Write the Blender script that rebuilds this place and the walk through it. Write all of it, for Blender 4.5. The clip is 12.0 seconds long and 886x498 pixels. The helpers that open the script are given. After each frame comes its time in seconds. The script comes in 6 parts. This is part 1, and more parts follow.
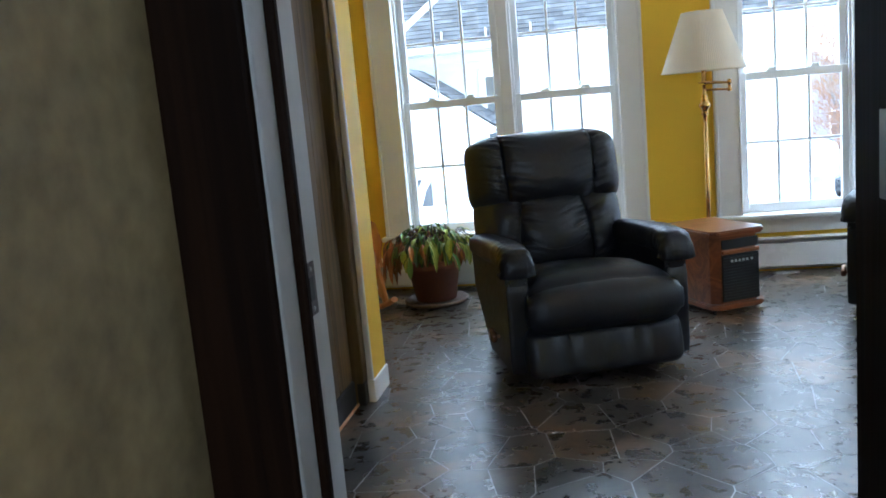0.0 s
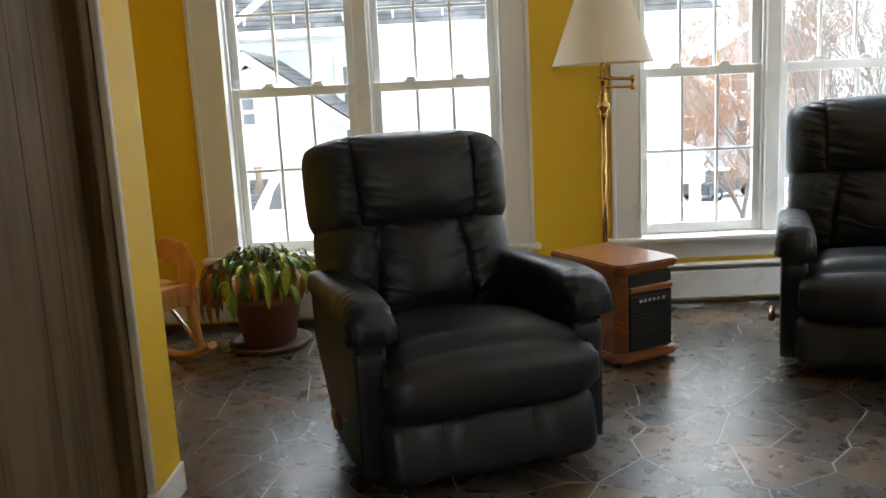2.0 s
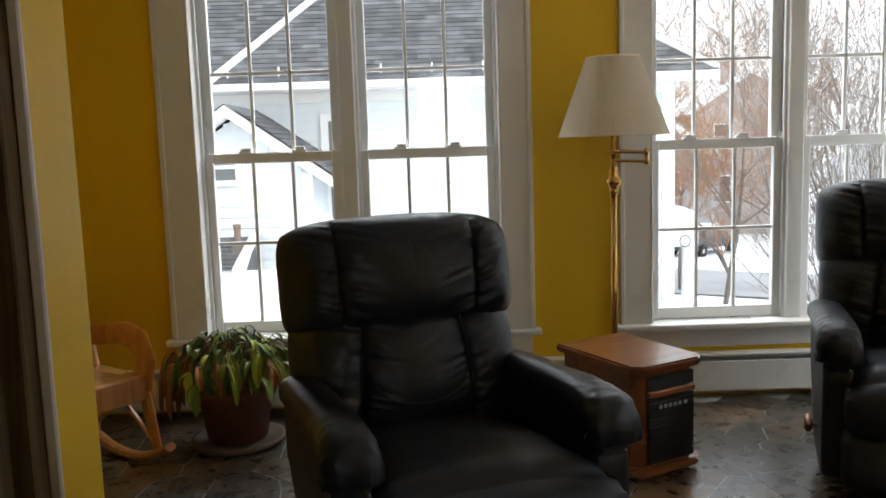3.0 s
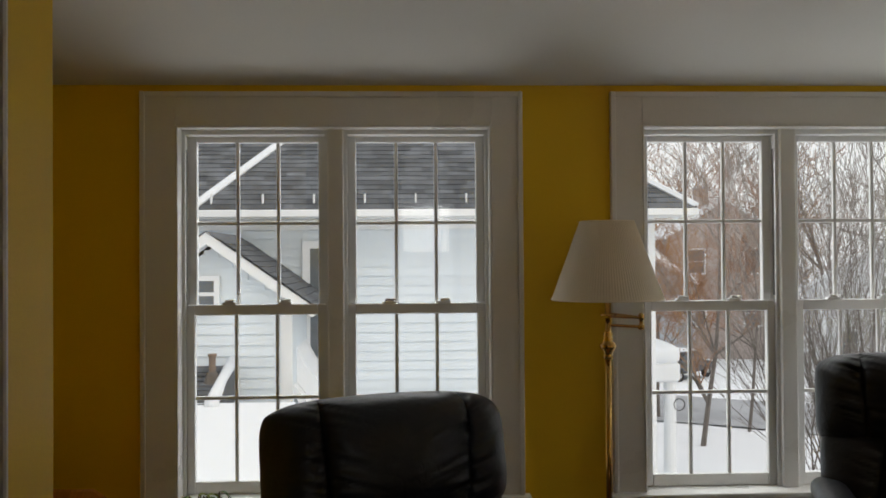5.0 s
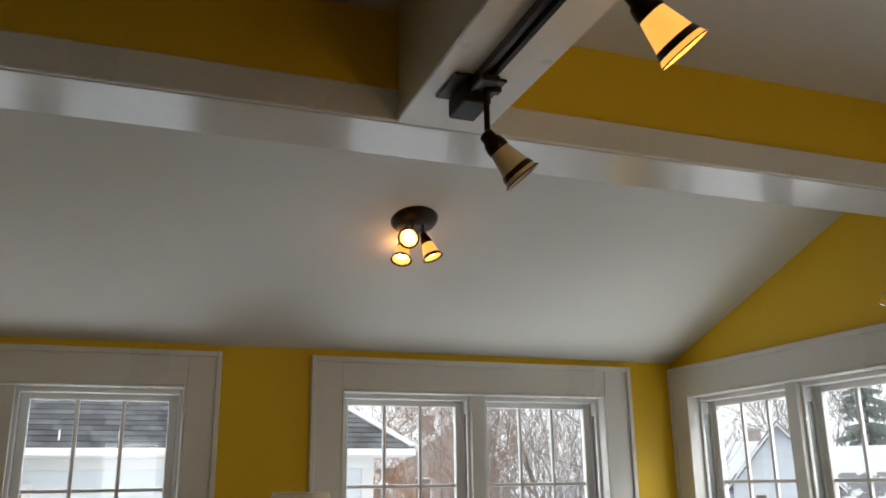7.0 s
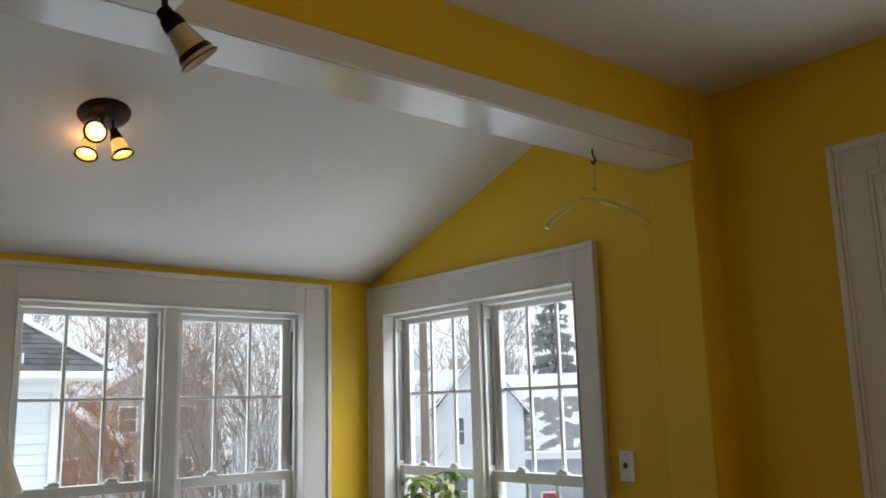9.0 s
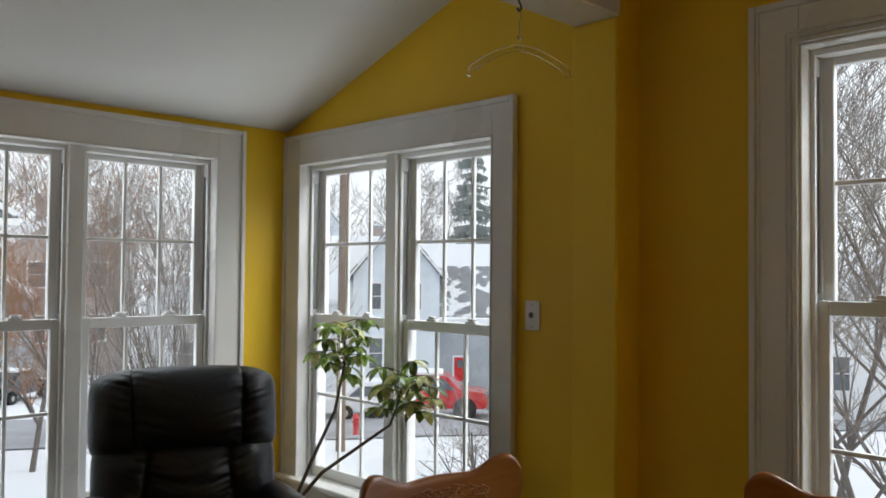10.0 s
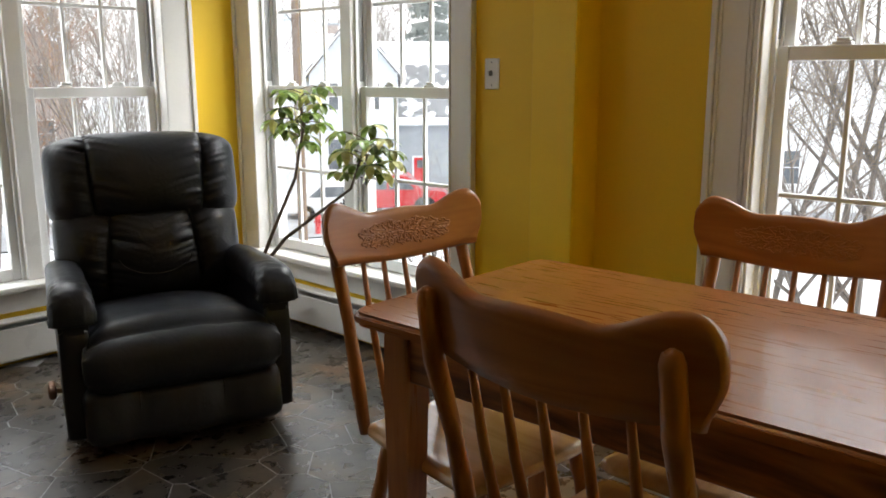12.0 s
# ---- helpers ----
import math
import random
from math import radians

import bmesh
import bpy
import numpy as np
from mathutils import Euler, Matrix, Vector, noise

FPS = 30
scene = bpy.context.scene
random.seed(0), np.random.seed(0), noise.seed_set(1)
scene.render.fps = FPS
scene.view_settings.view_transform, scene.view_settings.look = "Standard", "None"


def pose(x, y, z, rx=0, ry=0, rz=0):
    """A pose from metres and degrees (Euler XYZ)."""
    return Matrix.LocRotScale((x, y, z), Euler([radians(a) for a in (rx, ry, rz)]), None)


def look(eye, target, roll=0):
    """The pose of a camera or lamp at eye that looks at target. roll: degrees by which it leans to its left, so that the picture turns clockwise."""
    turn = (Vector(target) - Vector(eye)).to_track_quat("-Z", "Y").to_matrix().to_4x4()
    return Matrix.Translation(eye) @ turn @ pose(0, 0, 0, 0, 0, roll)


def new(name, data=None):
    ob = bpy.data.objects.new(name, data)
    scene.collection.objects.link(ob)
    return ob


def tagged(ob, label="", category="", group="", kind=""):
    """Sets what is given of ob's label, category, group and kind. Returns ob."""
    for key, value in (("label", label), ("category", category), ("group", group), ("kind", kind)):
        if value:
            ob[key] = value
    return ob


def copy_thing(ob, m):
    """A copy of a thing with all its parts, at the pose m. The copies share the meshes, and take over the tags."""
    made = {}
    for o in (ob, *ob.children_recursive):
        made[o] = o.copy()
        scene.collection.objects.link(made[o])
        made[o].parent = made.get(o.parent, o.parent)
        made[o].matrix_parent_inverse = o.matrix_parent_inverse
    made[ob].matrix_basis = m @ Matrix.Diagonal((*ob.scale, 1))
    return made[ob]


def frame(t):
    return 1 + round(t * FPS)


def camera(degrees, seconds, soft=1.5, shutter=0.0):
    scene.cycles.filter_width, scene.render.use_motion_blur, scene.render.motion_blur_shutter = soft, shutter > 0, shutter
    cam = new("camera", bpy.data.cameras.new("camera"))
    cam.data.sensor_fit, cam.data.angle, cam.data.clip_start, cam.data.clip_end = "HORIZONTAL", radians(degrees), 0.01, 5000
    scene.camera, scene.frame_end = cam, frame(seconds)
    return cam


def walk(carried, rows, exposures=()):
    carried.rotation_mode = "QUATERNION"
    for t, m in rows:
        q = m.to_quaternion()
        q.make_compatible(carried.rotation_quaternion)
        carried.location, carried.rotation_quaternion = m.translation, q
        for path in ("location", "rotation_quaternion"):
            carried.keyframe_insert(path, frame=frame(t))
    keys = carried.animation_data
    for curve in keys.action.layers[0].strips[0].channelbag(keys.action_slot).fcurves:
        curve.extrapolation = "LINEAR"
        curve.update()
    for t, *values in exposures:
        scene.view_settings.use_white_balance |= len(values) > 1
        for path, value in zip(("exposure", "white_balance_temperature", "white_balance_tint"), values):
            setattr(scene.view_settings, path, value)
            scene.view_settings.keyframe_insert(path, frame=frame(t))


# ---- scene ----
# ---- camera and walk ----
cam = camera(55.8, 12.0, soft=1.7)
PATH = [
    (0, (0.714, 0.786, 1.113), (0.351, 2.725, 0.785), -5.1),
    (0.2, (0.704, 0.871, 1.107), (0.405, 2.82, 0.773), -5.0),
    (0.5, (0.668, 1.002, 1.088), (0.453, 2.957, 0.723), -4.5),
    (1, (0.601, 1.256, 1.082), (0.634, 3.214, 0.677), -3.7),
    (1.5, (0.613, 1.499, 1.063), (0.664, 3.455, 0.65), -3.7),
    (2, (0.643, 1.787, 1.095), (0.611, 3.753, 0.732), -2.9),
    (2.5, (0.625, 2.004, 1.103), (0.601, 3.976, 0.77), -2.6),
    (2.7, (0.611, 2.099, 1.131), (0.62, 4.078, 0.839), -2.1),
    (4.3, (0.595, 2.304, 1.318), (0.592, 4.298, 1.165), -0.7),
    (4.5, (0.59, 2.308, 1.327), (0.603, 4.305, 1.227), -0.6),
    (5, (0.552, 2.301, 1.361), (0.628, 4.299, 1.385), -0.4),
    (5.5, (0.577, 2.302, 1.411), (0.744, 4.287, 1.585), -0.1),
    (6, (0.622, 2.28, 1.501), (0.927, 4.231, 1.82), 0.1),
    (6.5, (0.656, 2.272, 1.523), (1.137, 4.162, 1.966), -0.3),
    (7, (0.685, 2.263, 1.533), (1.358, 4.068, 2.073), -0.8),
    (7.2, (0.692, 2.269, 1.539), (1.434, 4.04, 2.099), -0.9),
    (8.8, (0.795, 2.211, 1.476), (1.98, 3.766, 1.895), -1.6),
    (9, (0.772, 2.218, 1.458), (2.018, 3.738, 1.826), -1.5),
    (9.5, (0.789, 2.216, 1.435), (2.119, 3.691, 1.666), -0.7),
    (10, (0.802, 2.223, 1.381), (2.206, 3.646, 1.439), 0.5),
    (10.5, (0.82, 2.226, 1.335), (2.238, 3.633, 1.235), 0.9),
    (11, (0.82, 2.229, 1.29), (2.25, 3.61, 1.072), 0.7),
    (11.5, (0.813, 2.223, 1.254), (2.253, 3.568, 0.916), 0.1),
    (12, (0.802, 2.222, 1.216), (2.244, 3.547, 0.81), -0.1),
]
EXPOSURES = [(0, 1.75, 5000, 4), (0.5, 1.65, 5400, 6), (1.2, 1.70, 5900, 6), (2.5, 1.15, 6300, 8), (4.3, -0.17, 6700, 10), (5.5, -0.25, 6800, 10), (6.5, 0.02, 6600, 10), (7.2, 0.22, 6450, 9), (8.8, 0.20, 6200, 8), (9.5, 0.04, 6200, 8), (10.5, -0.04, 6450, 10), (11.2, 0.25, 6550, 10), (12, 0.92, 6600, 10)]
walk(cam, [(t, look(eye, target, roll)) for t, eye, target, roll in PATH], EXPOSURES)

# ---- world and light ----
world = bpy.data.worlds.new("overcast_sky")
scene.world = world
world.use_nodes = True
wn, wl = world.node_tree.nodes, world.node_tree.links
sky = wn.new("ShaderNodeTexSky")
sky.sky_type, sky.sun_disc = "NISHITA", False
sky.sun_elevation, sky.sun_rotation = radians(35), radians(150)
sky.air_density, sky.dust_density = 1.0, 4.0
cloud = wn.new("ShaderNodeTexNoise")
cloud.inputs["Scale"].default_value, cloud.inputs["Detail"].default_value = 1.6, 4.0
cloud_ramp = wn.new("ShaderNodeValToRGB")
cloud_ramp.color_ramp.elements[0].color = (9.0, 9.4, 10.0, 1)
cloud_ramp.color_ramp.elements[1].color = (11.5, 11.6, 11.8, 1)
cloud_mix = wn.new("ShaderNodeMix")
cloud_mix.data_type = "RGBA"
cloud_mix.inputs["Factor"].default_value = 0.85
wl.new(cloud.outputs["Fac"], cloud_ramp.inputs["Fac"])
wl.new(sky.outputs["Color"], cloud_mix.inputs["A"])
wl.new(cloud_ramp.outputs["Color"], cloud_mix.inputs["B"])
wl.new(cloud_mix.outputs["Result"], wn["Background"].inputs["Color"])
wn["Background"].inputs["Strength"].default_value = 0.124

sun = new("sun", bpy.data.lights.new("sun", "SUN"))
sun.data.energy, sun.data.angle, sun.data.color = 0.7, radians(25), (1.0, 0.97, 0.93)
sun.matrix_world = look((20, -14, 22), (0, 0, 0))


def window_light(name, place, target, sx, sy, watts, color):
    """An added fill lamp outside a window, in place of sky above or snow below."""
    lamp = new(name, bpy.data.lights.new(name, "AREA"))
    lamp.data.shape, lamp.data.size, lamp.data.size_y = "RECTANGLE", sx, sy
    lamp.data.energy, lamp.data.color = watts, color
    lamp.matrix_world = look(place, target)


SKY_TINT, SNOW_TINT = (0.92, 0.97, 1.0), (0.97, 0.985, 1.0)
# added fill lamps that lift the rooms beyond what the sky alone gives
for x in (0.23, 2.22):
    window_light("sky_fill", (x, 7.3, 3.05), (x, 4.9, 0.2), 1.4, 1.3, 43, SKY_TINT)
    window_light("snow_fill", (x, 7.0, -0.75), (x, 5.0, 1.6), 1.4, 1.2, 20, SNOW_TINT)
window_light("sky_fill", (4.7, 5.12, 3.05), (2.3, 5.12, 0.2), 1.4, 1.3, 44, SKY_TINT)
window_light("snow_fill", (4.4, 5.12, -0.75), (2.4, 5.12, 1.6), 1.4, 1.2, 20, SNOW_TINT)
window_light("sky_fill", (4.9, 2.58, 3.2), (2.5, 2.58, 0.3), 1.4, 1.3, 62, SKY_TINT)
# added lamp in the unseen hall opening, brightens the hall wall
window_light("sky_fill", (0.75, -1.12, 1.75), (0.45, 1.2, 1.6), 0.6, 0.6, 4.5, SKY_TINT)
window_light("snow_fill", (4.6, 2.58, -0.75), (2.5, 2.58, 1.6), 1.4, 1.2, 9, SNOW_TINT)
# ---- materials ----
def shade(name, color, rough=0.5, metal=0.0, vary=0.12, scale=6.0, fine=60.0, bump=0.1, bump_scale=None, coat=0.0, stretch=(1, 1, 1), spread=0.0, rough_vary=0.08, island=False):
    """A painted or plain surface: colour mottled at two scales, uneven gloss and fine relief."""
    m = bpy.data.materials.new(name)
    m.use_nodes = True
    n, l = m.node_tree.nodes, m.node_tree.links
    b = n["Principled BSDF"]
    b.inputs["Metallic"].default_value = metal
    b.inputs["Coat Weight"].default_value = coat
    b.inputs["Coat Roughness"].default_value = 0.15
    tc, mp = n.new("ShaderNodeTexCoord"), n.new("ShaderNodeMapping")
    mp.inputs["Scale"].default_value = stretch
    l.new(tc.outputs["Object"], mp.inputs["Vector"])
    big, small = n.new("ShaderNodeTexNoise"), n.new("ShaderNodeTexNoise")
    big.inputs["Scale"].default_value, small.inputs["Scale"].default_value = scale, fine
    big.inputs["Detail"].default_value, small.inputs["Detail"].default_value = 5, 4
    for t in (big, small):
        l.new(mp.outputs["Vector"], t.inputs["Vector"])
    add = n.new("ShaderNodeMath")
    add.operation = "MULTIPLY_ADD"
    l.new(small.outputs["Fac"], add.inputs[0])
    add.inputs[1].default_value = 0.5
    l.new(big.outputs["Fac"], add.inputs[2])
    r = n.new("ShaderNodeMapRange")
    r.inputs["From Min"].default_value, r.inputs["From Max"].default_value = 0.45, 1.05
    r.inputs["To Min"].default_value, r.inputs["To Max"].default_value = 1 - vary, 1 + vary
    l.new(add.outputs[0], r.inputs["Value"])
    hsv = n.new("ShaderNodeHueSaturation")
    hsv.inputs["Color"].default_value = (*color, 1)
    l.new(r.outputs[0], hsv.inputs["Value"])
    if spread:
        info, rr, mul = n.new("ShaderNodeNewGeometry" if island else "ShaderNodeObjectInfo"), n.new("ShaderNodeMapRange"), n.new("ShaderNodeMath")
        rr.inputs["To Min"].default_value, rr.inputs["To Max"].default_value = 1 - spread, 1 + spread
        l.new(info.outputs["Random Per Island" if island else "Random"], rr.inputs["Value"])
        mul.operation = "MULTIPLY"
        l.new(rr.outputs[0], mul.inputs[0])
        l.new(r.outputs[0], mul.inputs[1])
        l.new(mul.outputs[0], hsv.inputs["Value"])
    l.new(hsv.outputs["Color"], b.inputs["Base Color"])
    rv = n.new("ShaderNodeMapRange")
    rv.inputs["From Min"].default_value, rv.inputs["From Max"].default_value = 0.3, 0.7
    rv.inputs["To Min"].default_value, rv.inputs["To Max"].default_value = max(rough - rough_vary, 0.02), min(rough + rough_vary, 1)
    l.new(big.outputs["Fac"], rv.inputs["Value"])
    l.new(rv.outputs[0], b.inputs["Roughness"])
    if bump:
        bp = n.new("ShaderNodeBump")
        bp.inputs["Strength"].default_value, bp.inputs["Distance"].default_value = bump, 0.004
        src = small
        if bump_scale:
            src = n.new("ShaderNodeTexNoise")
            src.inputs["Scale"].default_value, src.inputs["Detail"].default_value = bump_scale, 6
            l.new(mp.outputs["Vector"], src.inputs["Vector"])
        l.new(src.outputs["Fac"], bp.inputs["Height"])
        l.new(bp.outputs["Normal"], b.inputs["Normal"])
    return m


def wood(name, dark, light, along="Y", rough=0.3, coat=0.3, rings=9.0, grain=70.0, contrast=1.0, relief=0.12, spec=0.5, bands=9.0):
    """Varnished wood with growth rings stretched along one axis and fine pores."""
    m = bpy.data.materials.new(name)
    m.use_nodes = True
    n, l = m.node_tree.nodes, m.node_tree.links
    b = n["Principled BSDF"]
    b.inputs["Coat Weight"].default_value, b.inputs["Coat Roughness"].default_value = coat, 0.12
    tc, mp = n.new("ShaderNodeTexCoord"), n.new("ShaderNodeMapping")
    mp.inputs["Scale"].default_value = {"X": (0.06, 1, 1), "Y": (1, 0.06, 1), "Z": (1, 1, 0.06)}[along]
    l.new(tc.outputs["Object"], mp.inputs["Vector"])
    warp, fine = n.new("ShaderNodeTexNoise"), n.new("ShaderNodeTexNoise")
    warp.inputs["Scale"].default_value, warp.inputs["Detail"].default_value = rings, 5
    warp.inputs["Distortion"].default_value = 1.2
    fine.inputs["Scale"].default_value, fine.inputs["Detail"].default_value = grain, 6
    l.new(mp.outputs["Vector"], warp.inputs["Vector"])
    l.new(mp.outputs["Vector"], fine.inputs["Vector"])
    saw = n.new("ShaderNodeMath")
    saw.operation = "MULTIPLY"
    l.new(warp.outputs["Fac"], saw.inputs[0])
    saw.inputs[1].default_value = bands
    fr = n.new("ShaderNodeMath")
    fr.operation = "PINGPONG"
    l.new(saw.outputs[0], fr.inputs[0])
    fr.inputs[1].default_value = 1.0
    mixf = n.new("ShaderNodeMath")
    mixf.operation = "MULTIPLY_ADD"
    l.new(fine.outputs["Fac"], mixf.inputs[0])
    mixf.inputs[1].default_value = 0.9
    l.new(fr.outputs[0], mixf.inputs[2])
    ramp = n.new("ShaderNodeValToRGB")
    ramp.color_ramp.elements[0].position, ramp.color_ramp.elements[1].position = 0.25, 1.25 if contrast < 1 else 1.0
    ramp.color_ramp.elements[0].color, ramp.color_ramp.elements[1].color = (*dark, 1), (*light, 1)
    half = n.new("ShaderNodeMath")
    half.operation = "MULTIPLY"
    half.inputs[1].default_value = 0.68
    l.new(mixf.outputs[0], half.inputs[0])
    l.new(half.outputs[0], ramp.inputs["Fac"])
    l.new(ramp.outputs["Color"], b.inputs["Base Color"])
    rv = n.new("ShaderNodeMapRange")
    rv.inputs["To Min"].default_value, rv.inputs["To Max"].default_value = rough - 0.06, rough + 0.12
    l.new(fine.outputs["Fac"], rv.inputs["Value"])
    l.new(rv.outputs[0], b.inputs["Roughness"])
    bp = n.new("ShaderNodeBump")
    b.inputs["Specular IOR Level"].default_value = spec
    bp.inputs["Strength"].default_value, bp.inputs["Distance"].default_value = relief, 0.002
    l.new(mixf.outputs[0], bp.inputs["Height"])
    l.new(bp.outputs["Normal"], b.inputs["Normal"])
    return m


def flagstone_material():
    m = bpy.data.materials.new("flagstone_vinyl")
    m.use_nodes = True
    n, l = m.node_tree.nodes, m.node_tree.links
    b = n["Principled BSDF"]
    tc, info = n.new("ShaderNodeTexCoord"), n.new("ShaderNodeObjectInfo")
    off = n.new("ShaderNodeVectorMath")
    off.operation = "MULTIPLY_ADD"
    cmb = n.new("ShaderNodeCombineXYZ")
    l.new(info.outputs["Random"], cmb.inputs["X"])
    l.new(info.outputs["Random"], cmb.inputs["Z"])
    off.inputs[1].default_value = (17, 17, 17)
    l.new(cmb.outputs[0], off.inputs[0])
    l.new(tc.outputs["Object"], off.inputs[2])
    big, mid, fine = (n.new("ShaderNodeTexNoise") for _ in range(3))
    world = n.new("ShaderNodeNewGeometry")
    for t, s, d in ((big, 2.6, 6), (mid, 16, 5), (fine, 95, 6)):
        t.inputs["Scale"].default_value, t.inputs["Detail"].default_value = s, d
        l.new(off.outputs[0], t.inputs["Vector"])
    l.new(world.outputs["Position"], big.inputs["Vector"])
    mid.inputs["Distortion"].default_value = 0.15
    mid.inputs["Roughness"].default_value = 0.6
    tone = n.new("ShaderNodeMath")
    tone.operation = "MULTIPLY_ADD"
    l.new(big.outputs["Fac"], tone.inputs[0])
    tone.inputs[1].default_value = 1.25
    shift = n.new("ShaderNodeMath")
    shift.operation = "MULTIPLY_ADD"
    l.new(info.outputs["Random"], shift.inputs[0])
    shift.inputs[1].default_value, shift.inputs[2].default_value = 0.20, -0.28
    l.new(shift.outputs[0], tone.inputs[2])
    ramp = n.new("ShaderNodeValToRGB")
    e = ramp.color_ramp.elements
    e[0].position, e[0].color = 0.12, (0.022, 0.019, 0.016, 1)
    e[1].position, e[1].color = 0.85, (0.165, 0.092, 0.046, 1)
    for p, c in ((0.40, (0.050, 0.042, 0.034, 1)), (0.52, (0.078, 0.055, 0.034, 1)), (0.66, (0.130, 0.076, 0.037, 1))):
        x = e.new(p)
        x.color = c
    l.new(tone.outputs[0], ramp.inputs["Fac"])
    mot = n.new("ShaderNodeMapRange")
    mot.inputs["From Min"].default_value, mot.inputs["From Max"].default_value = 0.3, 0.7
    mot.inputs["To Min"].default_value, mot.inputs["To Max"].default_value = 0.50, 1.32
    l.new(mid.outputs["Fac"], mot.inputs["Value"])
    hsv = n.new("ShaderNodeHueSaturation")
    l.new(ramp.outputs["Color"], hsv.inputs["Color"])
    l.new(mot.outputs[0], hsv.inputs["Value"])
    l.new(hsv.outputs["Color"], b.inputs["Base Color"])
    rv = n.new("ShaderNodeMapRange")
    rv.inputs["To Min"].default_value, rv.inputs["To Max"].default_value = 0.23, 0.33
    b.inputs["Specular IOR Level"].default_value = 0.62
    l.new(mid.outputs["Fac"], rv.inputs["Value"])
    l.new(rv.outputs[0], b.inputs["Roughness"])
    hs = n.new("ShaderNodeMath")
    hs.operation = "MULTIPLY_ADD"
    l.new(fine.outputs["Fac"], hs.inputs[0])
    hs.inputs[1].default_value = 0.35
    l.new(mid.outputs["Fac"], hs.inputs[2])
    bp = n.new("ShaderNodeBump")
    bp.inputs["Strength"].default_value, bp.inputs["Distance"].default_value = 0.13, 0.004
    l.new(hs.outputs[0], bp.inputs["Height"])
    l.new(bp.outputs["Normal"], b.inputs["Normal"])
    return m


def leather_material():
    m = bpy.data.materials.new("navy_leather")
    m.use_nodes = True
    n, l = m.node_tree.nodes, m.node_tree.links
    b = n["Principled BSDF"]
    tc = n.new("ShaderNodeTexCoord")
    big, crease, pore = n.new("ShaderNodeTexNoise"), n.new("ShaderNodeTexNoise"), n.new("ShaderNodeTexVoronoi")
    big.inputs["Scale"].default_value = 5
    crease.inputs["Scale"].default_value, crease.inputs["Detail"].default_value, crease.inputs["Distortion"].default_value = 22, 4, 1.4
    pore.inputs["Scale"].default_value = 260
    for t in (big, crease, pore):
        l.new(tc.outputs["Object"], t.inputs["Vector"])
    # brown end and middle tone paint a warm sheen of light into the navy
    ramp = n.new("ShaderNodeValToRGB")
    ramp.color_ramp.elements[0].color, ramp.color_ramp.elements[1].color = (0.0095, 0.0112, 0.0160, 1), (0.038, 0.0270, 0.0200, 1)
    worn = ramp.color_ramp.elements.new(0.52)
    worn.color = (0.0145, 0.0150, 0.0190, 1)
    ramp.color_ramp.elements[0].position, ramp.color_ramp.elements[1].position = 0.35, 0.7
    l.new(big.outputs["Fac"], ramp.inputs["Fac"])
    l.new(ramp.outputs["Color"], b.inputs["Base Color"])
    rv = n.new("ShaderNodeMapRange")
    rv.inputs["To Min"].default_value, rv.inputs["To Max"].default_value = 0.33, 0.46
    b.inputs["Specular IOR Level"].default_value = 0.34
    l.new(crease.outputs["Fac"], rv.inputs["Value"])
    l.new(rv.outputs[0], b.inputs["Roughness"])
    h = n.new("ShaderNodeMath")
    h.operation = "MULTIPLY_ADD"
    l.new(pore.outputs["Distance"], h.inputs[0])
    h.inputs[1].default_value = 0.06
    l.new(crease.outputs["Fac"], h.inputs[2])
    bp = n.new("ShaderNodeBump")
    bp.inputs["Strength"].default_value, bp.inputs["Distance"].default_value = 0.22, 0.008
    l.new(h.outputs[0], bp.inputs["Height"])
    l.new(bp.outputs["Normal"], b.inputs["Normal"])
    return m


def glow(name, color, strength, base=(0.8, 0.7, 0.5)):
    m = shade(name, base, rough=0.35, vary=0.05, bump=0)
    b = m.node_tree.nodes["Principled BSDF"]
    b.inputs["Emission Color"].default_value, b.inputs["Emission Strength"].default_value = (*color, 1), strength
    return m


def clear(name, rough=0.0, tint=(1, 1, 1), ior=1.45):
    m = bpy.data.materials.new(name)
    m.use_nodes = True
    b = m.node_tree.nodes["Principled BSDF"]
    b.inputs["Base Color"].default_value = (*tint, 1)
    b.inputs["Transmission Weight"].default_value, b.inputs["Roughness"].default_value, b.inputs["IOR"].default_value = 1, rough, ior
    return m


M_YELLOW = shade("yellow_wall_paint", (0.79, 0.505, 0.010), 0.55, vary=0.05, scale=1.5, fine=160, bump=0.12)
M_TRIM = shade("white_trim_paint", (0.74, 0.73, 0.70), 0.32, vary=0.04, scale=3, fine=90, bump=0.06)
M_GLOSS = shade("glossy_white_paint", (0.70, 0.70, 0.69), 0.20, coat=0.8, vary=0.04, scale=5, fine=40, bump=0.25, bump_scale=14, rough_vary=0.05)
M_CEIL = shade("white_ceiling_paint", (0.70, 0.70, 0.68), 0.8, vary=0.04, scale=1.2, fine=120, bump=0.08)
M_VINYL = shade("white_vinyl_sash", (0.78, 0.78, 0.77), 0.35, vary=0.03, scale=4, fine=80, bump=0.03)
M_GLASS = clear("window_glass", 0.0, (0.97, 0.985, 0.98), 1.35)
M_STONE = flagstone_material()
M_GROUT = shade("light_grout", (0.36, 0.365, 0.37), 0.45, vary=0.75, scale=5, fine=80)
M_LEATHER = leather_material()
M_OAK = wood("honey_oak", (0.27, 0.088, 0.016), (0.42, 0.160, 0.034), "Z", rough=0.27, coat=0.45)
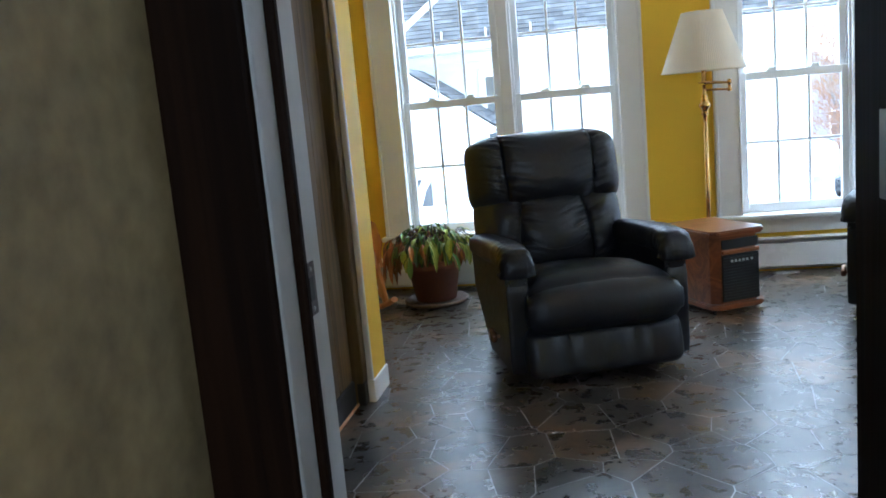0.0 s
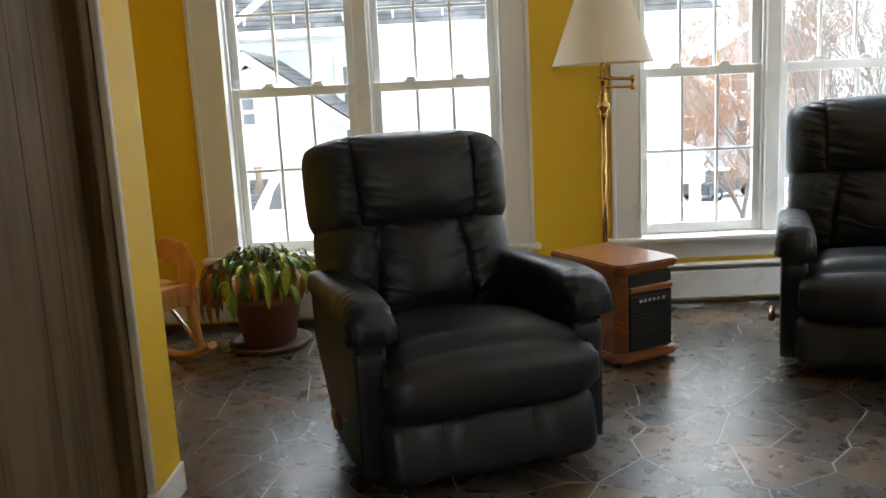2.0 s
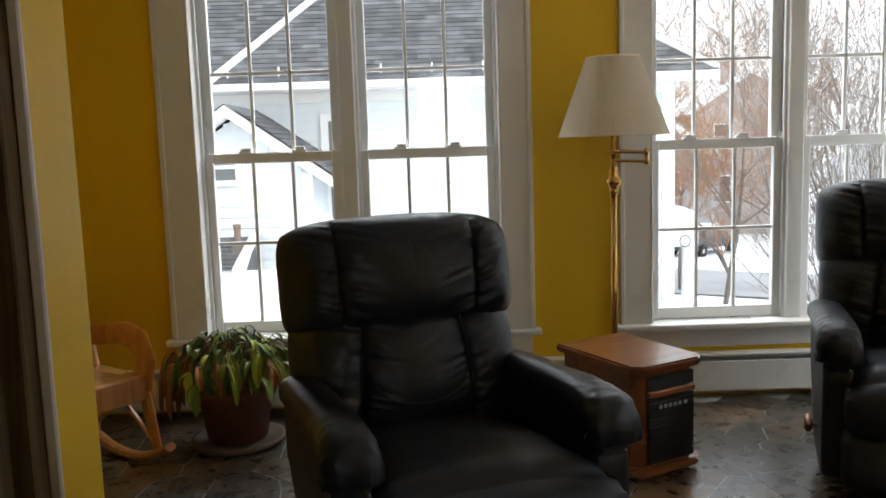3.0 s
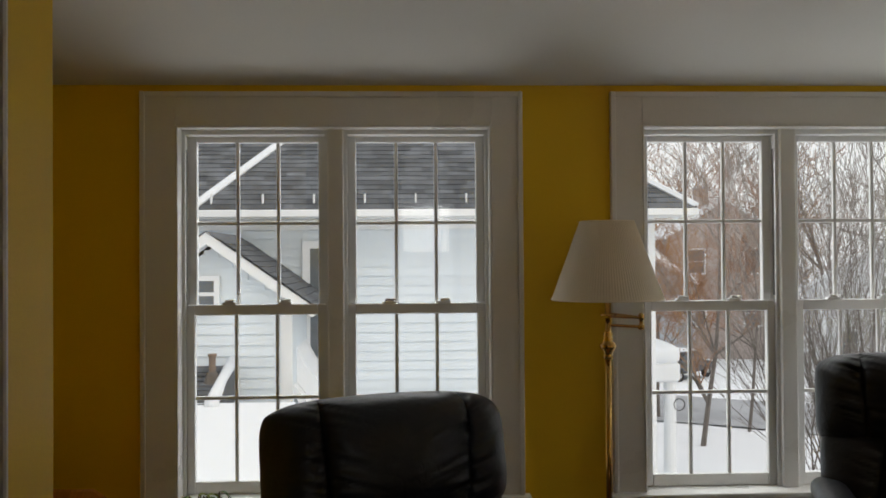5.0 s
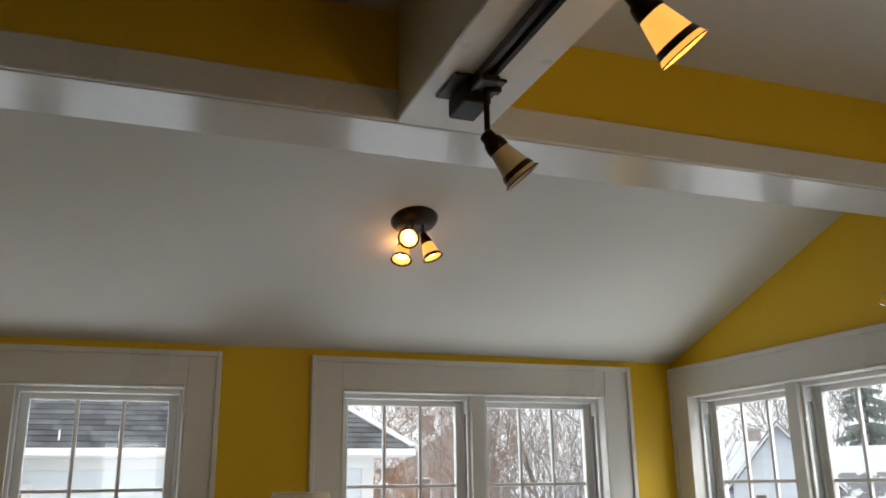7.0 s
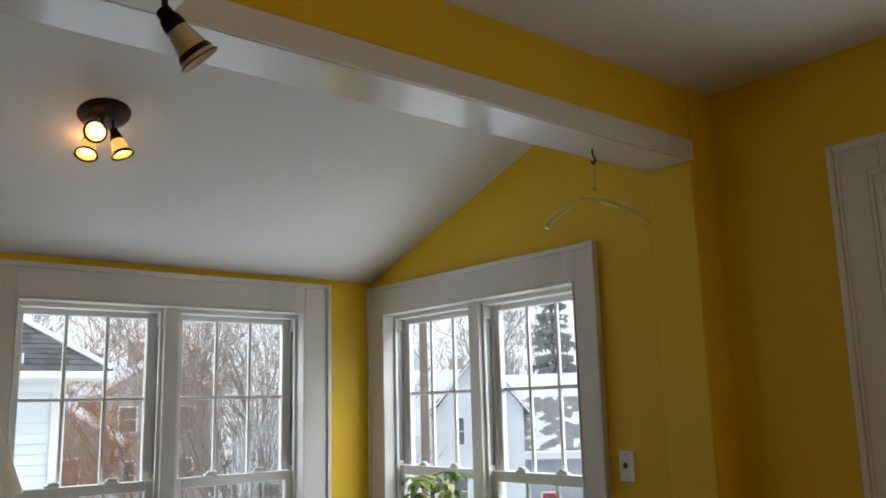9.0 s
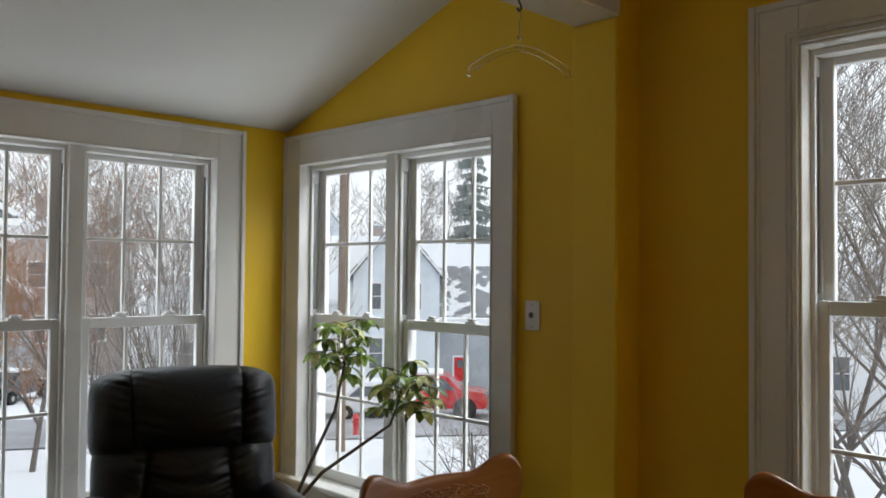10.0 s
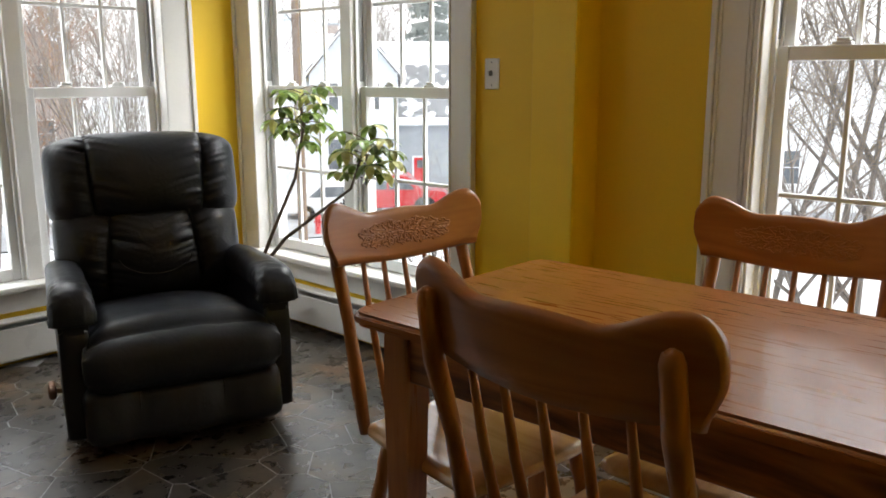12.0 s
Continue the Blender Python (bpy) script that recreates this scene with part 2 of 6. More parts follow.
M_OAK_TOP = wood("honey_oak_top", (0.290, 0.102, 0.020), (0.345, 0.126, 0.026), "Y", rough=0.26, coat=0.5, rings=5, grain=110, contrast=0.8, relief=0.03, bands=3.0)
M_OAK_SEAT = wood("pale_oak_seat", (0.50, 0.27, 0.095), (0.66, 0.40, 0.17), "Y", rough=0.16, coat=0.8, relief=0.04, bands=4.0)
M_CAB = wood("cherry_cabinet_wood", (0.13, 0.036, 0.010), (0.26, 0.085, 0.022), "X", rough=0.28, coat=0.5)
M_BENT = wood("pale_bentwood", (0.42, 0.175, 0.05), (0.62, 0.29, 0.09), "Z", rough=0.4, coat=0.2)
M_PANEL = wood("grey_brown_panelling", (0.075, 0.050, 0.024), (0.150, 0.102, 0.052), "Z", rough=0.5, coat=0.0, rings=6, contrast=0.8, spec=0.2)
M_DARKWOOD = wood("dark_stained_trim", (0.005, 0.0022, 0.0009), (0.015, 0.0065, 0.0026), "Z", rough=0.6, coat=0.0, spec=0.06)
M_RED_WOOD = wood("red_brown_newel_wood", (0.10, 0.022, 0.009), (0.22, 0.055, 0.022), "Z", rough=0.25, coat=0.6)
M_BLACK = shade("black_plastic", (0.008, 0.008, 0.009), 0.6, vary=0.2)
M_BLACK_BASE = shade("black_vinyl_base", (0.015, 0.014, 0.013), 0.45, vary=0.25)
M_BRONZE = shade("oil_rubbed_bronze", (0.030, 0.020, 0.015), 0.35, 0.8, vary=0.25)
M_BRASS = shade("polished_brass", (0.62, 0.38, 0.12), 0.12, 1.0, vary=0.1, bump=0.02)
M_CHROME = shade("worn_chrome", (0.55, 0.53, 0.5), 0.25, 1.0, vary=0.1, bump=0.02)
M_SHADE = shade("cream_pleated_fabric", (0.80, 0.72, 0.58), 0.85, vary=0.05, fine=300, bump=0.1)
M_SHADE.node_tree.nodes["Principled BSDF"].inputs["Subsurface Weight"].default_value = 0.0
M_TERRA = shade("terracotta", (0.17, 0.060, 0.032), 0.7, vary=0.25, scale=9, fine=60, bump=0.2)
M_SOIL = shade("potting_soil", (0.03, 0.02, 0.014), 0.95, vary=0.4, bump=0.8, bump_scale=60)
M_SAUCER = shade("grey_clay_saucer", (0.10, 0.065, 0.045), 0.7, vary=0.25, scale=9)
M_LEAF = shade("green_leaf", (0.090, 0.165, 0.022), 0.45, vary=0.35, scale=12, spread=0.45, bump=0.1, island=True)
M_LEAF2 = shade("yellowing_leaf", (0.30, 0.34, 0.035), 0.5, vary=0.35, scale=12, spread=0.4, bump=0.1, island=True)
M_DEAD = shade("dry_brown_leaf", (0.30, 0.125, 0.035), 0.75, vary=0.4, scale=14, bump=0.2)
M_VARIEG = shade("variegated_leaf", (0.16, 0.25, 0.035), 0.3, vary=0.6, scale=25, fine=60, bump=0.05, spread=0.5, island=True)
M_CREAM_LEAF = shade("cream_yellow_leaf", (0.58, 0.58, 0.20), 0.3, vary=0.35, scale=25, fine=60, bump=0.05, spread=0.25, island=True)
M_LEVER = shade("brown_bronze_lever", (0.22, 0.115, 0.065), 0.32, 0.5, vary=0.25)
M_STEM = shade("brown_stem", (0.10, 0.065, 0.04), 0.7, vary=0.3, scale=20)
M_PLASTIC = shade("white_switch_plastic", (0.82, 0.81, 0.78), 0.3, vary=0.02, bump=0)
M_HANGER = clear("frosted_clear_plastic", 0.20, (0.97, 0.97, 0.96), 1.11)
M_LAMP_ON = glow("lit_amber_glass", (1.0, 0.45, 0.08), 1.0, (0.7, 0.40, 0.10))
M_BULB = glow("lit_bulb", (1.0, 0.75, 0.40), 9.0)
M_LAMP_OFF = shade("cream_glass_unlit", (0.62, 0.55, 0.42), 0.3, vary=0.08)
M_PLASTER = shade("aged_greenish_plaster", (0.33, 0.265, 0.140), 0.6, vary=0.5, scale=4, fine=30, bump=0.25)
M_STEEL = shade("dull_steel", (0.25, 0.25, 0.24), 0.4, 1.0, vary=0.15)
M_SNOW = shade("snow", (0.80, 0.82, 0.85), 0.9, vary=0.05, scale=0.6, fine=12, bump=0.3, bump_scale=3)
M_SIDING = shade("pale_blue_clapboard", (0.71, 0.77, 0.82), 0.6, vary=0.06, scale=1.5, fine=25, spread=0.03)
M_EXTWHITE = shade("white_exterior_trim", (0.78, 0.79, 0.80), 0.5, vary=0.05)
M_SHINGLE = shade("grey_asphalt_shingle", (0.115, 0.122, 0.132), 0.9, vary=0.45, scale=4, fine=60, spread=0.36, bump=0.4, island=True)
# brick colour paled and greyed to paint in the haze of distance
M_BRICK = shade("hazed_red_brick", (0.43, 0.365, 0.335), 0.85, vary=0.35, scale=8, fine=60)
M_BARK = shade("bare_twigs", (0.25, 0.22, 0.195), 0.9, vary=0.35, scale=8)
M_RUST = shade("rusty_orange_twigs", (0.30, 0.16, 0.09), 0.9, vary=0.35, scale=6)
M_TRUNK = shade("grey_bark", (0.15, 0.13, 0.115), 0.9, vary=0.3, scale=8, bump=0.5)
# needles lightened to grey-green, haze painted into the colour
M_SPRUCE = shade("hazed_spruce", (0.25, 0.275, 0.26), 0.8, vary=0.4, scale=5)
# pane colour raised to paint in a reflection of the sky
M_DARKGLASS = shade("sky_tinted_pane", (0.13, 0.145, 0.16), 0.12, vary=0.2)
M_TRUCK = shade("red_car_paint", (0.55, 0.018, 0.022), 0.25, coat=0.8, vary=0.06)
M_TYRE = shade("tyre_rubber", (0.015, 0.015, 0.015), 0.8)
# far walls made paler so the colour carries the haze
M_GREYWALL = shade("hazed_grey_wall", (0.38, 0.41, 0.44), 0.8, vary=0.15, scale=2)
M_DARKCAR = shade("dark_grey_car_paint", (0.03, 0.033, 0.038), 0.3, coat=0.6)
M_ROAD = shade("slushy_asphalt", (0.35, 0.36, 0.38), 0.8, vary=0.3, scale=0.8)
M_POLE = shade("weathered_pole", (0.20, 0.15, 0.12), 0.9, vary=0.3, stretch=(1, 1, 0.1))
M_PIER = shade("fresh_yellow_wall_paint", (0.84, 0.56, 0.014), 0.5, vary=0.04, scale=1.5, fine=160, bump=0.06)
M_PATCHY = shade("shingles_half_under_snow", (0.23, 0.235, 0.245), 0.9, vary=0.3, scale=4, fine=60)
M_INK = shade("display_segments", (0.35, 0.37, 0.38), 0.4)


def lay_snow(m, cover=0.5):
    """Mixes drifts of snow over a material's base colour."""
    n, l = m.node_tree.nodes, m.node_tree.links
    b = n["Principled BSDF"]
    old = b.inputs["Base Color"].links[0].from_socket
    tc, tex, edge, mix = n.new("ShaderNodeTexCoord"), n.new("ShaderNodeTexNoise"), n.new("ShaderNodeMapRange"), n.new("ShaderNodeMix")
    tex.inputs["Scale"].default_value, tex.inputs["Detail"].default_value = 1.6, 8
    edge.inputs["From Min"].default_value, edge.inputs["From Max"].default_value = cover - 0.03, cover + 0.03
    mix.data_type = "RGBA"
    mix.inputs["B"].default_value = (0.80, 0.82, 0.85, 1)
    l.new(tc.outputs["Object"], tex.inputs["Vector"])
    l.new(tex.outputs["Fac"], edge.inputs["Value"])
    l.new(edge.outputs[0], mix.inputs["Factor"])
    l.new(old, mix.inputs["A"])
    l.new(mix.outputs["Result"], b.inputs["Base Color"])


lay_snow(M_PATCHY, 0.55)
# ---- building helpers ----
def part(name, bm, material, parent=None, label="", smooth=False):
    me = bpy.data.meshes.new(name)
    bm.normal_update()
    bm.to_mesh(me)
    bm.free()
    me.materials.append(material)
    if smooth:
        for p in me.polygons:
            p.use_smooth = True
    ob = new(name, me)
    if parent:
        ob.parent = parent
    return tagged(ob, label) if label else ob


def thing(name, label, category, m=None, group=""):
    ob = new(name)
    ob.empty_display_size = 0.1
    if m is not None:
        ob.matrix_world = m
    return tagged(ob, label, category, group)


def add_box(bm, x0, y0, z0, x1, y1, z1, bevel=0.0, seg=2, m=None):
    r = bmesh.ops.create_cube(bm, size=1.0)
    v = r["verts"]
    bmesh.ops.scale(bm, vec=(abs(x1 - x0), abs(y1 - y0), abs(z1 - z0)), verts=v)
    bmesh.ops.translate(bm, vec=((x0 + x1) / 2, (y0 + y1) / 2, (z0 + z1) / 2), verts=v)
    if m is not None:
        bmesh.ops.transform(bm, matrix=m, verts=v)
    if bevel:
        e = list({e for x in v for e in x.link_edges})
        bmesh.ops.bevel(bm, geom=e, offset=bevel, segments=seg, affect="EDGES", profile=0.5)
    return bm


def boxes(*specs, bevel=0.0, seg=1):
    bm = bmesh.new()
    for s in specs:
        add_box(bm, *s, bevel=bevel, seg=seg)
    return bm


def lathe(profile, seg=32, m=None, bm=None, cap=True):
    """A turned shape: (radius, z) from bottom to top."""
    bm = bm or bmesh.new()
    rings = []
    for r, z in profile:
        rings.append([bm.verts.new((r * math.cos(2 * math.pi * i / seg), r * math.sin(2 * math.pi * i / seg), z)) for i in range(seg)])
    for a, b in zip(rings, rings[1:]):
        for i in range(seg):
            bm.faces.new((a[i], a[(i + 1) % seg], b[(i + 1) % seg], b[i]))
    if cap:
        bm.faces.new(rings[0][::-1])
        bm.faces.new(rings[-1])
    if m is not None:
        bmesh.ops.transform(bm, matrix=m, verts=[v for r in rings for v in r])
    return bm


def tube(points, radii, seg=8, bm=None, flat=1.0):
    """A bent rod through points; flat squeezes the section."""
    bm = bm or bmesh.new()
    pts = [Vector(p) for p in points]
    if not isinstance(radii, (list, tuple)):
        radii = [radii] * len(pts)
    rings, up = [], None
    for i, p in enumerate(pts):
        d = (pts[min(i + 1, len(pts) - 1)] - pts[max(i - 1, 0)]).normalized()
        if up is None:
            up = Vector((0, 0, 1)) if abs(d.z) < 0.9 else Vector((1, 0, 0))
        side = d.cross(up).normalized()
        up = side.cross(d).normalized()
        rings.append([bm.verts.new(p + radii[i] * (math.cos(a) * side + flat * math.sin(a) * up)) for a in (2 * math.pi * k / seg for k in range(seg))])
    for a, b in zip(rings, rings[1:]):
        for k in range(seg):
            bm.faces.new((a[k], a[(k + 1) % seg], b[(k + 1) % seg], b[k]))
    bm.faces.new(rings[0][::-1])
    bm.faces.new(rings[-1])
    return bm


def prism(poly, z0, z1, bm=None, m=None):
    """A flat outline (x, y) raised from z0 to z1."""
    bm = bm or bmesh.new()
    lo, hi = [bm.verts.new((x, y, z0)) for x, y in poly], [bm.verts.new((x, y, z1)) for x, y in poly]
    n = len(poly)
    bm.faces.new(lo[::-1])
    bm.faces.new(hi)
    for i in range(n):
        bm.faces.new((lo[i], lo[(i + 1) % n], hi[(i + 1) % n], hi[i]))
    if m is not None:
        bmesh.ops.transform(bm, matrix=m, verts=lo + hi)
    return bm


YZ = Matrix(((0, 0, 1, 0), (1, 0, 0, 0), (0, 1, 0, 0), (0, 0, 0, 1)))   # outline (y, z), raised along x
XZ = Matrix(((1, 0, 0, 0), (0, 0, -1, 0), (0, 1, 0, 0), (0, 0, 0, 1)))  # outline (x, z), raised along -y


def rounded(size, radius, n=10, bend=None):
    """A soft padded block: half sizes, edge radius; bend moves each point."""
    bm = bmesh.new()
    hx, hy, hz = size
    grid = {}

    def vert(key):
        if key not in grid:
            p = Vector([2 * k / n - 1 for k in key])
            q = Vector((p.x * hx, p.y * hy, p.z * hz))
            core = Vector([max(-h + min(radius, h), min(h - min(radius, h), c)) for h, c in zip(size, q)])
            d = q - core
            if d.length > 1e-6:
                lim = Vector([min(radius, h) for h in size])
                e = Vector((d.x / lim.x, d.y / lim.y, d.z / lim.z))
                mx = max(abs(e.x), abs(e.y), abs(e.z))
                e = e.normalized() * mx
                q = core + Vector((e.x * lim.x, e.y * lim.y, e.z * lim.z))
            if bend:
                q = bend(q, p)
            grid[key] = bm.verts.new(q)
        return grid[key]

    for axis in range(3):
        for side in (0, n):
            for i in range(n):
                for j in range(n):
                    def key(a, b):
                        k = [0, 0, 0]
                        k[axis], k[(axis + 1) % 3], k[(axis + 2) % 3] = side, a, b
                        return tuple(k)
                    f = [vert(key(i, j)), vert(key(i + 1, j)), vert(key(i + 1, j + 1)), vert(key(i, j + 1))]
                    bm.faces.new(f if side else f[::-1])
    return bm


def moved(bm, m):
    bmesh.ops.transform(bm, matrix=m, verts=bm.verts[:])
    return bm


def joined(*bms):
    out = bmesh.new()
    for b in bms:
        me = bpy.data.meshes.new("joined")
        b.to_mesh(me)
        b.free()
        out.from_mesh(me)
        bpy.data.meshes.remove(me)
    return out


# ---- the large structure ----
NORTH, EAST, WEST = 5.92, 3.30, -1.35          # inner faces of the sunroom
BEAM0, BEAM1, BEAM_Z = 3.885, 4.07, 2.295      # the wide beam between dining room and sunroom
DINE_E, DINE_W, DINE_S, DINE_C = 3.44, -0.25, 1.783, 2.57
SLOPE, EAVE = 0.354, 2.115
HEAD, STOOL = 1.938, 0.345                     # window openings
WA, WB, WC, WD = (-0.450, 0.901), (1.559, 2.886), (4.458, 5.792), (1.90, 3.298)


def slope_z(y):
    return EAVE + SLOPE * (NORTH - y)


def wall_with_openings(name, along, a0, a1, b0, b1, z0, z1, holes, mat, label, category="wall"):
    """A wall along x or y from a0 to a1, b0 to b1 thick; holes are (start, end, sill, head)."""
    spec, cur = [], a0
    for h0, h1, s, t in sorted(holes):
        spec += [(cur, h0, z0, z1), (h0, h1, z0, s), (h0, h1, t, z1)]
        cur = h1
    spec.append((cur, a1, z0, z1))
    bm = bmesh.new()
    for s0, s1, lo, hi in spec:
        if hi - lo > 1e-4 and s1 - s0 > 1e-4:
            add_box(bm, *((s0, b0, lo, s1, b1, hi) if along == "x" else (b0, s0, lo, b1, s1, hi)))
    ob = part(name, bm, mat)
    return tagged(ob, label, category, kind="structure")


wall_with_openings("wall_north", "x", WEST - 0.15, EAST + 0.15, NORTH, NORTH + 0.15, -0.02, EAVE,
                   [(*WA, STOOL - 0.03, HEAD), (*WB, STOOL - 0.03, HEAD)], M_YELLOW, "bright yellow painted sunroom wall with two double windows")
wall_with_openings("wall_east", "y", BEAM0, NORTH, EAST, EAST + 0.15, -0.02, EAVE,
                   [(*WC, STOOL - 0.03, HEAD)], M_YELLOW, "bright yellow painted sunroom wall under the sloped ceiling")
for nm, x0, x1, lab in (("wall_east_gable", EAST, EAST + 0.15, "yellow gable above the side window"), ("wall_west_gable", WEST - 0.15, WEST, "yellow gable over the far side wall")):
    bm = prism([(BEAM0, EAVE), (NORTH + 0.15, EAVE), (NORTH + 0.15, EAVE + 0.02), (BEAM0, slope_z(BEAM0) + 0.1)], x0, x1, m=YZ)
    tagged(part(nm, bm, M_YELLOW), lab, "wall", kind="structure")
tagged(part("wall_west", boxes((WEST - 0.15, BEAM1, -0.02, WEST, NORTH, EAVE)), M_YELLOW), "yellow sunroom side wall", "wall", kind="structure")
# pier strip of newer plaster under the beam's end
tagged(part("wall_pier", boxes((EAST - 0.012, BEAM0 - 0.002, 0.0, EAST + 0.1, BEAM1, BEAM_Z - 0.002), bevel=0.003), M_PIER), "yellow plaster pier under the end of the beam", "wall", kind="structure")
# post at the other end of the beam, closing the panelled wall
tagged(part("wall_post", boxes((-0.33, 3.86, -0.02, -0.186, 4.055, BEAM_Z)), M_YELLOW), "yellow painted end of the panelled partition", "wall", kind="structure")
tagged(part("wall_sunroom_south", boxes((WEST - 0.15, BEAM1 - 0.15, -0.02, -0.31, BEAM1, 2.8)), M_YELLOW), "yellow wall behind the rocking chair", "wall", kind="structure")
tagged(part("trim_post", boxes((-0.208, 3.846, 0.09, -0.183, 3.86, BEAM_Z), bevel=0.004), M_TRIM), "narrow white corner bead on the wall end", "trim", kind="structure")
tagged(part("baseboard_post", boxes((-0.212, 3.838, 0.0, -0.176, 3.8595, 0.09), (-0.186, 3.8595, 0.0, -0.175, 4.055, 0.09), bevel=0.003), M_TRIM), "white baseboard round the wall end", "baseboard", kind="structure")

# sloped sunroom ceiling
bm = prism([(BEAM1 - 0.05, slope_z(BEAM1 - 0.05)), (NORTH + 0.15, slope_z(NORTH + 0.15)), (NORTH + 0.15, slope_z(NORTH) + 0.2), (BEAM1 - 0.05, slope_z(BEAM1) + 0.25)], WEST - 0.15, EAST + 0.15, m=YZ)
tagged(part("ceiling", bm, M_CEIL), "white sloped sunroom ceiling", "ceiling", kind="structure")
tagged(part("ceiling_dining", boxes((DINE_W - 0.2, DINE_S - 0.15, DINE_C, DINE_E + 0.15, BEAM1 - 0.05, DINE_C + 0.12)), M_CEIL), "off-white dining room ceiling", "ceiling", kind="structure")
# beams
beam = tagged(new("beam"), "glossy white painted cased beam across the room", "beam", kind="structure")
part("soffit", boxes((-0.31, BEAM0, BEAM_Z, EAST + 0.14, BEAM1, BEAM_Z + 0.018), bevel=0.002), M_GLOSS, beam)
part("fascia", boxes((-0.31, BEAM0 - 0.012, BEAM_Z + 0.002, EAST - 0.0, BEAM0, BEAM_Z + 0.078), bevel=0.003), M_TRIM, beam)
part("core", boxes((-0.31, BEAM0 + 0.001, BEAM_Z + 0.018, EAST + 0.14, BEAM1 - 0.012, 2.9)), M_YELLOW, beam)
part("back_board", boxes((-0.31, BEAM1 - 0.012, BEAM_Z + 0.018, EAST, BEAM1, 2.8)), M_TRIM, beam)
cross = tagged(new("cross_beam"), "white boxed ceiling beam carrying the track light", "beam", kind="structure")
part("soffit", boxes((1.180, DINE_S, BEAM_Z - 0.002, 1.386, BEAM0 - 0.0125, BEAM_Z + 0.018), bevel=0.003), M_TRIM, cross)
part("side_board", boxes((1.185, DINE_S, BEAM_Z + 0.018, 1.381, BEAM0 - 0.0125, DINE_C)), M_TRIM, cross)

# dining room
wall_with_openings("wall_dining_east", "y", DINE_S - 0.15, BEAM0, DINE_E, DINE_E + 0.16, -0.02, 2.75, [(WD[0], WD[1], 0.36, 2.11)], M_YELLOW, "yellow dining room wall with a tall window")
tagged(part("wall_return", boxes((EAST, BEAM0 - 0.003, -0.02, DINE_E, BEAM0 + 0.1, 2.75)), M_YELLOW), "short yellow return beside the beam", "wall", kind="structure")
wall_with_openings("wall_dining_south", "x", 0.0 + DINE_W - 0.2, DINE_E + 0.16, 1.66, DINE_S, -0.02, 2.75, [(0.367, 1.005, -0.02, 2.05)], M_YELLOW, "yellow dining room wall with the doorway")
panel_wall = tagged(part("wall_panelled", boxes((-0.40, DINE_S, -0.02, DINE_W - 0.012, 3.86, 2.75)), M_PANEL), "grey-brown wood panelled wall", "wall", kind="structure")
y, k = DINE_S, 0
while y < 3.79:
    w = (0.15, 0.24, 0.10, 0.19)[k % 4]
    y1 = min(y + w, 3.794)
    part("board", boxes((DINE_W - 0.012, y + 0.001, 0.105, DINE_W - 0.002, y1 - 0.001, DINE_C), bevel=0.002), M_PANEL, panel_wall)
    y, k = y + w, k + 1
tagged(part("baseboard_panelled", boxes((DINE_W - 0.012, DINE_S, 0.0, DINE_W + 0.006, 3.794, 0.105), (-0.24, 3.7945, 0.0, -0.206, 3.845, 0.095), bevel=0.004), M_BLACK_BASE), "black baseboard along the panelled wall", "baseboard", kind="structure")
tagged(part("trim_shoe", boxes((DINE_W + 0.006, DINE_S, 0.0, DINE_W + 0.016, 3.80, 0.014), bevel=0.004), M_BENT), "narrow pale wood shoe moulding", "trim", kind="structure")

tagged(part("trim_panelled", boxes((DINE_W - 0.012, 3.795, 0.0, -0.209, 3.8595, DINE_C), bevel=0.004), M_PANEL), "brown corner board closing the panelling", "trim", kind="structure")

# hall in which the walk begins
tagged(part("wall_hall_west", boxes((0.05, -1.0, -0.02, 0.262, 1.66, 2.6)), M_PLASTER), "aged greenish hall wall", "wall", kind="structure")
tagged(part("wall_hall_east", boxes((1.30, -1.0, -0.02, 1.45, 1.66, 2.6)), M_PLASTER), "aged greenish hall wall", "wall", kind="structure")
# unseen end wall; its opening is added only to light the hall
wall_with_openings("wall_hall_south", "x", 0.05, 1.45, -1.15, -1.0, -0.02, 2.6, [(0.40, 1.10, 0.8, 2.1)], M_PLASTER, "unseen hall end wall with an added opening that lets light in")
tagged(part("ceiling_hall", boxes((0.05, -1.15, 2.5, 1.45, 1.66, 2.6)), M_CEIL), "dim hall ceiling", "ceiling", kind="structure")

# doorway: casings, jambs with the door slot, strike plate and hinge leaf
door = tagged(new("doorway_1"), "dark-stained door casing round a grey painted jamb", "doorway", kind="structure")
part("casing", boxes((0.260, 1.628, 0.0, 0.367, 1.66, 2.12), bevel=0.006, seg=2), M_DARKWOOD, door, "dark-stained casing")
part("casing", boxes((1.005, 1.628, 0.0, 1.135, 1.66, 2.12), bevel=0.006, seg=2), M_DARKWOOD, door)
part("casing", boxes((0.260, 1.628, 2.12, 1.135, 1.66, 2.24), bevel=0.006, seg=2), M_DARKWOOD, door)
M_JAMB = shade("grey_jamb_paint", (0.34, 0.335, 0.32), 0.45, vary=0.12, scale=5)
part("jamb", boxes((0.345, 1.636, 0.0, 0.371, 1.688, 2.06), bevel=0.004, seg=2), M_JAMB, door, "grey painted jamb")
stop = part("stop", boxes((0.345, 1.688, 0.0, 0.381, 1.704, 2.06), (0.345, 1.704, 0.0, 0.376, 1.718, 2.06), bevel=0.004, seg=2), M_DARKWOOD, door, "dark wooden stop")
part("jamb", boxes((0.345, 1.718, 0.0, 0.369, 1.787, 2.06), bevel=0.005, seg=2), M_JAMB, door)
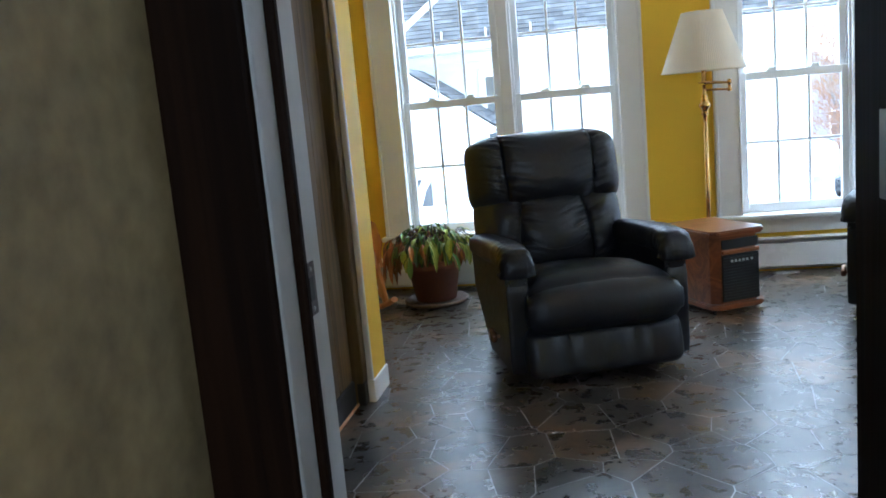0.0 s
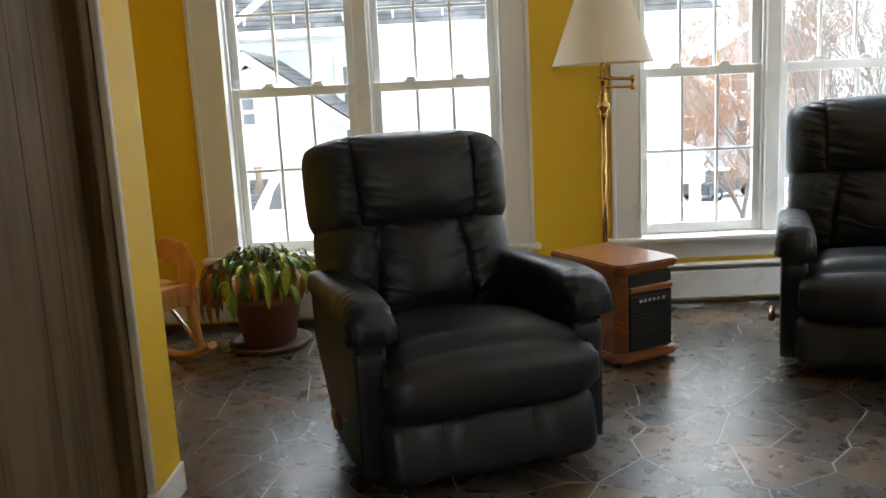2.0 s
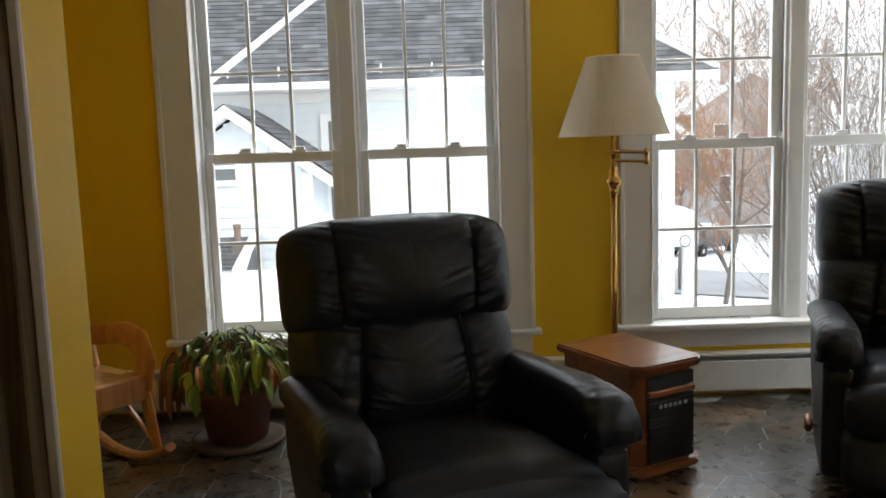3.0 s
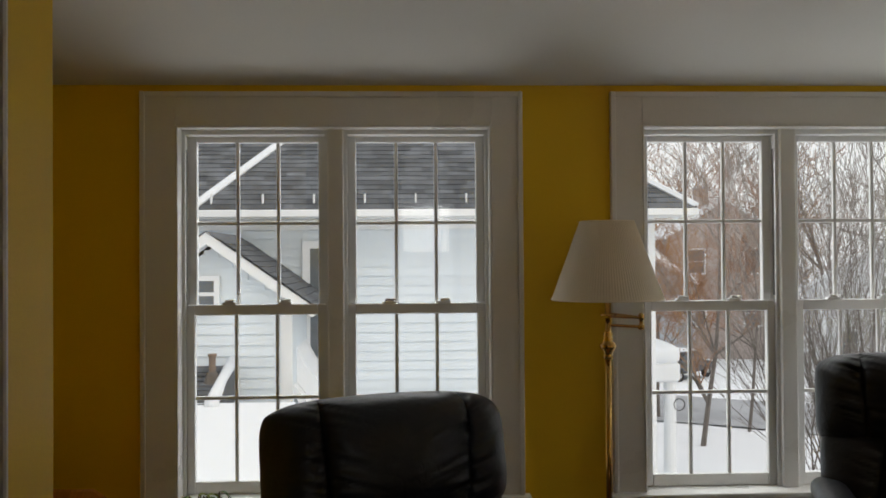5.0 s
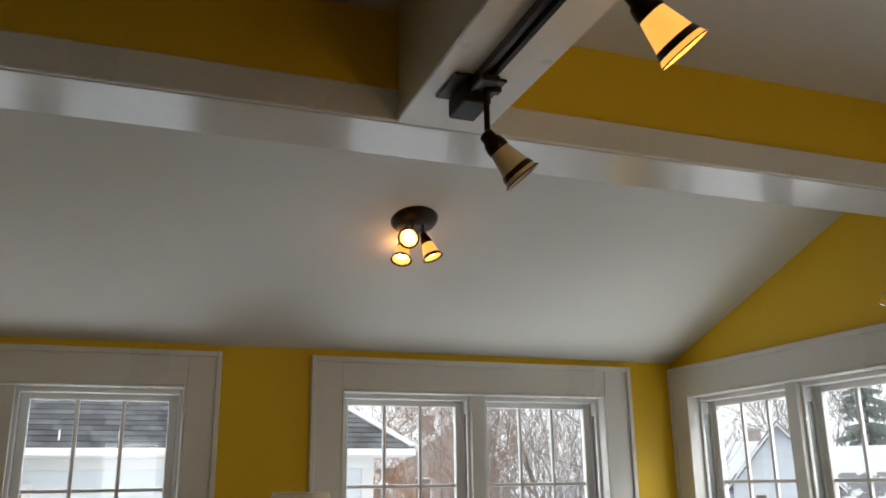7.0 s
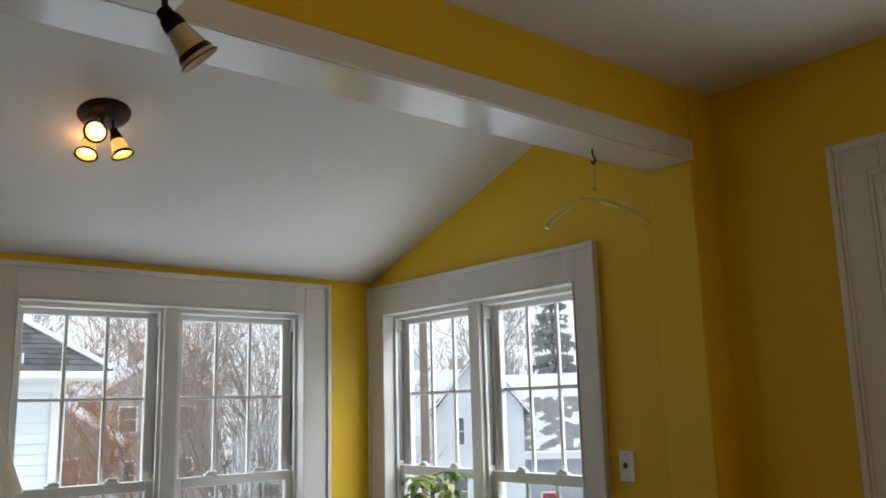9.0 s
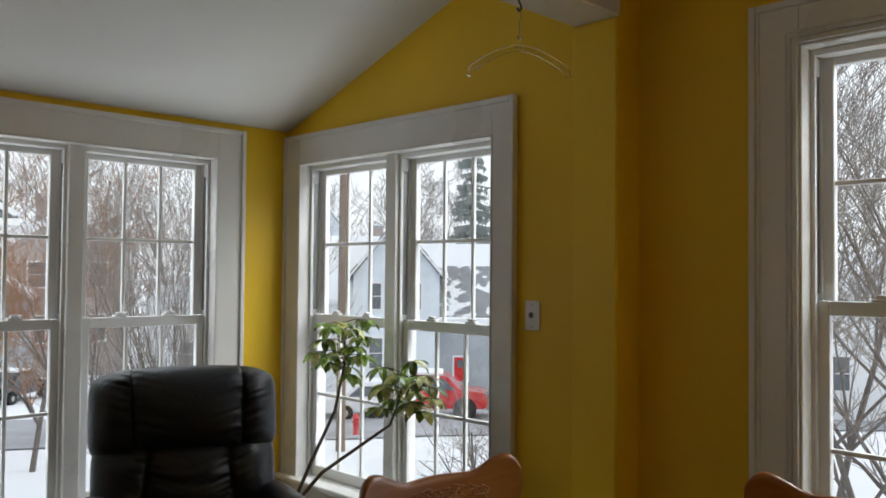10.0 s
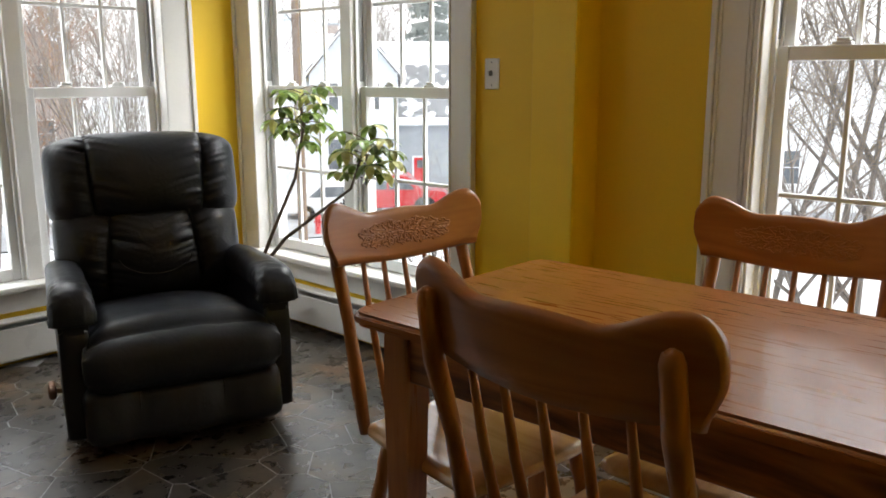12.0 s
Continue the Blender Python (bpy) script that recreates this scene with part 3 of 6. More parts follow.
plate = part("strike_plate", boxes((0.369, 1.721, 0.880, 0.3705, 1.752, 0.945)), M_BRONZE, door, "dark bronze strike plate")
part("latch_hole", boxes((0.3705, 1.729, 0.898, 0.3710, 1.744, 0.927)), M_BLACK, plate)
for z in (0.888, 0.937):
    part("screw", lathe([(0.0035, 0.0), (0.003, 0.0012)], 8, pose(0.3705, 1.737, z, 0, 90)), M_STEEL, plate)
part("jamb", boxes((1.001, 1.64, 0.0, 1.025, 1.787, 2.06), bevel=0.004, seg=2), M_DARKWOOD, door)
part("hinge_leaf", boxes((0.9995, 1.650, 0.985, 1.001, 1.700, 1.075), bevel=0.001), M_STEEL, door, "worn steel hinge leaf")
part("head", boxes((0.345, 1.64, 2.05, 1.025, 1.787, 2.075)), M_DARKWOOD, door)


def window_pair(name, label, width, m, casing=0.145, sashes=2, head=HEAD, stool=STOOL, rail=1.14, cased_left=None, cased_right=None, sill=True, moulded=False):
    """Double-hung windows side by side in one casing. Local x along the wall from the opening's left edge, -y into the room, z up."""
    w = tagged(new(name), label, "window", kind="structure")
    w.matrix_world = m
    cl, cr = cased_left or casing, cased_right or casing
    # flat casing with a raised outer band and an inner bead
    bm = bmesh.new()
    for x0, x1 in ((-cl, 0.0), (width, width + cr)):
        add_box(bm, x0, -0.020, stool, x1, 0.0, head + 0.14, bevel=0.003)
    add_box(bm, 0.0, -0.0185, head, width, 0.0, head + 0.138, bevel=0.003)
    part("casing", bm, M_TRIM, w)
    bm = bmesh.new()
    add_box(bm, -cl - 0.004, -0.031, stool, -cl + 0.018, -0.0, head + 0.146, bevel=0.004)
    add_box(bm, width + cr - 0.018, -0.031, stool, width + cr + 0.004, -0.0, head + 0.146, bevel=0.004)
    add_box(bm, -cl + 0.018, -0.030, head + 0.122, width + cr - 0.018, -0.0, head + 0.145, bevel=0.004)
    part("backband", bm, M_TRIM, w)
    if moulded:
        bm = bmesh.new()
        for a, b, c in ((0.0, 0.016, 0.034), (0.022, 0.030, 0.027), (0.038, 0.044, 0.024), (0.125, 0.135, 0.026)):
            add_box(bm, -a - (b - a), -c, stool, -a, -0.001, head + a, bevel=0.003)
            add_box(bm, width + a, -c, stool, width + b, -0.001, head + a, bevel=0.003)
            add_box(bm, -a, -c, head + a, width + a, -0.001, head + b, bevel=0.003)
        part("moulding", bm, M_TRIM, w)
    # reveal, lined with flat boards that stand a little proud of the casing's edge
    bm = boxes((0.0, -0.023, stool, 0.010, 0.155, head), (width - 0.010, -0.023, stool, width, 0.155, head), (0.010, -0.023, head - 0.010, width - 0.010, 0.155, head), (0.010, 0.03, stool - 0.03, width - 0.010, 0.155, stool), bevel=0.003)
    part("reveal", bm, M_TRIM, w)
    if sill:
        part("window_sill", boxes((-cl - 0.03, -0.06, stool - 0.028, width + cr + 0.03, 0.03, stool), bevel=0.008, seg=2), M_TRIM, w)
        part("apron", boxes((-cl + 0.01, -0.018, stool - 0.115, width + cr - 0.01, -0.001, stool - 0.0285), bevel=0.004, seg=2), M_TRIM, w)
    mull = 0.068 if sashes == 2 else 0.0
    if mull:
        part("mullion", boxes((width / 2 - mull / 2, 0.022, stool, width / 2 + mull / 2, 0.15, head - 0.010), bevel=0.003), M_TRIM, w)
    sw = (width - 0.020 - mull) / sashes
    for s in range(sashes):
        x0 = 0.010 + s * (sw + mull)
        x1 = x0 + sw
        bm = bmesh.new()
        for e0, e1, deep in ((x0, x0 + 0.014, x0 + 0.004), (x1, x1 - 0.014, x1 - 0.004)):
            for q0, q1, far_edge in ((0.046, 0.060, e1), (0.060, 0.098, deep), (0.098, 0.106, e1), (0.106, 0.150, e1)):
                add_box(bm, min(e0, far_edge), q0, stool, max(e0, far_edge), q1, head - 0.010)
        add_box(bm, x0 + 0.014, 0.046, head - 0.030, x1 - 0.014, 0.15, head - 0.010, bevel=0.002)
        track = part("side_track", bm, M_VINYL, w)
        # spring balance covers in the empty channel above the lower sash
        for e0, e1 in ((x0 + 0.004, x0 + 0.009), (x1 - 0.009, x1 - 0.004)):
            part("balance", boxes((e0, 0.066, rail + 0.05, e1, 0.092, head - 0.09)), M_STEEL, track, "grey spring balance")
            part("balance_cap", boxes((min(e0, e1) - 0.002, 0.056, head - 0.09, max(e0, e1) + 0.003, 0.095, head - 0.032), bevel=0.002), M_VINYL, track)
        for upper in (False, True):
            f0, f1 = (0.107, 0.140) if upper else (0.064, 0.097)
            a0, a1 = x0 + 0.013, x1 - 0.013
            z0, z1 = (rail - 0.015, head - 0.028) if upper else (stool + 0.002, rail + 0.028)
            st, bot, top = 0.036, (0.040 if upper else 0.052), (0.028 if upper else 0.046)
            sash = part("sash", boxes((a0, f0, z0, a0 + st, f1, z1), (a1 - st, f0, z0, a1, f1, z1), (a0 + st, f0 + 0.001, z0, a1 - st, f1 - 0.001, z0 + bot), (a0 + st, f0 + 0.001, z1 - top, a1 - st, f1 - 0.001, z1), bevel=0.003), M_VINYL, w)
            g0, g1, h0, h1 = a0 + st, a1 - st, z0 + bot, z1 - top
            yc = (f0 + f1) / 2
            bm = bmesh.new()
            for k in (1, 2):
                xm = g0 + (g1 - g0) * k / 3
                add_box(bm, xm - 0.008, yc - 0.009, h0, xm + 0.008, yc + 0.009, h1, bevel=0.003)
            zm = (h0 + h1) / 2
            add_box(bm, g0, yc - 0.0085, zm - 0.008, g1, yc + 0.0085, zm + 0.008, bevel=0.003)
            part("muntins", bm, M_VINYL, sash)
            pane = part("pane", boxes((g0 - 0.004, yc - 0.002, h0 - 0.004, g1 + 0.004, yc + 0.002, h1 + 0.004)), M_GLASS, sash)
            pane.visible_shadow = False
            if not upper:
                for k in (0.30, 0.70):
                    xl = a0 + (a1 - a0) * k
                    bm = boxes((xl - 0.030, f0 + 0.004, z1, xl + 0.030, f1 - 0.002, z1 + 0.010), (xl - 0.018, f0 + 0.006, z1 + 0.010, xl + 0.022, f0 + 0.022, z1 + 0.022), (xl + 0.012, f0 - 0.006, z1 + 0.014, xl + 0.026, f0 + 0.02, z1 + 0.022), bevel=0.003)
                    part("lock", bm, M_VINYL, sash)
    return w


window_pair("window_1", "pair of white double-hung windows in a wide white casing", WA[1] - WA[0], pose(WA[0], NORTH, 0), cased_right=0.131)
window_pair("window_2", "pair of white double-hung windows behind the floor lamp", WB[1] - WB[0], pose(WB[0], NORTH, 0), cased_left=0.135, cased_right=0.142)
window_pair("window_3", "pair of white double-hung windows beside the light switch", WC[1] - WC[0], pose(EAST, WC[1], 0, 0, 0, -90), cased_left=0.124, cased_right=0.112)
window_pair("window_4", "tall white window with deep moulded casing in the dining room", WD[1] - WD[0], pose(DINE_E, WD[1], 0, 0, 0, -90), head=2.11, stool=0.36, rail=1.277, cased_left=0.156, moulded=True)

# floor slab under the flagstones
floor = tagged(part("floor", boxes((WEST - 0.15, 3.86, -0.12, DINE_E + 0.16, NORTH + 0.15, -0.0010), (-0.38, 1.62, -0.12, DINE_E + 0.16, 3.86, -0.0010), (0.10, -1.15, -0.12, 1.42, 1.62, -0.0010)), M_GROUT), "dark flagstone-patterned floor with pale joints", "floor", kind="structure")
# ---- recliners ----
def recliner(label, m, tall=0.0):
    t = thing("recliner", label, "recliner", m, "leather recliners in the sunroom")
    L = M_LEATHER
    part("base", boxes((-0.27, -0.30, 0.0, 0.27, 0.28, 0.06), (-0.31, -0.36, 0.06, 0.31, 0.30, 0.20), bevel=0.01), M_BLACK, t, "black metal base under the seat")

    def foot_bend(q, p):
        panel = min(abs(q.x + 0.15), abs(q.x - 0.12))
        puff = 0.016 * (1 - math.exp(-(panel / 0.045) ** 2)) * (p.y < 0)
        return Vector((q.x, q.y - 0.014 * (1 - p.z ** 2) + 0.02 * p.z - puff + 0.003 * noise.noise(Vector((q.x * 30, q.z * 12, 4.0))), q.z))
    foot = part("footrest", moved(rounded((0.318, 0.050, 0.098), 0.045, 40, foot_bend), pose(0, -0.438, 0.148)), L, t, smooth=True)
    for x in (-0.15, 0.12):
        part("seam", tube([(x, -0.484, 0.075), (x, -0.500, 0.15), (x, -0.486, 0.22)], 0.003, 6), L, foot)

    def seat_bend(q, p):
        up = max(0.0, p.z) ** 2
        crown = 0.030 * (1 - p.x ** 2) * max(0.0, p.z)
        front = max(0.0, -p.y)
        crown += 0.0045 * noise.noise(Vector((q.x * 5, q.y * 9, 3.0))) + 0.0025 * noise.noise(Vector((q.x * 24, q.y * 7, 9.0))) - 0.014 * front ** 2
        # gathers along the side seams of the front roll
        crown += 0.006 * math.sin(q.z * 150 + q.y * 60) * max(0.0, abs(p.x) - 0.86) / 0.14 * front
        return Vector((q.x * (1 + 0.22 * max(0.0, front - 0.62) / 0.38), q.y - 0.035 * (1 - p.z ** 2) * front, q.z + crown - 0.022 * max(0, p.y + 0.2) * up - 0.02 * front ** 4 * up))
    part("seat", moved(rounded((0.285, 0.385, 0.116), 0.10, 44, seat_bend), pose(0, -0.135, 0.292, -6.5)), L, t, smooth=True)

    # back: a lower cushion and an overhanging headrest, each sewn from three panels
    lean = pose(0, 0.15, 0.38 + tall, -12)

    def cushion(w, z0, z1, front, rear, lo, hi, puff, lift, seed):
        """Three closed panels (side, middle, side) with puckered seams at lo (bottom) to hi (top) from the middle."""
        nz, nx = 72, 24
        edge = 0.045

        def place(u, v, deep):
            v2 = math.sin(v * math.pi / 2)
            sx = lo + (hi - lo) * (v2 + 1) / 2
            a = abs(u)
            if a <= 0.5:
                x = 2 * u * sx
            else:
                x = math.copysign(sx + (w - sx) * math.sin((2 * a - 1) * math.pi / 2), u)
            ex, ez = min(1.0, abs(x) / w), min(1.0, abs(v2))
            x *= 1 - 0.05 * ez ** 6
            round_off = (max(0.0, 1 - ex ** 3.0) ** (1 / 2.3)) * (max(0.0, 1 - ez ** 3.4) ** (1 / 2.4))
            z = (z0 + z1) / 2 + (z1 - z0) / 2 * v2 * (1 - 0.16 * ex ** 7) + lift * (1 - (x / w) ** 2) * max(0.0, v2)
            if not deep:
                return Vector((x * 0.80, rear, z * 0.86 + 0.07 * (z0 + z1)))
            d = abs(abs(x) - sx)
            groove = 0.009 * math.exp(-(d / 0.008) ** 2) + 0.009 * math.exp(-(d / 0.035) ** 2)
            side = 1 if abs(x) > sx else -1
            fold = noise.noise(Vector((seed + side * 3.1 + math.copysign(5, x), z * 62 - d * 22 * side, d * 5)))
            pucker = 0.036 * math.exp(-d / 0.050) * (0.45 - 1.7 * abs(fold)) * min(1.0, d / 0.010)
            soft = puff * math.cos(min(1.0, abs(x) / sx) * math.pi / 2) * (1 - ez ** 2) if abs(x) < sx else puff * 0.8 * math.sin(math.pi * (abs(x) - sx) / (w - sx)) * (1 - ez ** 2)
            body = 0.005 * noise.noise(Vector((x * 6, seed, z * 7)))
            return Vector((x, edge - (edge - front) * round_off - (soft + pucker - groove + body) * round_off, z))
        out = []
        for u0, u1 in ((-1, -0.5), (-0.5, 0.5), (0.5, 1)):
            bm = bmesh.new()
            f = [[bm.verts.new(place(u0 + (u1 - u0) * i / nx, -1 + 2 * j / nz, True)) for i in range(nx + 1)] for j in range(nz + 1)]
            r = [[bm.verts.new(place(u0 + (u1 - u0) * i / nx, -1 + 2 * j / nz, False) + Vector((0, 0.004, 0))) for i in (0, nx)] for j in range(nz + 1)]
            for j in range(nz):
                for i in range(nx):
                    bm.faces.new((f[j][i], f[j][i + 1], f[j + 1][i + 1], f[j + 1][i]))
                bm.faces.new((r[j][1], r[j][0], r[j + 1][0], r[j + 1][1]))
                bm.faces.new((r[j][0], f[j][0], f[j + 1][0], r[j + 1][0]))
                bm.faces.new((f[j][nx], r[j][1], r[j + 1][1], f[j + 1][nx]))
            out.append(moved(bm, lean))
        return out

    def stitching(parent, w, lo, hi, z0, z1, y):
        for sx in (-1, 1):
            part("seam", moved(tube([(sx * (lo + (hi - lo) * f), y, z0 + (z1 - z0) * f) for f in (0, 0.33, 0.66, 1)], 0.0022, 6), lean), L, parent)

    left, middle, right = cushion(0.348, -0.05, 0.345, -0.100, 0.10, 0.180, 0.140, 0.026, 0.0, 1.7)
    back = part("backrest", middle, L, t, smooth=True)
    part("side_bolster", left, L, back, smooth=True)
    part("side_bolster", right, L, back, smooth=True)
    stitching(back, 0.348, 0.172, 0.145, 0.06, 0.29, -0.084)
    part("lumbar_seam", moved(tube([(0.135 * math.sin(a), -0.113 - 0.012 * math.cos(a), 0.125 - 0.075 * math.cos(a)) for a in np.linspace(-1.45, 1.45, 12)], 0.0022, 6), lean), L, back)
    left, middle, right = cushion(0.360, 0.256, 0.592, -0.128, 0.11, 0.198, 0.215, 0.018, 0.020, 8.3)
    head = part("headrest", middle, L, t, smooth=True)
    part("wing", left, L, head, smooth=True)
    part("wing", right, L, head, smooth=True)
    part("back_shell", moved(rounded((0.325, 0.04, 0.27), 0.03, 8), lean @ pose(0, 0.125, 0.29)), L, t, smooth=True)

    part("back_frame", moved(rounded((0.30, 0.05, 0.17), 0.03, 8), pose(0, 0.215, 0.36, -8)), L, t, smooth=True)

    # arms: slanted side panel, rolled pad over the top, gathered front
    for sx in (-1, 1):
        poly = [(-0.435, 0.06), (-0.435, 0.50), (0.24, 0.50), (0.22, 0.30), (-0.06, 0.06)]
        bm = prism(poly, -0.045, 0.045, m=YZ)
        bmesh.ops.bevel(bm, geom=bm.edges[:], offset=0.014, segments=2, affect="EDGES")
        arm = part("arm", moved(bm, pose(sx * 0.326, 0, 0)), L, t)

        # pad: a padded roll along the arm that folds over its front and ends in gathers
        path = [(0.235, 0.488), (0.10, 0.500), (-0.08, 0.510), (-0.24, 0.518), (-0.33, 0.520), (-0.392, 0.517), (-0.428, 0.498), (-0.442, 0.474), (-0.440, 0.452)]
        rings, na, steps = [], 40, 64
        bm = bmesh.new()
        for i in range(steps + 1):
            f = (len(path) - 1) * i / steps
            k = min(int(f), len(path) - 2)
            u = f - k
            p0, p1, p2, p3 = (Vector(path[max(0, min(len(path) - 1, j))]) for j in (k - 1, k, k + 1, k + 2))
            c = 0.5 * ((2 * p1) + (p2 - p0) * u + (2 * p0 - 5 * p1 + 4 * p2 - p3) * u * u + (3 * p1 - p0 - 3 * p2 + p3) * u ** 3)
            tan = (0.5 * ((p2 - p0) + 2 * (2 * p0 - 5 * p1 + 4 * p2 - p3) * u + 3 * (3 * p1 - p0 - 3 * p2 + p3) * u * u)).normalized()
            nrm = Vector((tan.y, -tan.x)) if tan.x < 0 else Vector((-tan.y, tan.x))
            if nrm.dot(Vector((-0.5, 1.0))) < 0:
                nrm = -nrm
            s_ = i / steps
            half = 0.060 + 0.010 * min(1.0, s_ / 0.8)
            thick = 0.046 + 0.010 * math.sin(math.pi * min(1.0, s_ * 1.1)) - 0.018 * max(0.0, s_ - 0.7) / 0.3
            close = min(1.0, (1 - s_) / 0.05, s_ / 0.05)
            close = math.sqrt(max(0.0, 1 - (1 - close) ** 2)) * 0.97 + 0.03
            bend = math.exp(-((s_ - 0.66) / 0.16) ** 2)
            ring = []
            for j in range(na):
                ang = 2 * math.pi * j / na
                ca, sa = math.cos(ang), math.sin(ang)
                ca, sa = math.copysign(abs(ca) ** 0.8, ca), math.copysign(abs(sa) ** 0.8, sa)
                crease = noise.noise(Vector((ang * 2.6, s_ * 26, 2.0 + sx))) * 0.0045 * bend + 0.0036 * math.sin(15 * ang + 3 * s_) * max(0.0, s_ - 0.72) / 0.28
                crease += 0.003 * noise.noise(Vector((ca * 1.5, s_ * 9, 7.0 + sx)))
                r = close * (1 + crease / 0.05)
                off = nrm * (sa * thick * r)
                ring.append(bm.verts.new((sx * 0.326 + ca * half * r, c.x + off.x, c.y + off.y)))
            rings.append(ring)
        for ra, rb in zip(rings, rings[1:]):
            for j in range(na):
                bm.faces.new((ra[j], ra[(j + 1) % na], rb[(j + 1) % na], rb[j]))
        bm.faces.new(rings[0])
        bm.faces.new(rings[-1])
        bmesh.ops.recalc_face_normals(bm, faces=bm.faces[:])
        pad = part("arm_pad", bm, L, arm, smooth=True)
        part("seam", tube([(sx * 0.326 + 0.071 * math.cos(q), -0.415 - 0.004 * math.sin(q), 0.462 + 0.026 * math.sin(q)) for q in np.linspace(0.0, math.pi, 13)], 0.0025, 6), L, pad)
        part("front_panel", moved(rounded((0.046, 0.014, 0.18), 0.012, 8), pose(sx * 0.326, -0.424, 0.245)), L, arm, smooth=True)
    knob = part("lever", tube([(-0.366, -0.25, 0.175), (-0.400, -0.25, 0.180)], 0.009, 8), M_LEVER, t, "metal reclining lever")
    part("lever_grip", moved(rounded((0.013, 0.034, 0.020), 0.012, 6), pose(-0.402, -0.262, 0.188, 20)), M_LEVER, knob, smooth=True)
    return t


recliner("dark navy leather recliner with pleated headrest before the window", pose(0.568, 4.455, 0, 0, 0, 19))
recliner("dark navy leather recliner standing beside the cabinet heater", pose(2.334, 5.075, 0, 0, 0, -21), 0.027)


# ---- cabinet heater ----
def cabinet_heater(m):
    t = thing("cabinet_heater", "cherry wood cabinet heater with black grille on castors", "heater", m)
    # local: front is -y, 0.34 wide, 0.42 deep
    w, d = 0.150, 0.215
    ch = 0.035
    outl = lambda a, b, c: [(-a + c, -b), (a - c, -b), (a, -b + c), (a, b), (-a, b), (-a, -b + c)]
    part("body", prism(outl(w - 0.012, d - 0.012, ch), 0.045, 0.385), M_CAB, t)
    bm = prism(outl(w + 0.012, d + 0.012, ch), 0.385, 0.415)
    bmesh.ops.bevel(bm, geom=bm.edges[:], offset=0.007, segments=2, affect="EDGES")
    part("top", bm, M_CAB, t, "polished wooden top with moulded edge")
    bm = prism(outl(w + 0.010, d + 0.010, ch), 0.022, 0.050)
    bmesh.ops.bevel(bm, geom=bm.edges[:], offset=0.006, segments=2, affect="EDGES")
    part("plinth", bm, M_CAB, t)
    part("slot", boxes((-0.095, -d + 0.006, 0.322, 0.115, -d + 0.016, 0.368)), M_BLACK, t, "black air slot")
    part("shelf_rail", boxes((-0.098, -d - 0.004, 0.296, 0.118, -d + 0.012, 0.318), bevel=0.004), M_CAB, t)
    g = part("grille", boxes((-0.095, -d + 0.004, 0.060, 0.115, -d + 0.014, 0.292)), M_BLACK, t, "black mesh grille")
    for k in range(15):
        z = 0.070 + 0.0145 * k
        part("slat", boxes((-0.092, -d - 0.001, z, 0.112, -d + 0.004, z + 0.006)), M_BLACK, g)
    dp = part("display", boxes((-0.060, -d - 0.003, 0.248, 0.085, -d - 0.001, 0.276)), M_BLACK, t, "small black display with pale segments")
    for k in range(5):
        x = -0.052 + 0.022 * k
        part("segment", boxes((x, -d - 0.0042, 0.256, x + 0.013, -d - 0.003, 0.268)), M_INK, dp)
    part("segment", boxes((0.062, -d - 0.0042, 0.256, 0.076, -d - 0.003, 0.268)), M_INK, dp)
    for x in (-0.12, 0.12):
        for y in (-0.17, 0.17):
            part("castor", moved(lathe([(0.011, -0.006), (0.011, 0.006)], 12, pose(0, 0, 0, 0, 90)), pose(x, y, 0.0112)), M_BLACK, t)
    return t


cabinet_heater(pose(1.292, 5.185, 0, 0, 0, 28))


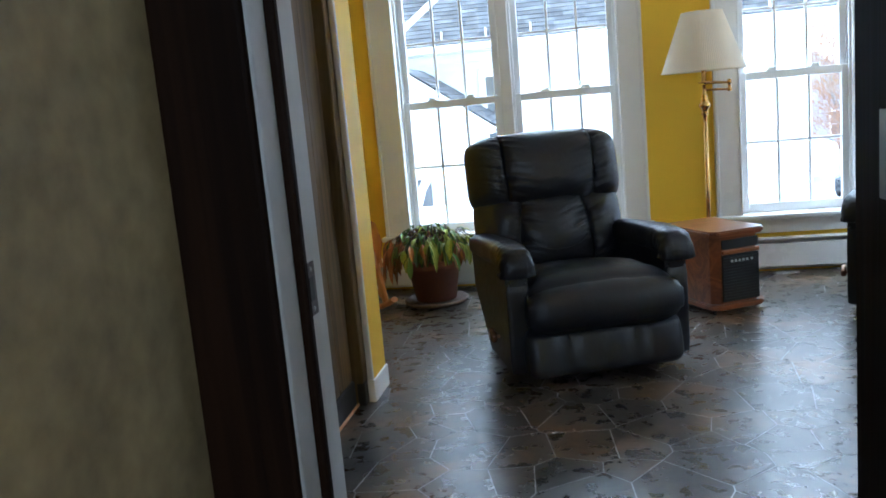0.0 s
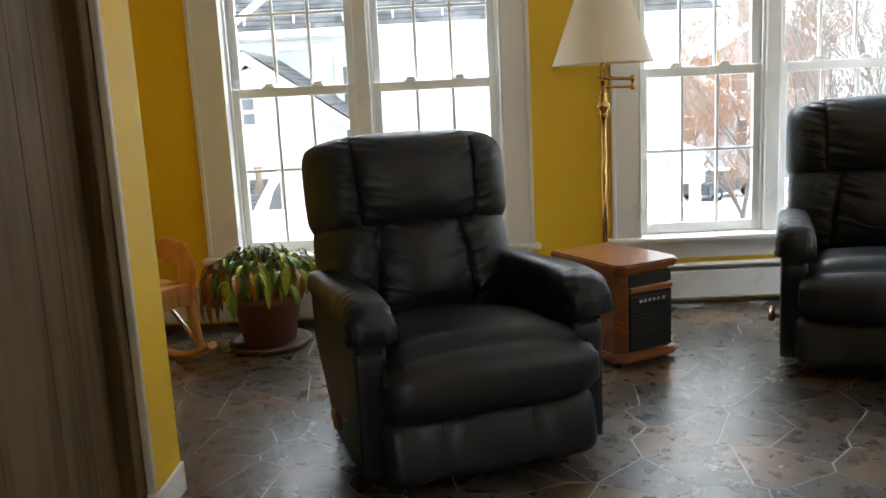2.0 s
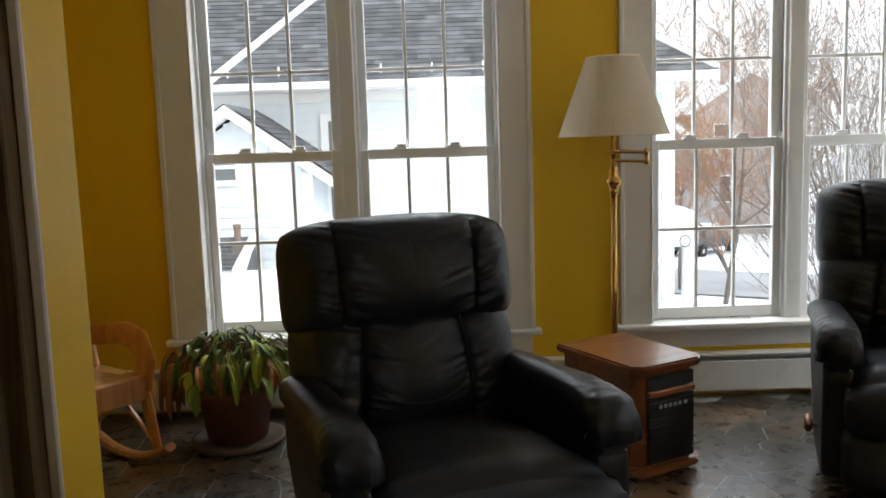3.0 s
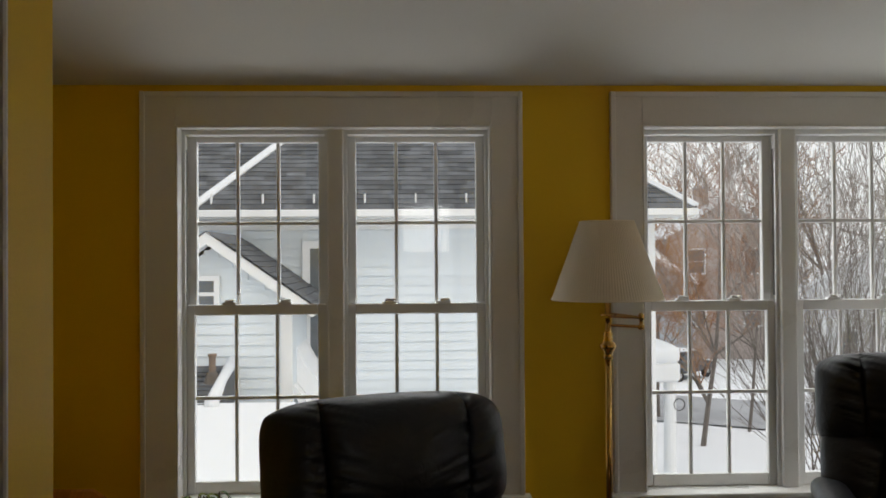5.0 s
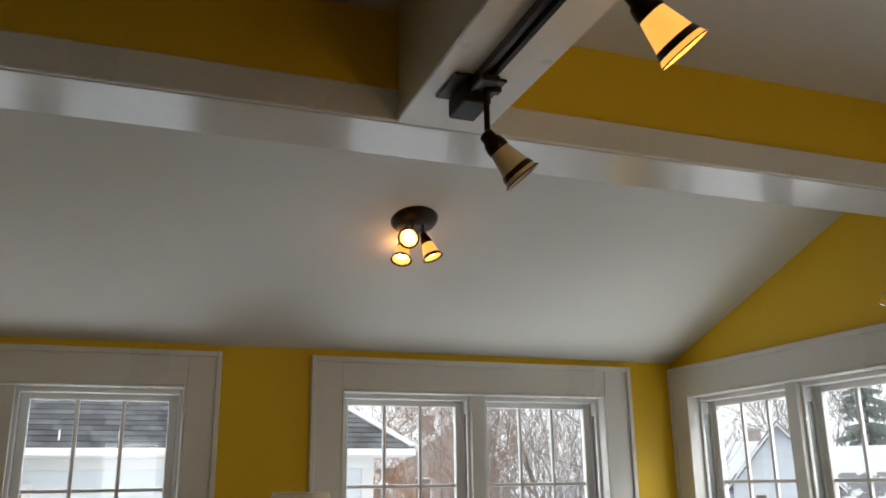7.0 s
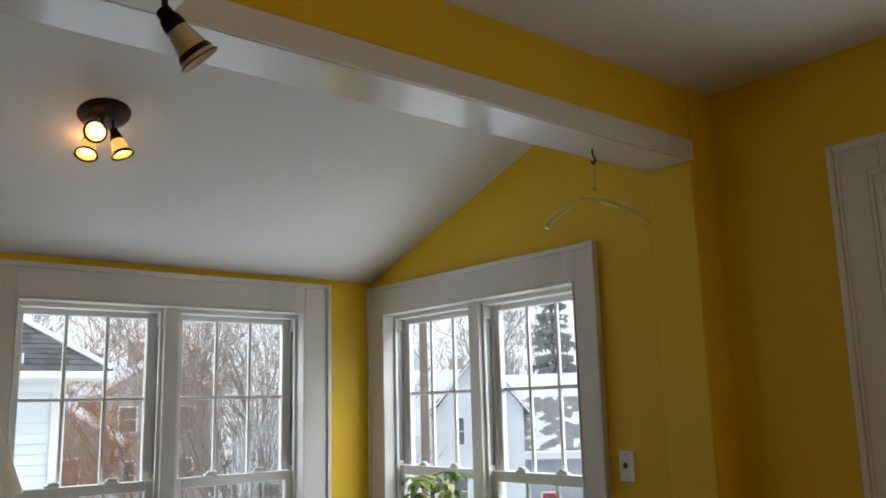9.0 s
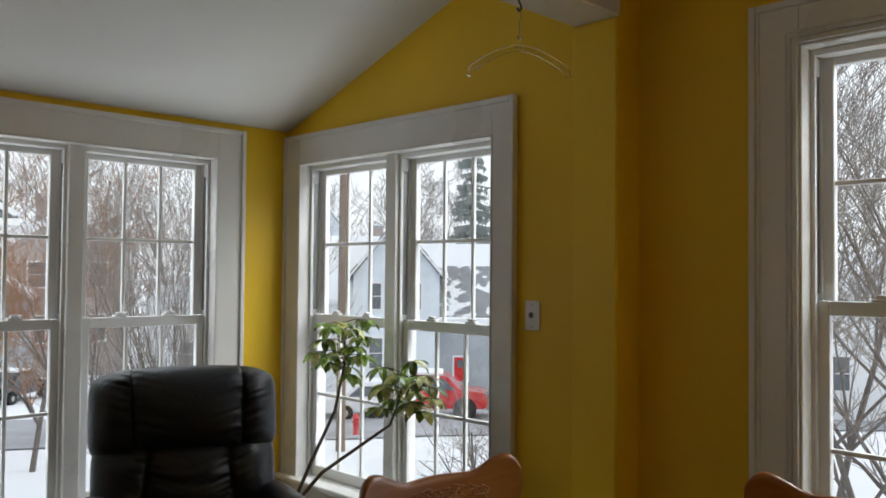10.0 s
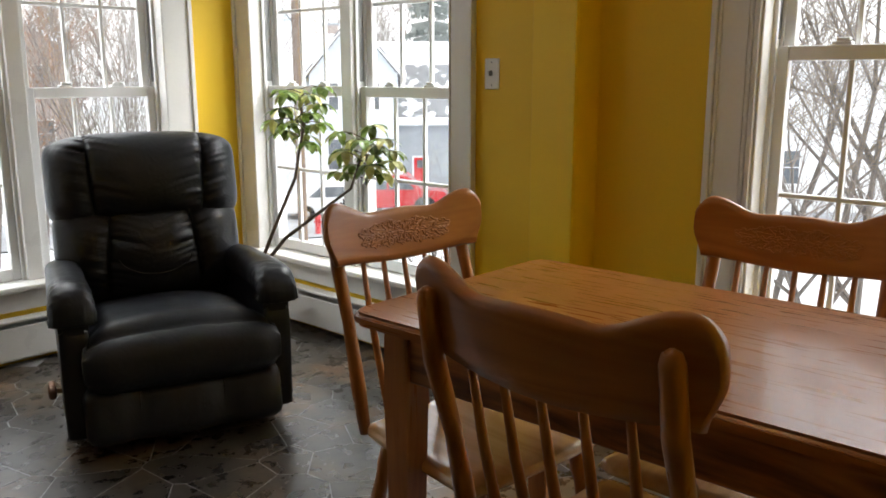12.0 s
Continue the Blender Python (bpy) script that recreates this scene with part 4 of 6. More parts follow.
# ---- swing-arm floor lamp ----
def floor_lamp(m):
    t = thing("floor_lamp", "brass swing-arm floor lamp with cream pleated shade", "lamp", m)
    part("base", lathe([(0.115, 0.0), (0.115, 0.010), (0.105, 0.016), (0.04, 0.03), (0.022, 0.05)], 32), M_BRASS, t, smooth=True)
    part("pole", lathe([(0.0125, 0.045), (0.0125, 0.96)], 20), M_BRASS, t, smooth=True)
    part("finial_knot", lathe([(0.0125, 0.955), (0.022, 0.96), (0.016, 0.972), (0.020, 0.985), (0.030, 0.998), (0.034, 1.010), (0.027, 1.022), (0.017, 1.030), (0.022, 1.038), (0.014, 1.045), (0.021, 1.055), (0.012, 1.07), (0.010, 1.12)], 20), M_BRASS, t, smooth=True)
    arm = part("swing_arm", joined(tube([(0, 0, 1.092), (0.125, -0.02, 1.086)], 0.006, 8), tube([(0, 0, 1.128), (0.125, -0.02, 1.122)], 0.006, 8), tube([(0.125, -0.02, 1.122), (0.01, 0.05, 1.135)], 0.006, 8)), M_BRASS, t)
    part("hinge", lathe([(0.009, 1.074), (0.012, 1.078), (0.012, 1.092), (0.008, 1.096), (0.008, 1.112), (0.012, 1.116), (0.012, 1.132), (0.006, 1.14)], 14, pose(0.13, -0.02, 0)), M_BRASS, arm, smooth=True)
    part("socket", lathe([(0.026, 1.128), (0.032, 1.134), (0.012, 1.14), (0.011, 1.20), (0.016, 1.21), (0.016, 1.25)], 18), M_BRASS, t, smooth=True)
    # pleated cone, open at both ends
    n = 240
    bm = bmesh.new()
    rings = []
    for r, z in ((0.222, 1.195), (0.220, 1.200), (0.109, 1.502), (0.107, 1.505)):
        rings.append([bm.verts.new(((r + 0.0013 * (i % 2)) * math.cos(2 * math.pi * i / n), (r + 0.0013 * (i % 2)) * math.sin(2 * math.pi * i / n), z)) for i in range(n)])
    for a, b in zip(rings, rings[1:]):
        for i in range(n):
            bm.faces.new((a[i], a[(i + 1) % n], b[(i + 1) % n], b[i]))
    sh = part("shade", bm, M_SHADE, t, "cream pleated fabric shade")
    part("rim", tube([(0.107 * math.cos(a), 0.107 * math.sin(a), 1.505) for a in np.linspace(0, 2 * math.pi, 41)], 0.004, 6), M_SHADE, sh)
    part("rim", tube([(0.2225 * math.cos(a), 0.2225 * math.sin(a), 1.196) for a in np.linspace(0, 2 * math.pi, 57)], 0.0035, 6), M_SHADE, sh)
    for a in (0, 120, 240):
        part("spider", tube([(0, 0, 1.47), (0.107 * math.cos(radians(a)), 0.107 * math.sin(radians(a)), 1.495)], 0.002, 5), M_BRASS, sh)
    part("bulb", lathe([(0.012, 1.25), (0.028, 1.29), (0.03, 1.32), (0.018, 1.345), (0.004, 1.352)], 16), M_PLASTIC, t, smooth=True)
    return t


floor_lamp(pose(1.336, 5.625, 0))


# ---- leaves and plants ----
def leaf(bm, base, aim, length, width, droop=0.3, fold=0.25, n=5):
    """A pointed, folded leaf that curves down along its length."""
    aim = Vector(aim).normalized()
    side = aim.cross(Vector((0, 0, 1)))
    side = side.normalized() if side.length > 1e-3 else Vector((1, 0, 0))
    p, d, rows = Vector(base), aim.copy(), []
    for i in range(n + 1):
        f = i / n
        w = width * (math.sin(math.pi * min(1.0, f * 0.92 + 0.05)) ** 0.8) * 0.5
        up = side.cross(d).normalized()
        rows.append((bm.verts.new(p - side * w + up * w * fold), bm.verts.new(p), bm.verts.new(p + side * w + up * w * fold)))
        d = (d + Vector((0, 0, -droop / n * 2))).normalized()
        p = p + d * (length / n)
    for a, b in zip(rows, rows[1:]):
        bm.faces.new((a[0], a[1], b[1], b[0]))
        bm.faces.new((a[1], a[2], b[2], b[1]))


def wilted_pot_plant(m):
    rng = random.Random(5)
    t = thing("potted_plant", "half-wilted leafy plant in a terracotta pot by the window", "plant", m)
    pot = part("pot", lathe([(0.118, 0.028), (0.150, 0.21), (0.165, 0.212), (0.172, 0.265), (0.158, 0.267), (0.150, 0.235)], 40), M_TERRA, t, "terracotta pot", smooth=True)
    part("soil", lathe([(0.12, 0.22), (0.15, 0.238), (0.06, 0.246)], 24), M_SOIL, pot)
    part("saucer", lathe([(0.165, 0.0), (0.185, 0.012), (0.188, 0.028), (0.178, 0.03), (0.17, 0.018), (0.05, 0.016)], 40), M_SAUCER, t, "worn clay saucer", smooth=True)
    green, pale, dead, stems = bmesh.new(), bmesh.new(), bmesh.new(), bmesh.new()
    # stems arch up and over the rim, limp leaves hang from their ends
    for k in range(150):
        a = rng.uniform(0, 2 * math.pi)
        x, y = math.cos(a), math.sin(a)
        r0, reach = rng.uniform(0.01, 0.10), rng.uniform(0.06, 0.24 + 0.04 * (x < 0))
        top = 0.45 - 0.30 * reach + rng.uniform(-0.03, 0.03)
        p0 = Vector((x * r0, y * r0, 0.24))
        p1 = Vector((x * (r0 + 0.25 * (reach - r0)), y * (r0 + 0.25 * (reach - r0)), top - 0.03))
        p2 = Vector((x * (r0 + 0.65 * (reach - r0)), y * (r0 + 0.65 * (reach - r0)), top + 0.015))
        p3 = Vector((x * reach, y * reach, top - rng.uniform(0.01, 0.04)))
        tube([p0, p1, p2, p3], [0.0035, 0.003, 0.0025, 0.0018], 5, stems)
        brown = rng.random() < (0.62 if x < -0.35 else 0.20)
        for j in range(rng.choice((2, 3, 3))):
            bm = dead if brown and rng.random() < 0.8 else (pale if rng.random() < 0.55 else green)
            out = rng.uniform(-0.9, 0.9)
            leaf(bm, p3, (x * 0.5 - y * out * 0.6, y * 0.5 + x * out * 0.6, rng.uniform(-0.9, 0.1)), rng.uniform(0.07, 0.135), rng.uniform(0.022, 0.042), rng.uniform(0.9, 2.2), rng.uniform(0.2, 0.7), 6)
        if k % 2:
            leaf(pale if k % 4 == 1 else green, p2, (x * 0.4 + rng.uniform(-0.7, 0.7), y * 0.4 + rng.uniform(-0.7, 0.7), 0.5), rng.uniform(0.05, 0.09), rng.uniform(0.016, 0.028), 1.2, 0.4, 5)
    for k in range(30):
        a = math.pi + rng.uniform(-0.8, 0.7)
        r = rng.uniform(0.17, 0.27)
        leaf(dead, (r * math.cos(a), r * math.sin(a), rng.uniform(0.27, 0.38)), (math.cos(a) * 0.4, math.sin(a) * 0.4, -0.6), rng.uniform(0.10, 0.16), rng.uniform(0.03, 0.055), 1.5, 0.7, 6)
    tagged(part("stems", stems, M_STEM, t), "thin drooping stems", kind="stuff")
    for bm, mat, lab in ((green, M_LEAF, "green drooping leaves"), (pale, M_LEAF2, "yellowing leaves"), (dead, M_DEAD, "dry brown leaves")):
        tagged(part("foliage", bm, mat, t, lab), kind="stuff")
    return t


wilted_pot_plant(pose(-0.232, 5.50, 0))


def umbrella_plant():
    rng = random.Random(8)
    t = thing("umbrella_plant", "tall variegated umbrella plant leaning before the side window", "plant", pose(2.98, 5.45, 0))
    part("pot", lathe([(0.10, 0.0), (0.13, 0.20), (0.14, 0.20), (0.14, 0.235), (0.12, 0.235), (0.11, 0.20)], 32), M_TERRA, t, smooth=True)
    o = Vector((2.98, 5.45, 0))
    tops = (Vector((3.10, 5.17, 1.13)), Vector((3.10, 4.76, 0.945)))
    stems = ([o + Vector((0, 0, 0.18)), Vector((2.965, 5.35, 0.35)), Vector((2.98, 5.24, 0.55)), Vector((3.03, 5.14, 0.78)), Vector((3.07, 5.12, 1.0)), tops[0]],
             [o + Vector((0.02, 0, 0.18)), Vector((2.955, 5.33, 0.35)), Vector((2.98, 5.16, 0.52)), Vector((3.03, 4.96, 0.66)), Vector((3.07, 4.82, 0.76)), tops[1]])
    part("soil", lathe([(0.10, 0.19), (0.115, 0.205), (0.03, 0.21)], 20), M_SOIL, t)
    for s in stems:
        part("stem", tube([p - o for p in s], [0.010, 0.009, 0.008, 0.007, 0.006, 0.004], 8), M_STEM, t)
    for top, down, n in ((tops[0], 0.26, 17), (tops[1], 0.20, 16)):
        bm, cream, pet = bmesh.new(), bmesh.new(), bmesh.new()
        for k in range(n):
            a = k * 2.4 + rng.uniform(-0.4, 0.4)
            p0 = top + Vector((0, 0, -down * (k / n) + 0.03))
            r = rng.uniform(0.05, 0.13)
            hub = p0 + Vector((r * 0.8 * math.cos(a), r * 1.15 * math.sin(a), rng.uniform(0.0, 0.06)))
            tube([p0, (p0 + hub) / 2 + Vector((0, 0, 0.01)), hub], 0.0022, 4, pet)
            nl = rng.choice((6, 7, 8))
            tilt = rng.uniform(-0.3, 0.3)
            for j in range(nl):
                b = 2 * math.pi * j / nl + rng.uniform(-0.2, 0.2)
                leaf(cream if rng.random() < 0.38 else bm, hub, (math.cos(b), math.sin(b), 0.15 + tilt * math.cos(b)), rng.uniform(0.066, 0.100), rng.uniform(0.032, 0.044), rng.uniform(0.4, 0.9), 0.2, 4)
        moved(bm, Matrix.Translation(-o))
        moved(pet, Matrix.Translation(-o))
        moved(cream, Matrix.Translation(-o))
        tagged(part("foliage", cream, M_CREAM_LEAF, t, "cream-yellow leaflets"), kind="stuff")
        tagged(part("leaf_stalks", pet, M_STEM, t), "thin leaf stalks", kind="stuff")
        tagged(part("foliage", bm, M_VARIEG, t, "glossy variegated leaflets"), kind="stuff")
    return t


umbrella_plant()


# ---- bentwood rocking chair ----
def rocking_chair(m):
    t = thing("rocking_chair", "small pale bentwood rocking chair beside the plant", "chair", m)
    B = M_BENT
    # local: front is -y
    for sx in (-1, 1):
        x = sx * 0.20
        run = [(x, -0.36 + 0.72 * i / 14, 0.022 + 0.11 * (2 * i / 14 - 1 + 0.08) ** 2) for i in range(15)]
        part("rocker", tube(run, 0.026, 8, flat=0.7), B, t)
        part("front_leg", tube([(x, -0.275, 0.075), (x, -0.235, 0.22), (x, -0.20, 0.36)], [0.024, 0.032, 0.030], 8, flat=0.6), B, t)
        part("rear_leg", tube([(x, 0.20, 0.07), (x, 0.15, 0.22), (x, 0.13, 0.36)], 0.018, 8), B, t)
        part("arm", tube([(x, -0.21, 0.34), (x * 1.06, -0.235, 0.46), (x * 1.08, -0.19, 0.545), (x * 1.08, -0.10, 0.565), (x * 1.04, 0.05, 0.54), (x, 0.20, 0.52)], 0.046, 10, flat=0.26), B, t)
        part("arm_loop", tube([(x, -0.15, 0.35), (x * 1.05, -0.165, 0.45), (x * 1.06, -0.13, 0.52), (x * 1.05, -0.06, 0.53)], 0.034, 10, flat=0.28), B, t)
        part("back_post", tube([(x, 0.14, 0.32), (x, 0.22, 0.65), (x, 0.30, 0.98)], [0.020, 0.018, 0.015], 8), B, t)
        part("brace", tube([(x, -0.24, 0.12), (x, -0.05, 0.26), (x, 0.13, 0.33)], 0.011, 6), B, t)
        part("brace", tube([(x, 0.18, 0.12), (x, 0.0, 0.26), (x, -0.19, 0.33)], 0.011, 6), B, t)
    part("front_rail", boxes((-0.235, -0.235, 0.295, 0.235, -0.205, 0.400), bevel=0.006), B, t)
    part("side_rail", boxes((-0.222, -0.20, 0.33, -0.195, 0.15, 0.38), bevel=0.005), B, t)
    part("side_rail", boxes((0.195, -0.20, 0.33, 0.222, 0.15, 0.38), bevel=0.005), B, t)
    part("seat", moved(rounded((0.20, 0.18, 0.018), 0.016, 6), pose(0, -0.02, 0.385)), M_OAK_SEAT, t)
    for z, y in ((0.94, 0.29), (0.74, 0.245), (0.55, 0.20)):
        part("back_slat", boxes((-0.20, y - 0.008, z - 0.03, 0.20, y + 0.008, z + 0.03), bevel=0.004), B, t)
    return t


rocking_chair(Matrix.Translation((-0.78, 5.24, 0)) @ pose(0, 0, 0, 0, 0, 52) @ Matrix.Diagonal((0.92, 0.92, 0.90, 1)))


# ---- dining table and press-back chairs ----
def dining_table(m):
    t = thing("dining_table", "honey oak dining table with tapered legs", "table", m)
    w, l = 0.327, 0.63
    c = 0.045
    outl = []
    for cx, cy, a0 in ((w - c, l - c, 0), (-w + c, l - c, 90), (-w + c, -l + c, 180), (w - c, -l + c, 270)):
        outl += [(cx + c * math.cos(radians(a0 + k * 22.5)), cy + c * math.sin(radians(a0 + k * 22.5))) for k in range(5)]
    bm = prism(outl, 0.737, 0.765)
    bmesh.ops.bevel(bm, geom=[e for e in bm.edges if abs(e.verts[0].co.z - e.verts[1].co.z) < 1e-5], offset=0.009, segments=3, affect="EDGES")
    part("tabletop", bm, M_OAK_TOP, t, "satin oak top with rounded corners")
    for sx in (-1, 1):
        for sy in (-1, 1):
            a, b, x, y = 0.032, 0.024, sx * (w - 0.085), sy * (l - 0.085)
            bm = bmesh.new()
            lo = [bm.verts.new((x + i * b, y + j * b, 0.0)) for i, j in ((-1, -1), (1, -1), (1, 1), (-1, 1))]
            mi = [bm.verts.new((x + i * a, y + j * a, 0.60)) for i, j in ((-1, -1), (1, -1), (1, 1), (-1, 1))]
            hi = [bm.verts.new((x + i * a, y + j * a, 0.737)) for i, j in ((-1, -1), (1, -1), (1, 1), (-1, 1))]
            for p, q in ((lo, mi), (mi, hi)):
                for k in range(4):
                    bm.faces.new((p[k], p[(k + 1) % 4], q[(k + 1) % 4], q[k]))
            bm.faces.new(lo[::-1])
            bm.faces.new(hi)
            bmesh.ops.bevel(bm, geom=[e for e in bm.edges if abs(e.verts[0].co.z - e.verts[1].co.z) > 0.05], offset=0.005, segments=2, affect="EDGES")
            part("leg", bm, M_OAK, t)
    along = wood("oak_apron", (0.085, 0.025, 0.006), (0.41, 0.152, 0.040), "Y", rough=0.32, rings=13)
    across = wood("oak_apron_end", (0.085, 0.025, 0.006), (0.41, 0.152, 0.040), "X", rough=0.32, rings=13)
    for sx in (-1, 1):
        part("apron", boxes((sx * (w - 0.074) - 0.011, -l + 0.115, 0.625, sx * (w - 0.074) + 0.011, l - 0.115, 0.737), bevel=0.003), along, t)
        part("apron", boxes((-w + 0.115, sx * (l - 0.074) - 0.011, 0.625, w - 0.115, sx * (l - 0.074) + 0.011, 0.737), bevel=0.003), across, t)
    return t


dining_table(Matrix.Translation((1.838, 3.438, 0)) @ pose(0, 0, 0, 0, 0, 0.5) @ pose(0.327, -0.63, 0))


def press_back_chair(m):
    t = thing("dining_chair", "honey oak press-back dining chair with carved crest and turned spindles", "chair", m, "oak chairs round the dining table")
    back = pose(0, 0.185, 0.436, -9)
    # crest: shaped outline swept on a shallow curve
    n, nv = 44, 8
    curve = lambda x: 0.030 * (1 - (x / 0.225) ** 2)

    def crest_point(u, v, y):
        a = abs(u)
        rise = min(1.0, max(0.0, (a - 0.36) / 0.46))
        top = 0.476 + 0.036 * rise * rise * (3 - 2 * rise) + 0.010 * math.exp(-(a / 0.45) ** 2)
        low = 0.366 - 0.005 * math.cos(math.pi * a)
        if a > 0.84:
            top = 0.445 + (top - 0.445) * math.sqrt(max(0.0, 1 - ((a - 0.84) / 0.16) ** 2))
        z = low + (top - low) * v
        bulge = min(1.0, max(0.0, (z - 0.365) / 0.075))
        half = 0.210 + 0.024 * bulge * bulge * (3 - 2 * bulge)
        x = u * half
        return Vector((x, curve(x) + y, z))
    bm = bmesh.new()
    spots = [math.sin(math.pi / 2 * (-1 + 2 * i / n)) for i in range(n + 1)]
    inner = [0.04 + 0.92 * j / nv for j in range(nv + 1)]
    sheets = []
    for y in (-0.011, 0.011):
        sheets.append([[bm.verts.new(crest_point(0.982 * u, v, y)) for v in inner] for u in spots])
    f, r = sheets
    for i in range(n):
        for j in range(nv):
            bm.faces.new((f[i][j], f[i + 1][j], f[i + 1][j + 1], f[i][j + 1]))
            bm.faces.new((r[i][j + 1], r[i + 1][j + 1], r[i + 1][j], r[i][j]))
    loop = [(i, 0) for i in range(n)] + [(n, j) for j in range(nv)] + [(i, nv) for i in range(n, 0, -1)] + [(0, j) for j in range(nv, 0, -1)]
    rim = [bm.verts.new(crest_point(spots[i], 1.0 if j == nv else 0.0 if j == 0 else inner[j], 0)) for i, j in loop]
    for k, (i, j) in enumerate(loop):
        i2, j2 = loop[(k + 1) % len(loop)]
        q, q2 = rim[k], rim[(k + 1) % len(loop)]
        bm.faces.new((f[i][j], q, q2, f[i2][j2]))
        bm.faces.new((r[i][j], r[i2][j2], q2, q))
    bmesh.ops.recalc_face_normals(bm, faces=bm.faces[:])
    crest = part("crest", moved(bm, back), M_OAK_CREST, t, "carved oak crest rail", smooth=True)
    # pressed relief: lobed oak leaves spreading from a pair of acorns
    bm = bmesh.new()

    def on_face(x, z):
        return back @ Vector((x, curve(x) - 0.0112, z))

    def oak_leaf(x, z, ang, ln, wd):
        left, right = [], []
        for k in range(15):
            s = k / 14
            w = wd * math.sin(math.pi * s) ** 0.7 * (1 + 0.38 * math.cos(6 * math.pi * s))
            for side, row in ((1, left), (-1, right)):
                px, pz = s * ln, side * w
                row.append(on_face(x + px * math.cos(ang) - pz * math.sin(ang), z + px * math.sin(ang) + pz * math.cos(ang)))
        tube(left, 0.0023, 5, bm)
        tube(right, 0.0023, 5, bm)
        tube([on_face(x + s * ln * math.cos(ang), z + s * ln * math.sin(ang)) for s in (0, 0.3, 0.6, 0.85)], 0.0013, 5, bm)
    for sx in (-1, 1):
        for x, z, ang, ln, wd in ((0.012, 0.432, 0.35, 0.055, 0.012), (0.020, 0.418, -0.25, 0.050, 0.012), (0.050, 0.436, 0.12, 0.052, 0.011),
                                  (0.062, 0.418, -0.30, 0.045, 0.010), (0.088, 0.430, 0.10, 0.050, 0.010), (0.092, 0.420, -0.22, 0.040, 0.008), (0.030, 0.440, 0.9, 0.022, 0.008), (0.0, 0.428, 0.75, 0.034, 0.010), (0.002, 0.424, -0.85, 0.028, 0.009)):
            oak_leaf(sx * x, z, ang if sx > 0 else math.pi - ang, ln, wd)
        tube([on_face(sx * x, z) for x, z in ((0.0, 0.430), (0.05, 0.428), (0.10, 0.425), (0.135, 0.427))], 0.0016, 5, bm)
    for x, z in ((-0.006, 0.404), (0.036, 0.405), (-0.042, 0.407)):
        for rr, dz in ((0.0075, 0.006), (0.0062, 0.0)):
            tube([on_face(x + rr * math.cos(q), z + dz + rr * 1.25 * math.sin(q)) for q in np.linspace(0, 2 * math.pi, 13)], 0.0015, 5, bm)
    tagged(part("carving", bm, M_OAK_CREST, crest, "pressed leaf and acorn relief", smooth=True), kind="stuff")
    for sx in (-1, 1):
        pts = [(sx * 0.185, 0.0, -0.01), (sx * 0.19, 0.0, 0.10), (sx * 0.189, 0.010, 0.24), (sx * 0.188, 0.030, 0.37), (sx * 0.187, 0.030, 0.458), (sx * 0.187, 0.030, 0.470), (sx * 0.187, 0.030, 0.476)]
        part("back_post", moved(tube(pts, [0.013, 0.017, 0.014, 0.016, 0.015, 0.012, 0.004], 12), back), M_OAK, t, smooth=True)
    for k in range(5):
        x = -0.125 + 0.0625 * k
        pts = [(x * 0.92, 0.0, -0.008), (x * 0.95, 0.004, 0.10), (x, curve(x) * 0.7, 0.25), (x, curve(x), 0.375)]
        part("spindle", moved(tube(pts, [0.007, 0.0095, 0.008, 0.006], 10), back), M_OAK, t, smooth=True)

    def seat_bend(q, p):
        f = 1 + 0.06 * max(0, -p.y)
        return Vector((q.x * f * (1 - 0.10 * max(0, p.y) ** 2), q.y * (1 - 0.06 * p.x ** 2), q.z - 0.006 * (1 - p.x ** 2) * (1 - p.y ** 2) * (p.z > 0)))
    part("seat", moved(rounded((0.205, 0.205, 0.018), 0.02, 16, seat_bend), pose(0, 0, 0.432)), M_OAK_SEAT, t, "pale varnished saddle seat", smooth=True)
    for sx in (-1, 1):
        for sy in (-1, 1):
            p0, p1 = Vector((sx * 0.145, sy * 0.145, 0.42)), Vector((sx * 0.20, sy * 0.205, 0.0))
            q = lambda f: p0 + (p1 - p0) * f
            part("leg", tube([q(0), q(0.15), q(0.22), q(0.5), q(0.78), q(0.85), q(1)], [0.014, 0.018, 0.015, 0.021, 0.015, 0.018, 0.013], 12), M_OAK, t, smooth=True)
        part("stretcher", tube([(sx * 0.178, -0.18, 0.16), (sx * 0.176, 0, 0.16), (sx * 0.178, 0.18, 0.16)], [0.008, 0.012, 0.008], 10), M_OAK, t, smooth=True)
    part("stretcher", tube([(-0.176, 0, 0.16), (0, 0, 0.16), (0.176, 0, 0.16)], [0.008, 0.012, 0.008], 10), M_OAK, t, smooth=True)
    part("stretcher", tube([(-0.185, -0.185, 0.22), (0, -0.185, 0.22), (0.185, -0.185, 0.22)], [0.008, 0.012, 0.008], 10), M_OAK, t, smooth=True)
    return t


M_OAK_CREST = wood("honey_oak_crest", (0.31, 0.108, 0.020), (0.42, 0.160, 0.034), "X", rough=0.3, contrast=0.8)
first_chair = press_back_chair(pose(2.147, 3.343, 0, 0, 0, -6.2))
copy_thing(first_chair, pose(1.905, 2.797, 0, 0, 0, 87) @ Matrix.Scale(1.03, 4))
copy_thing(first_chair, pose(2.388, 2.858, 0, 0, 0, -88))


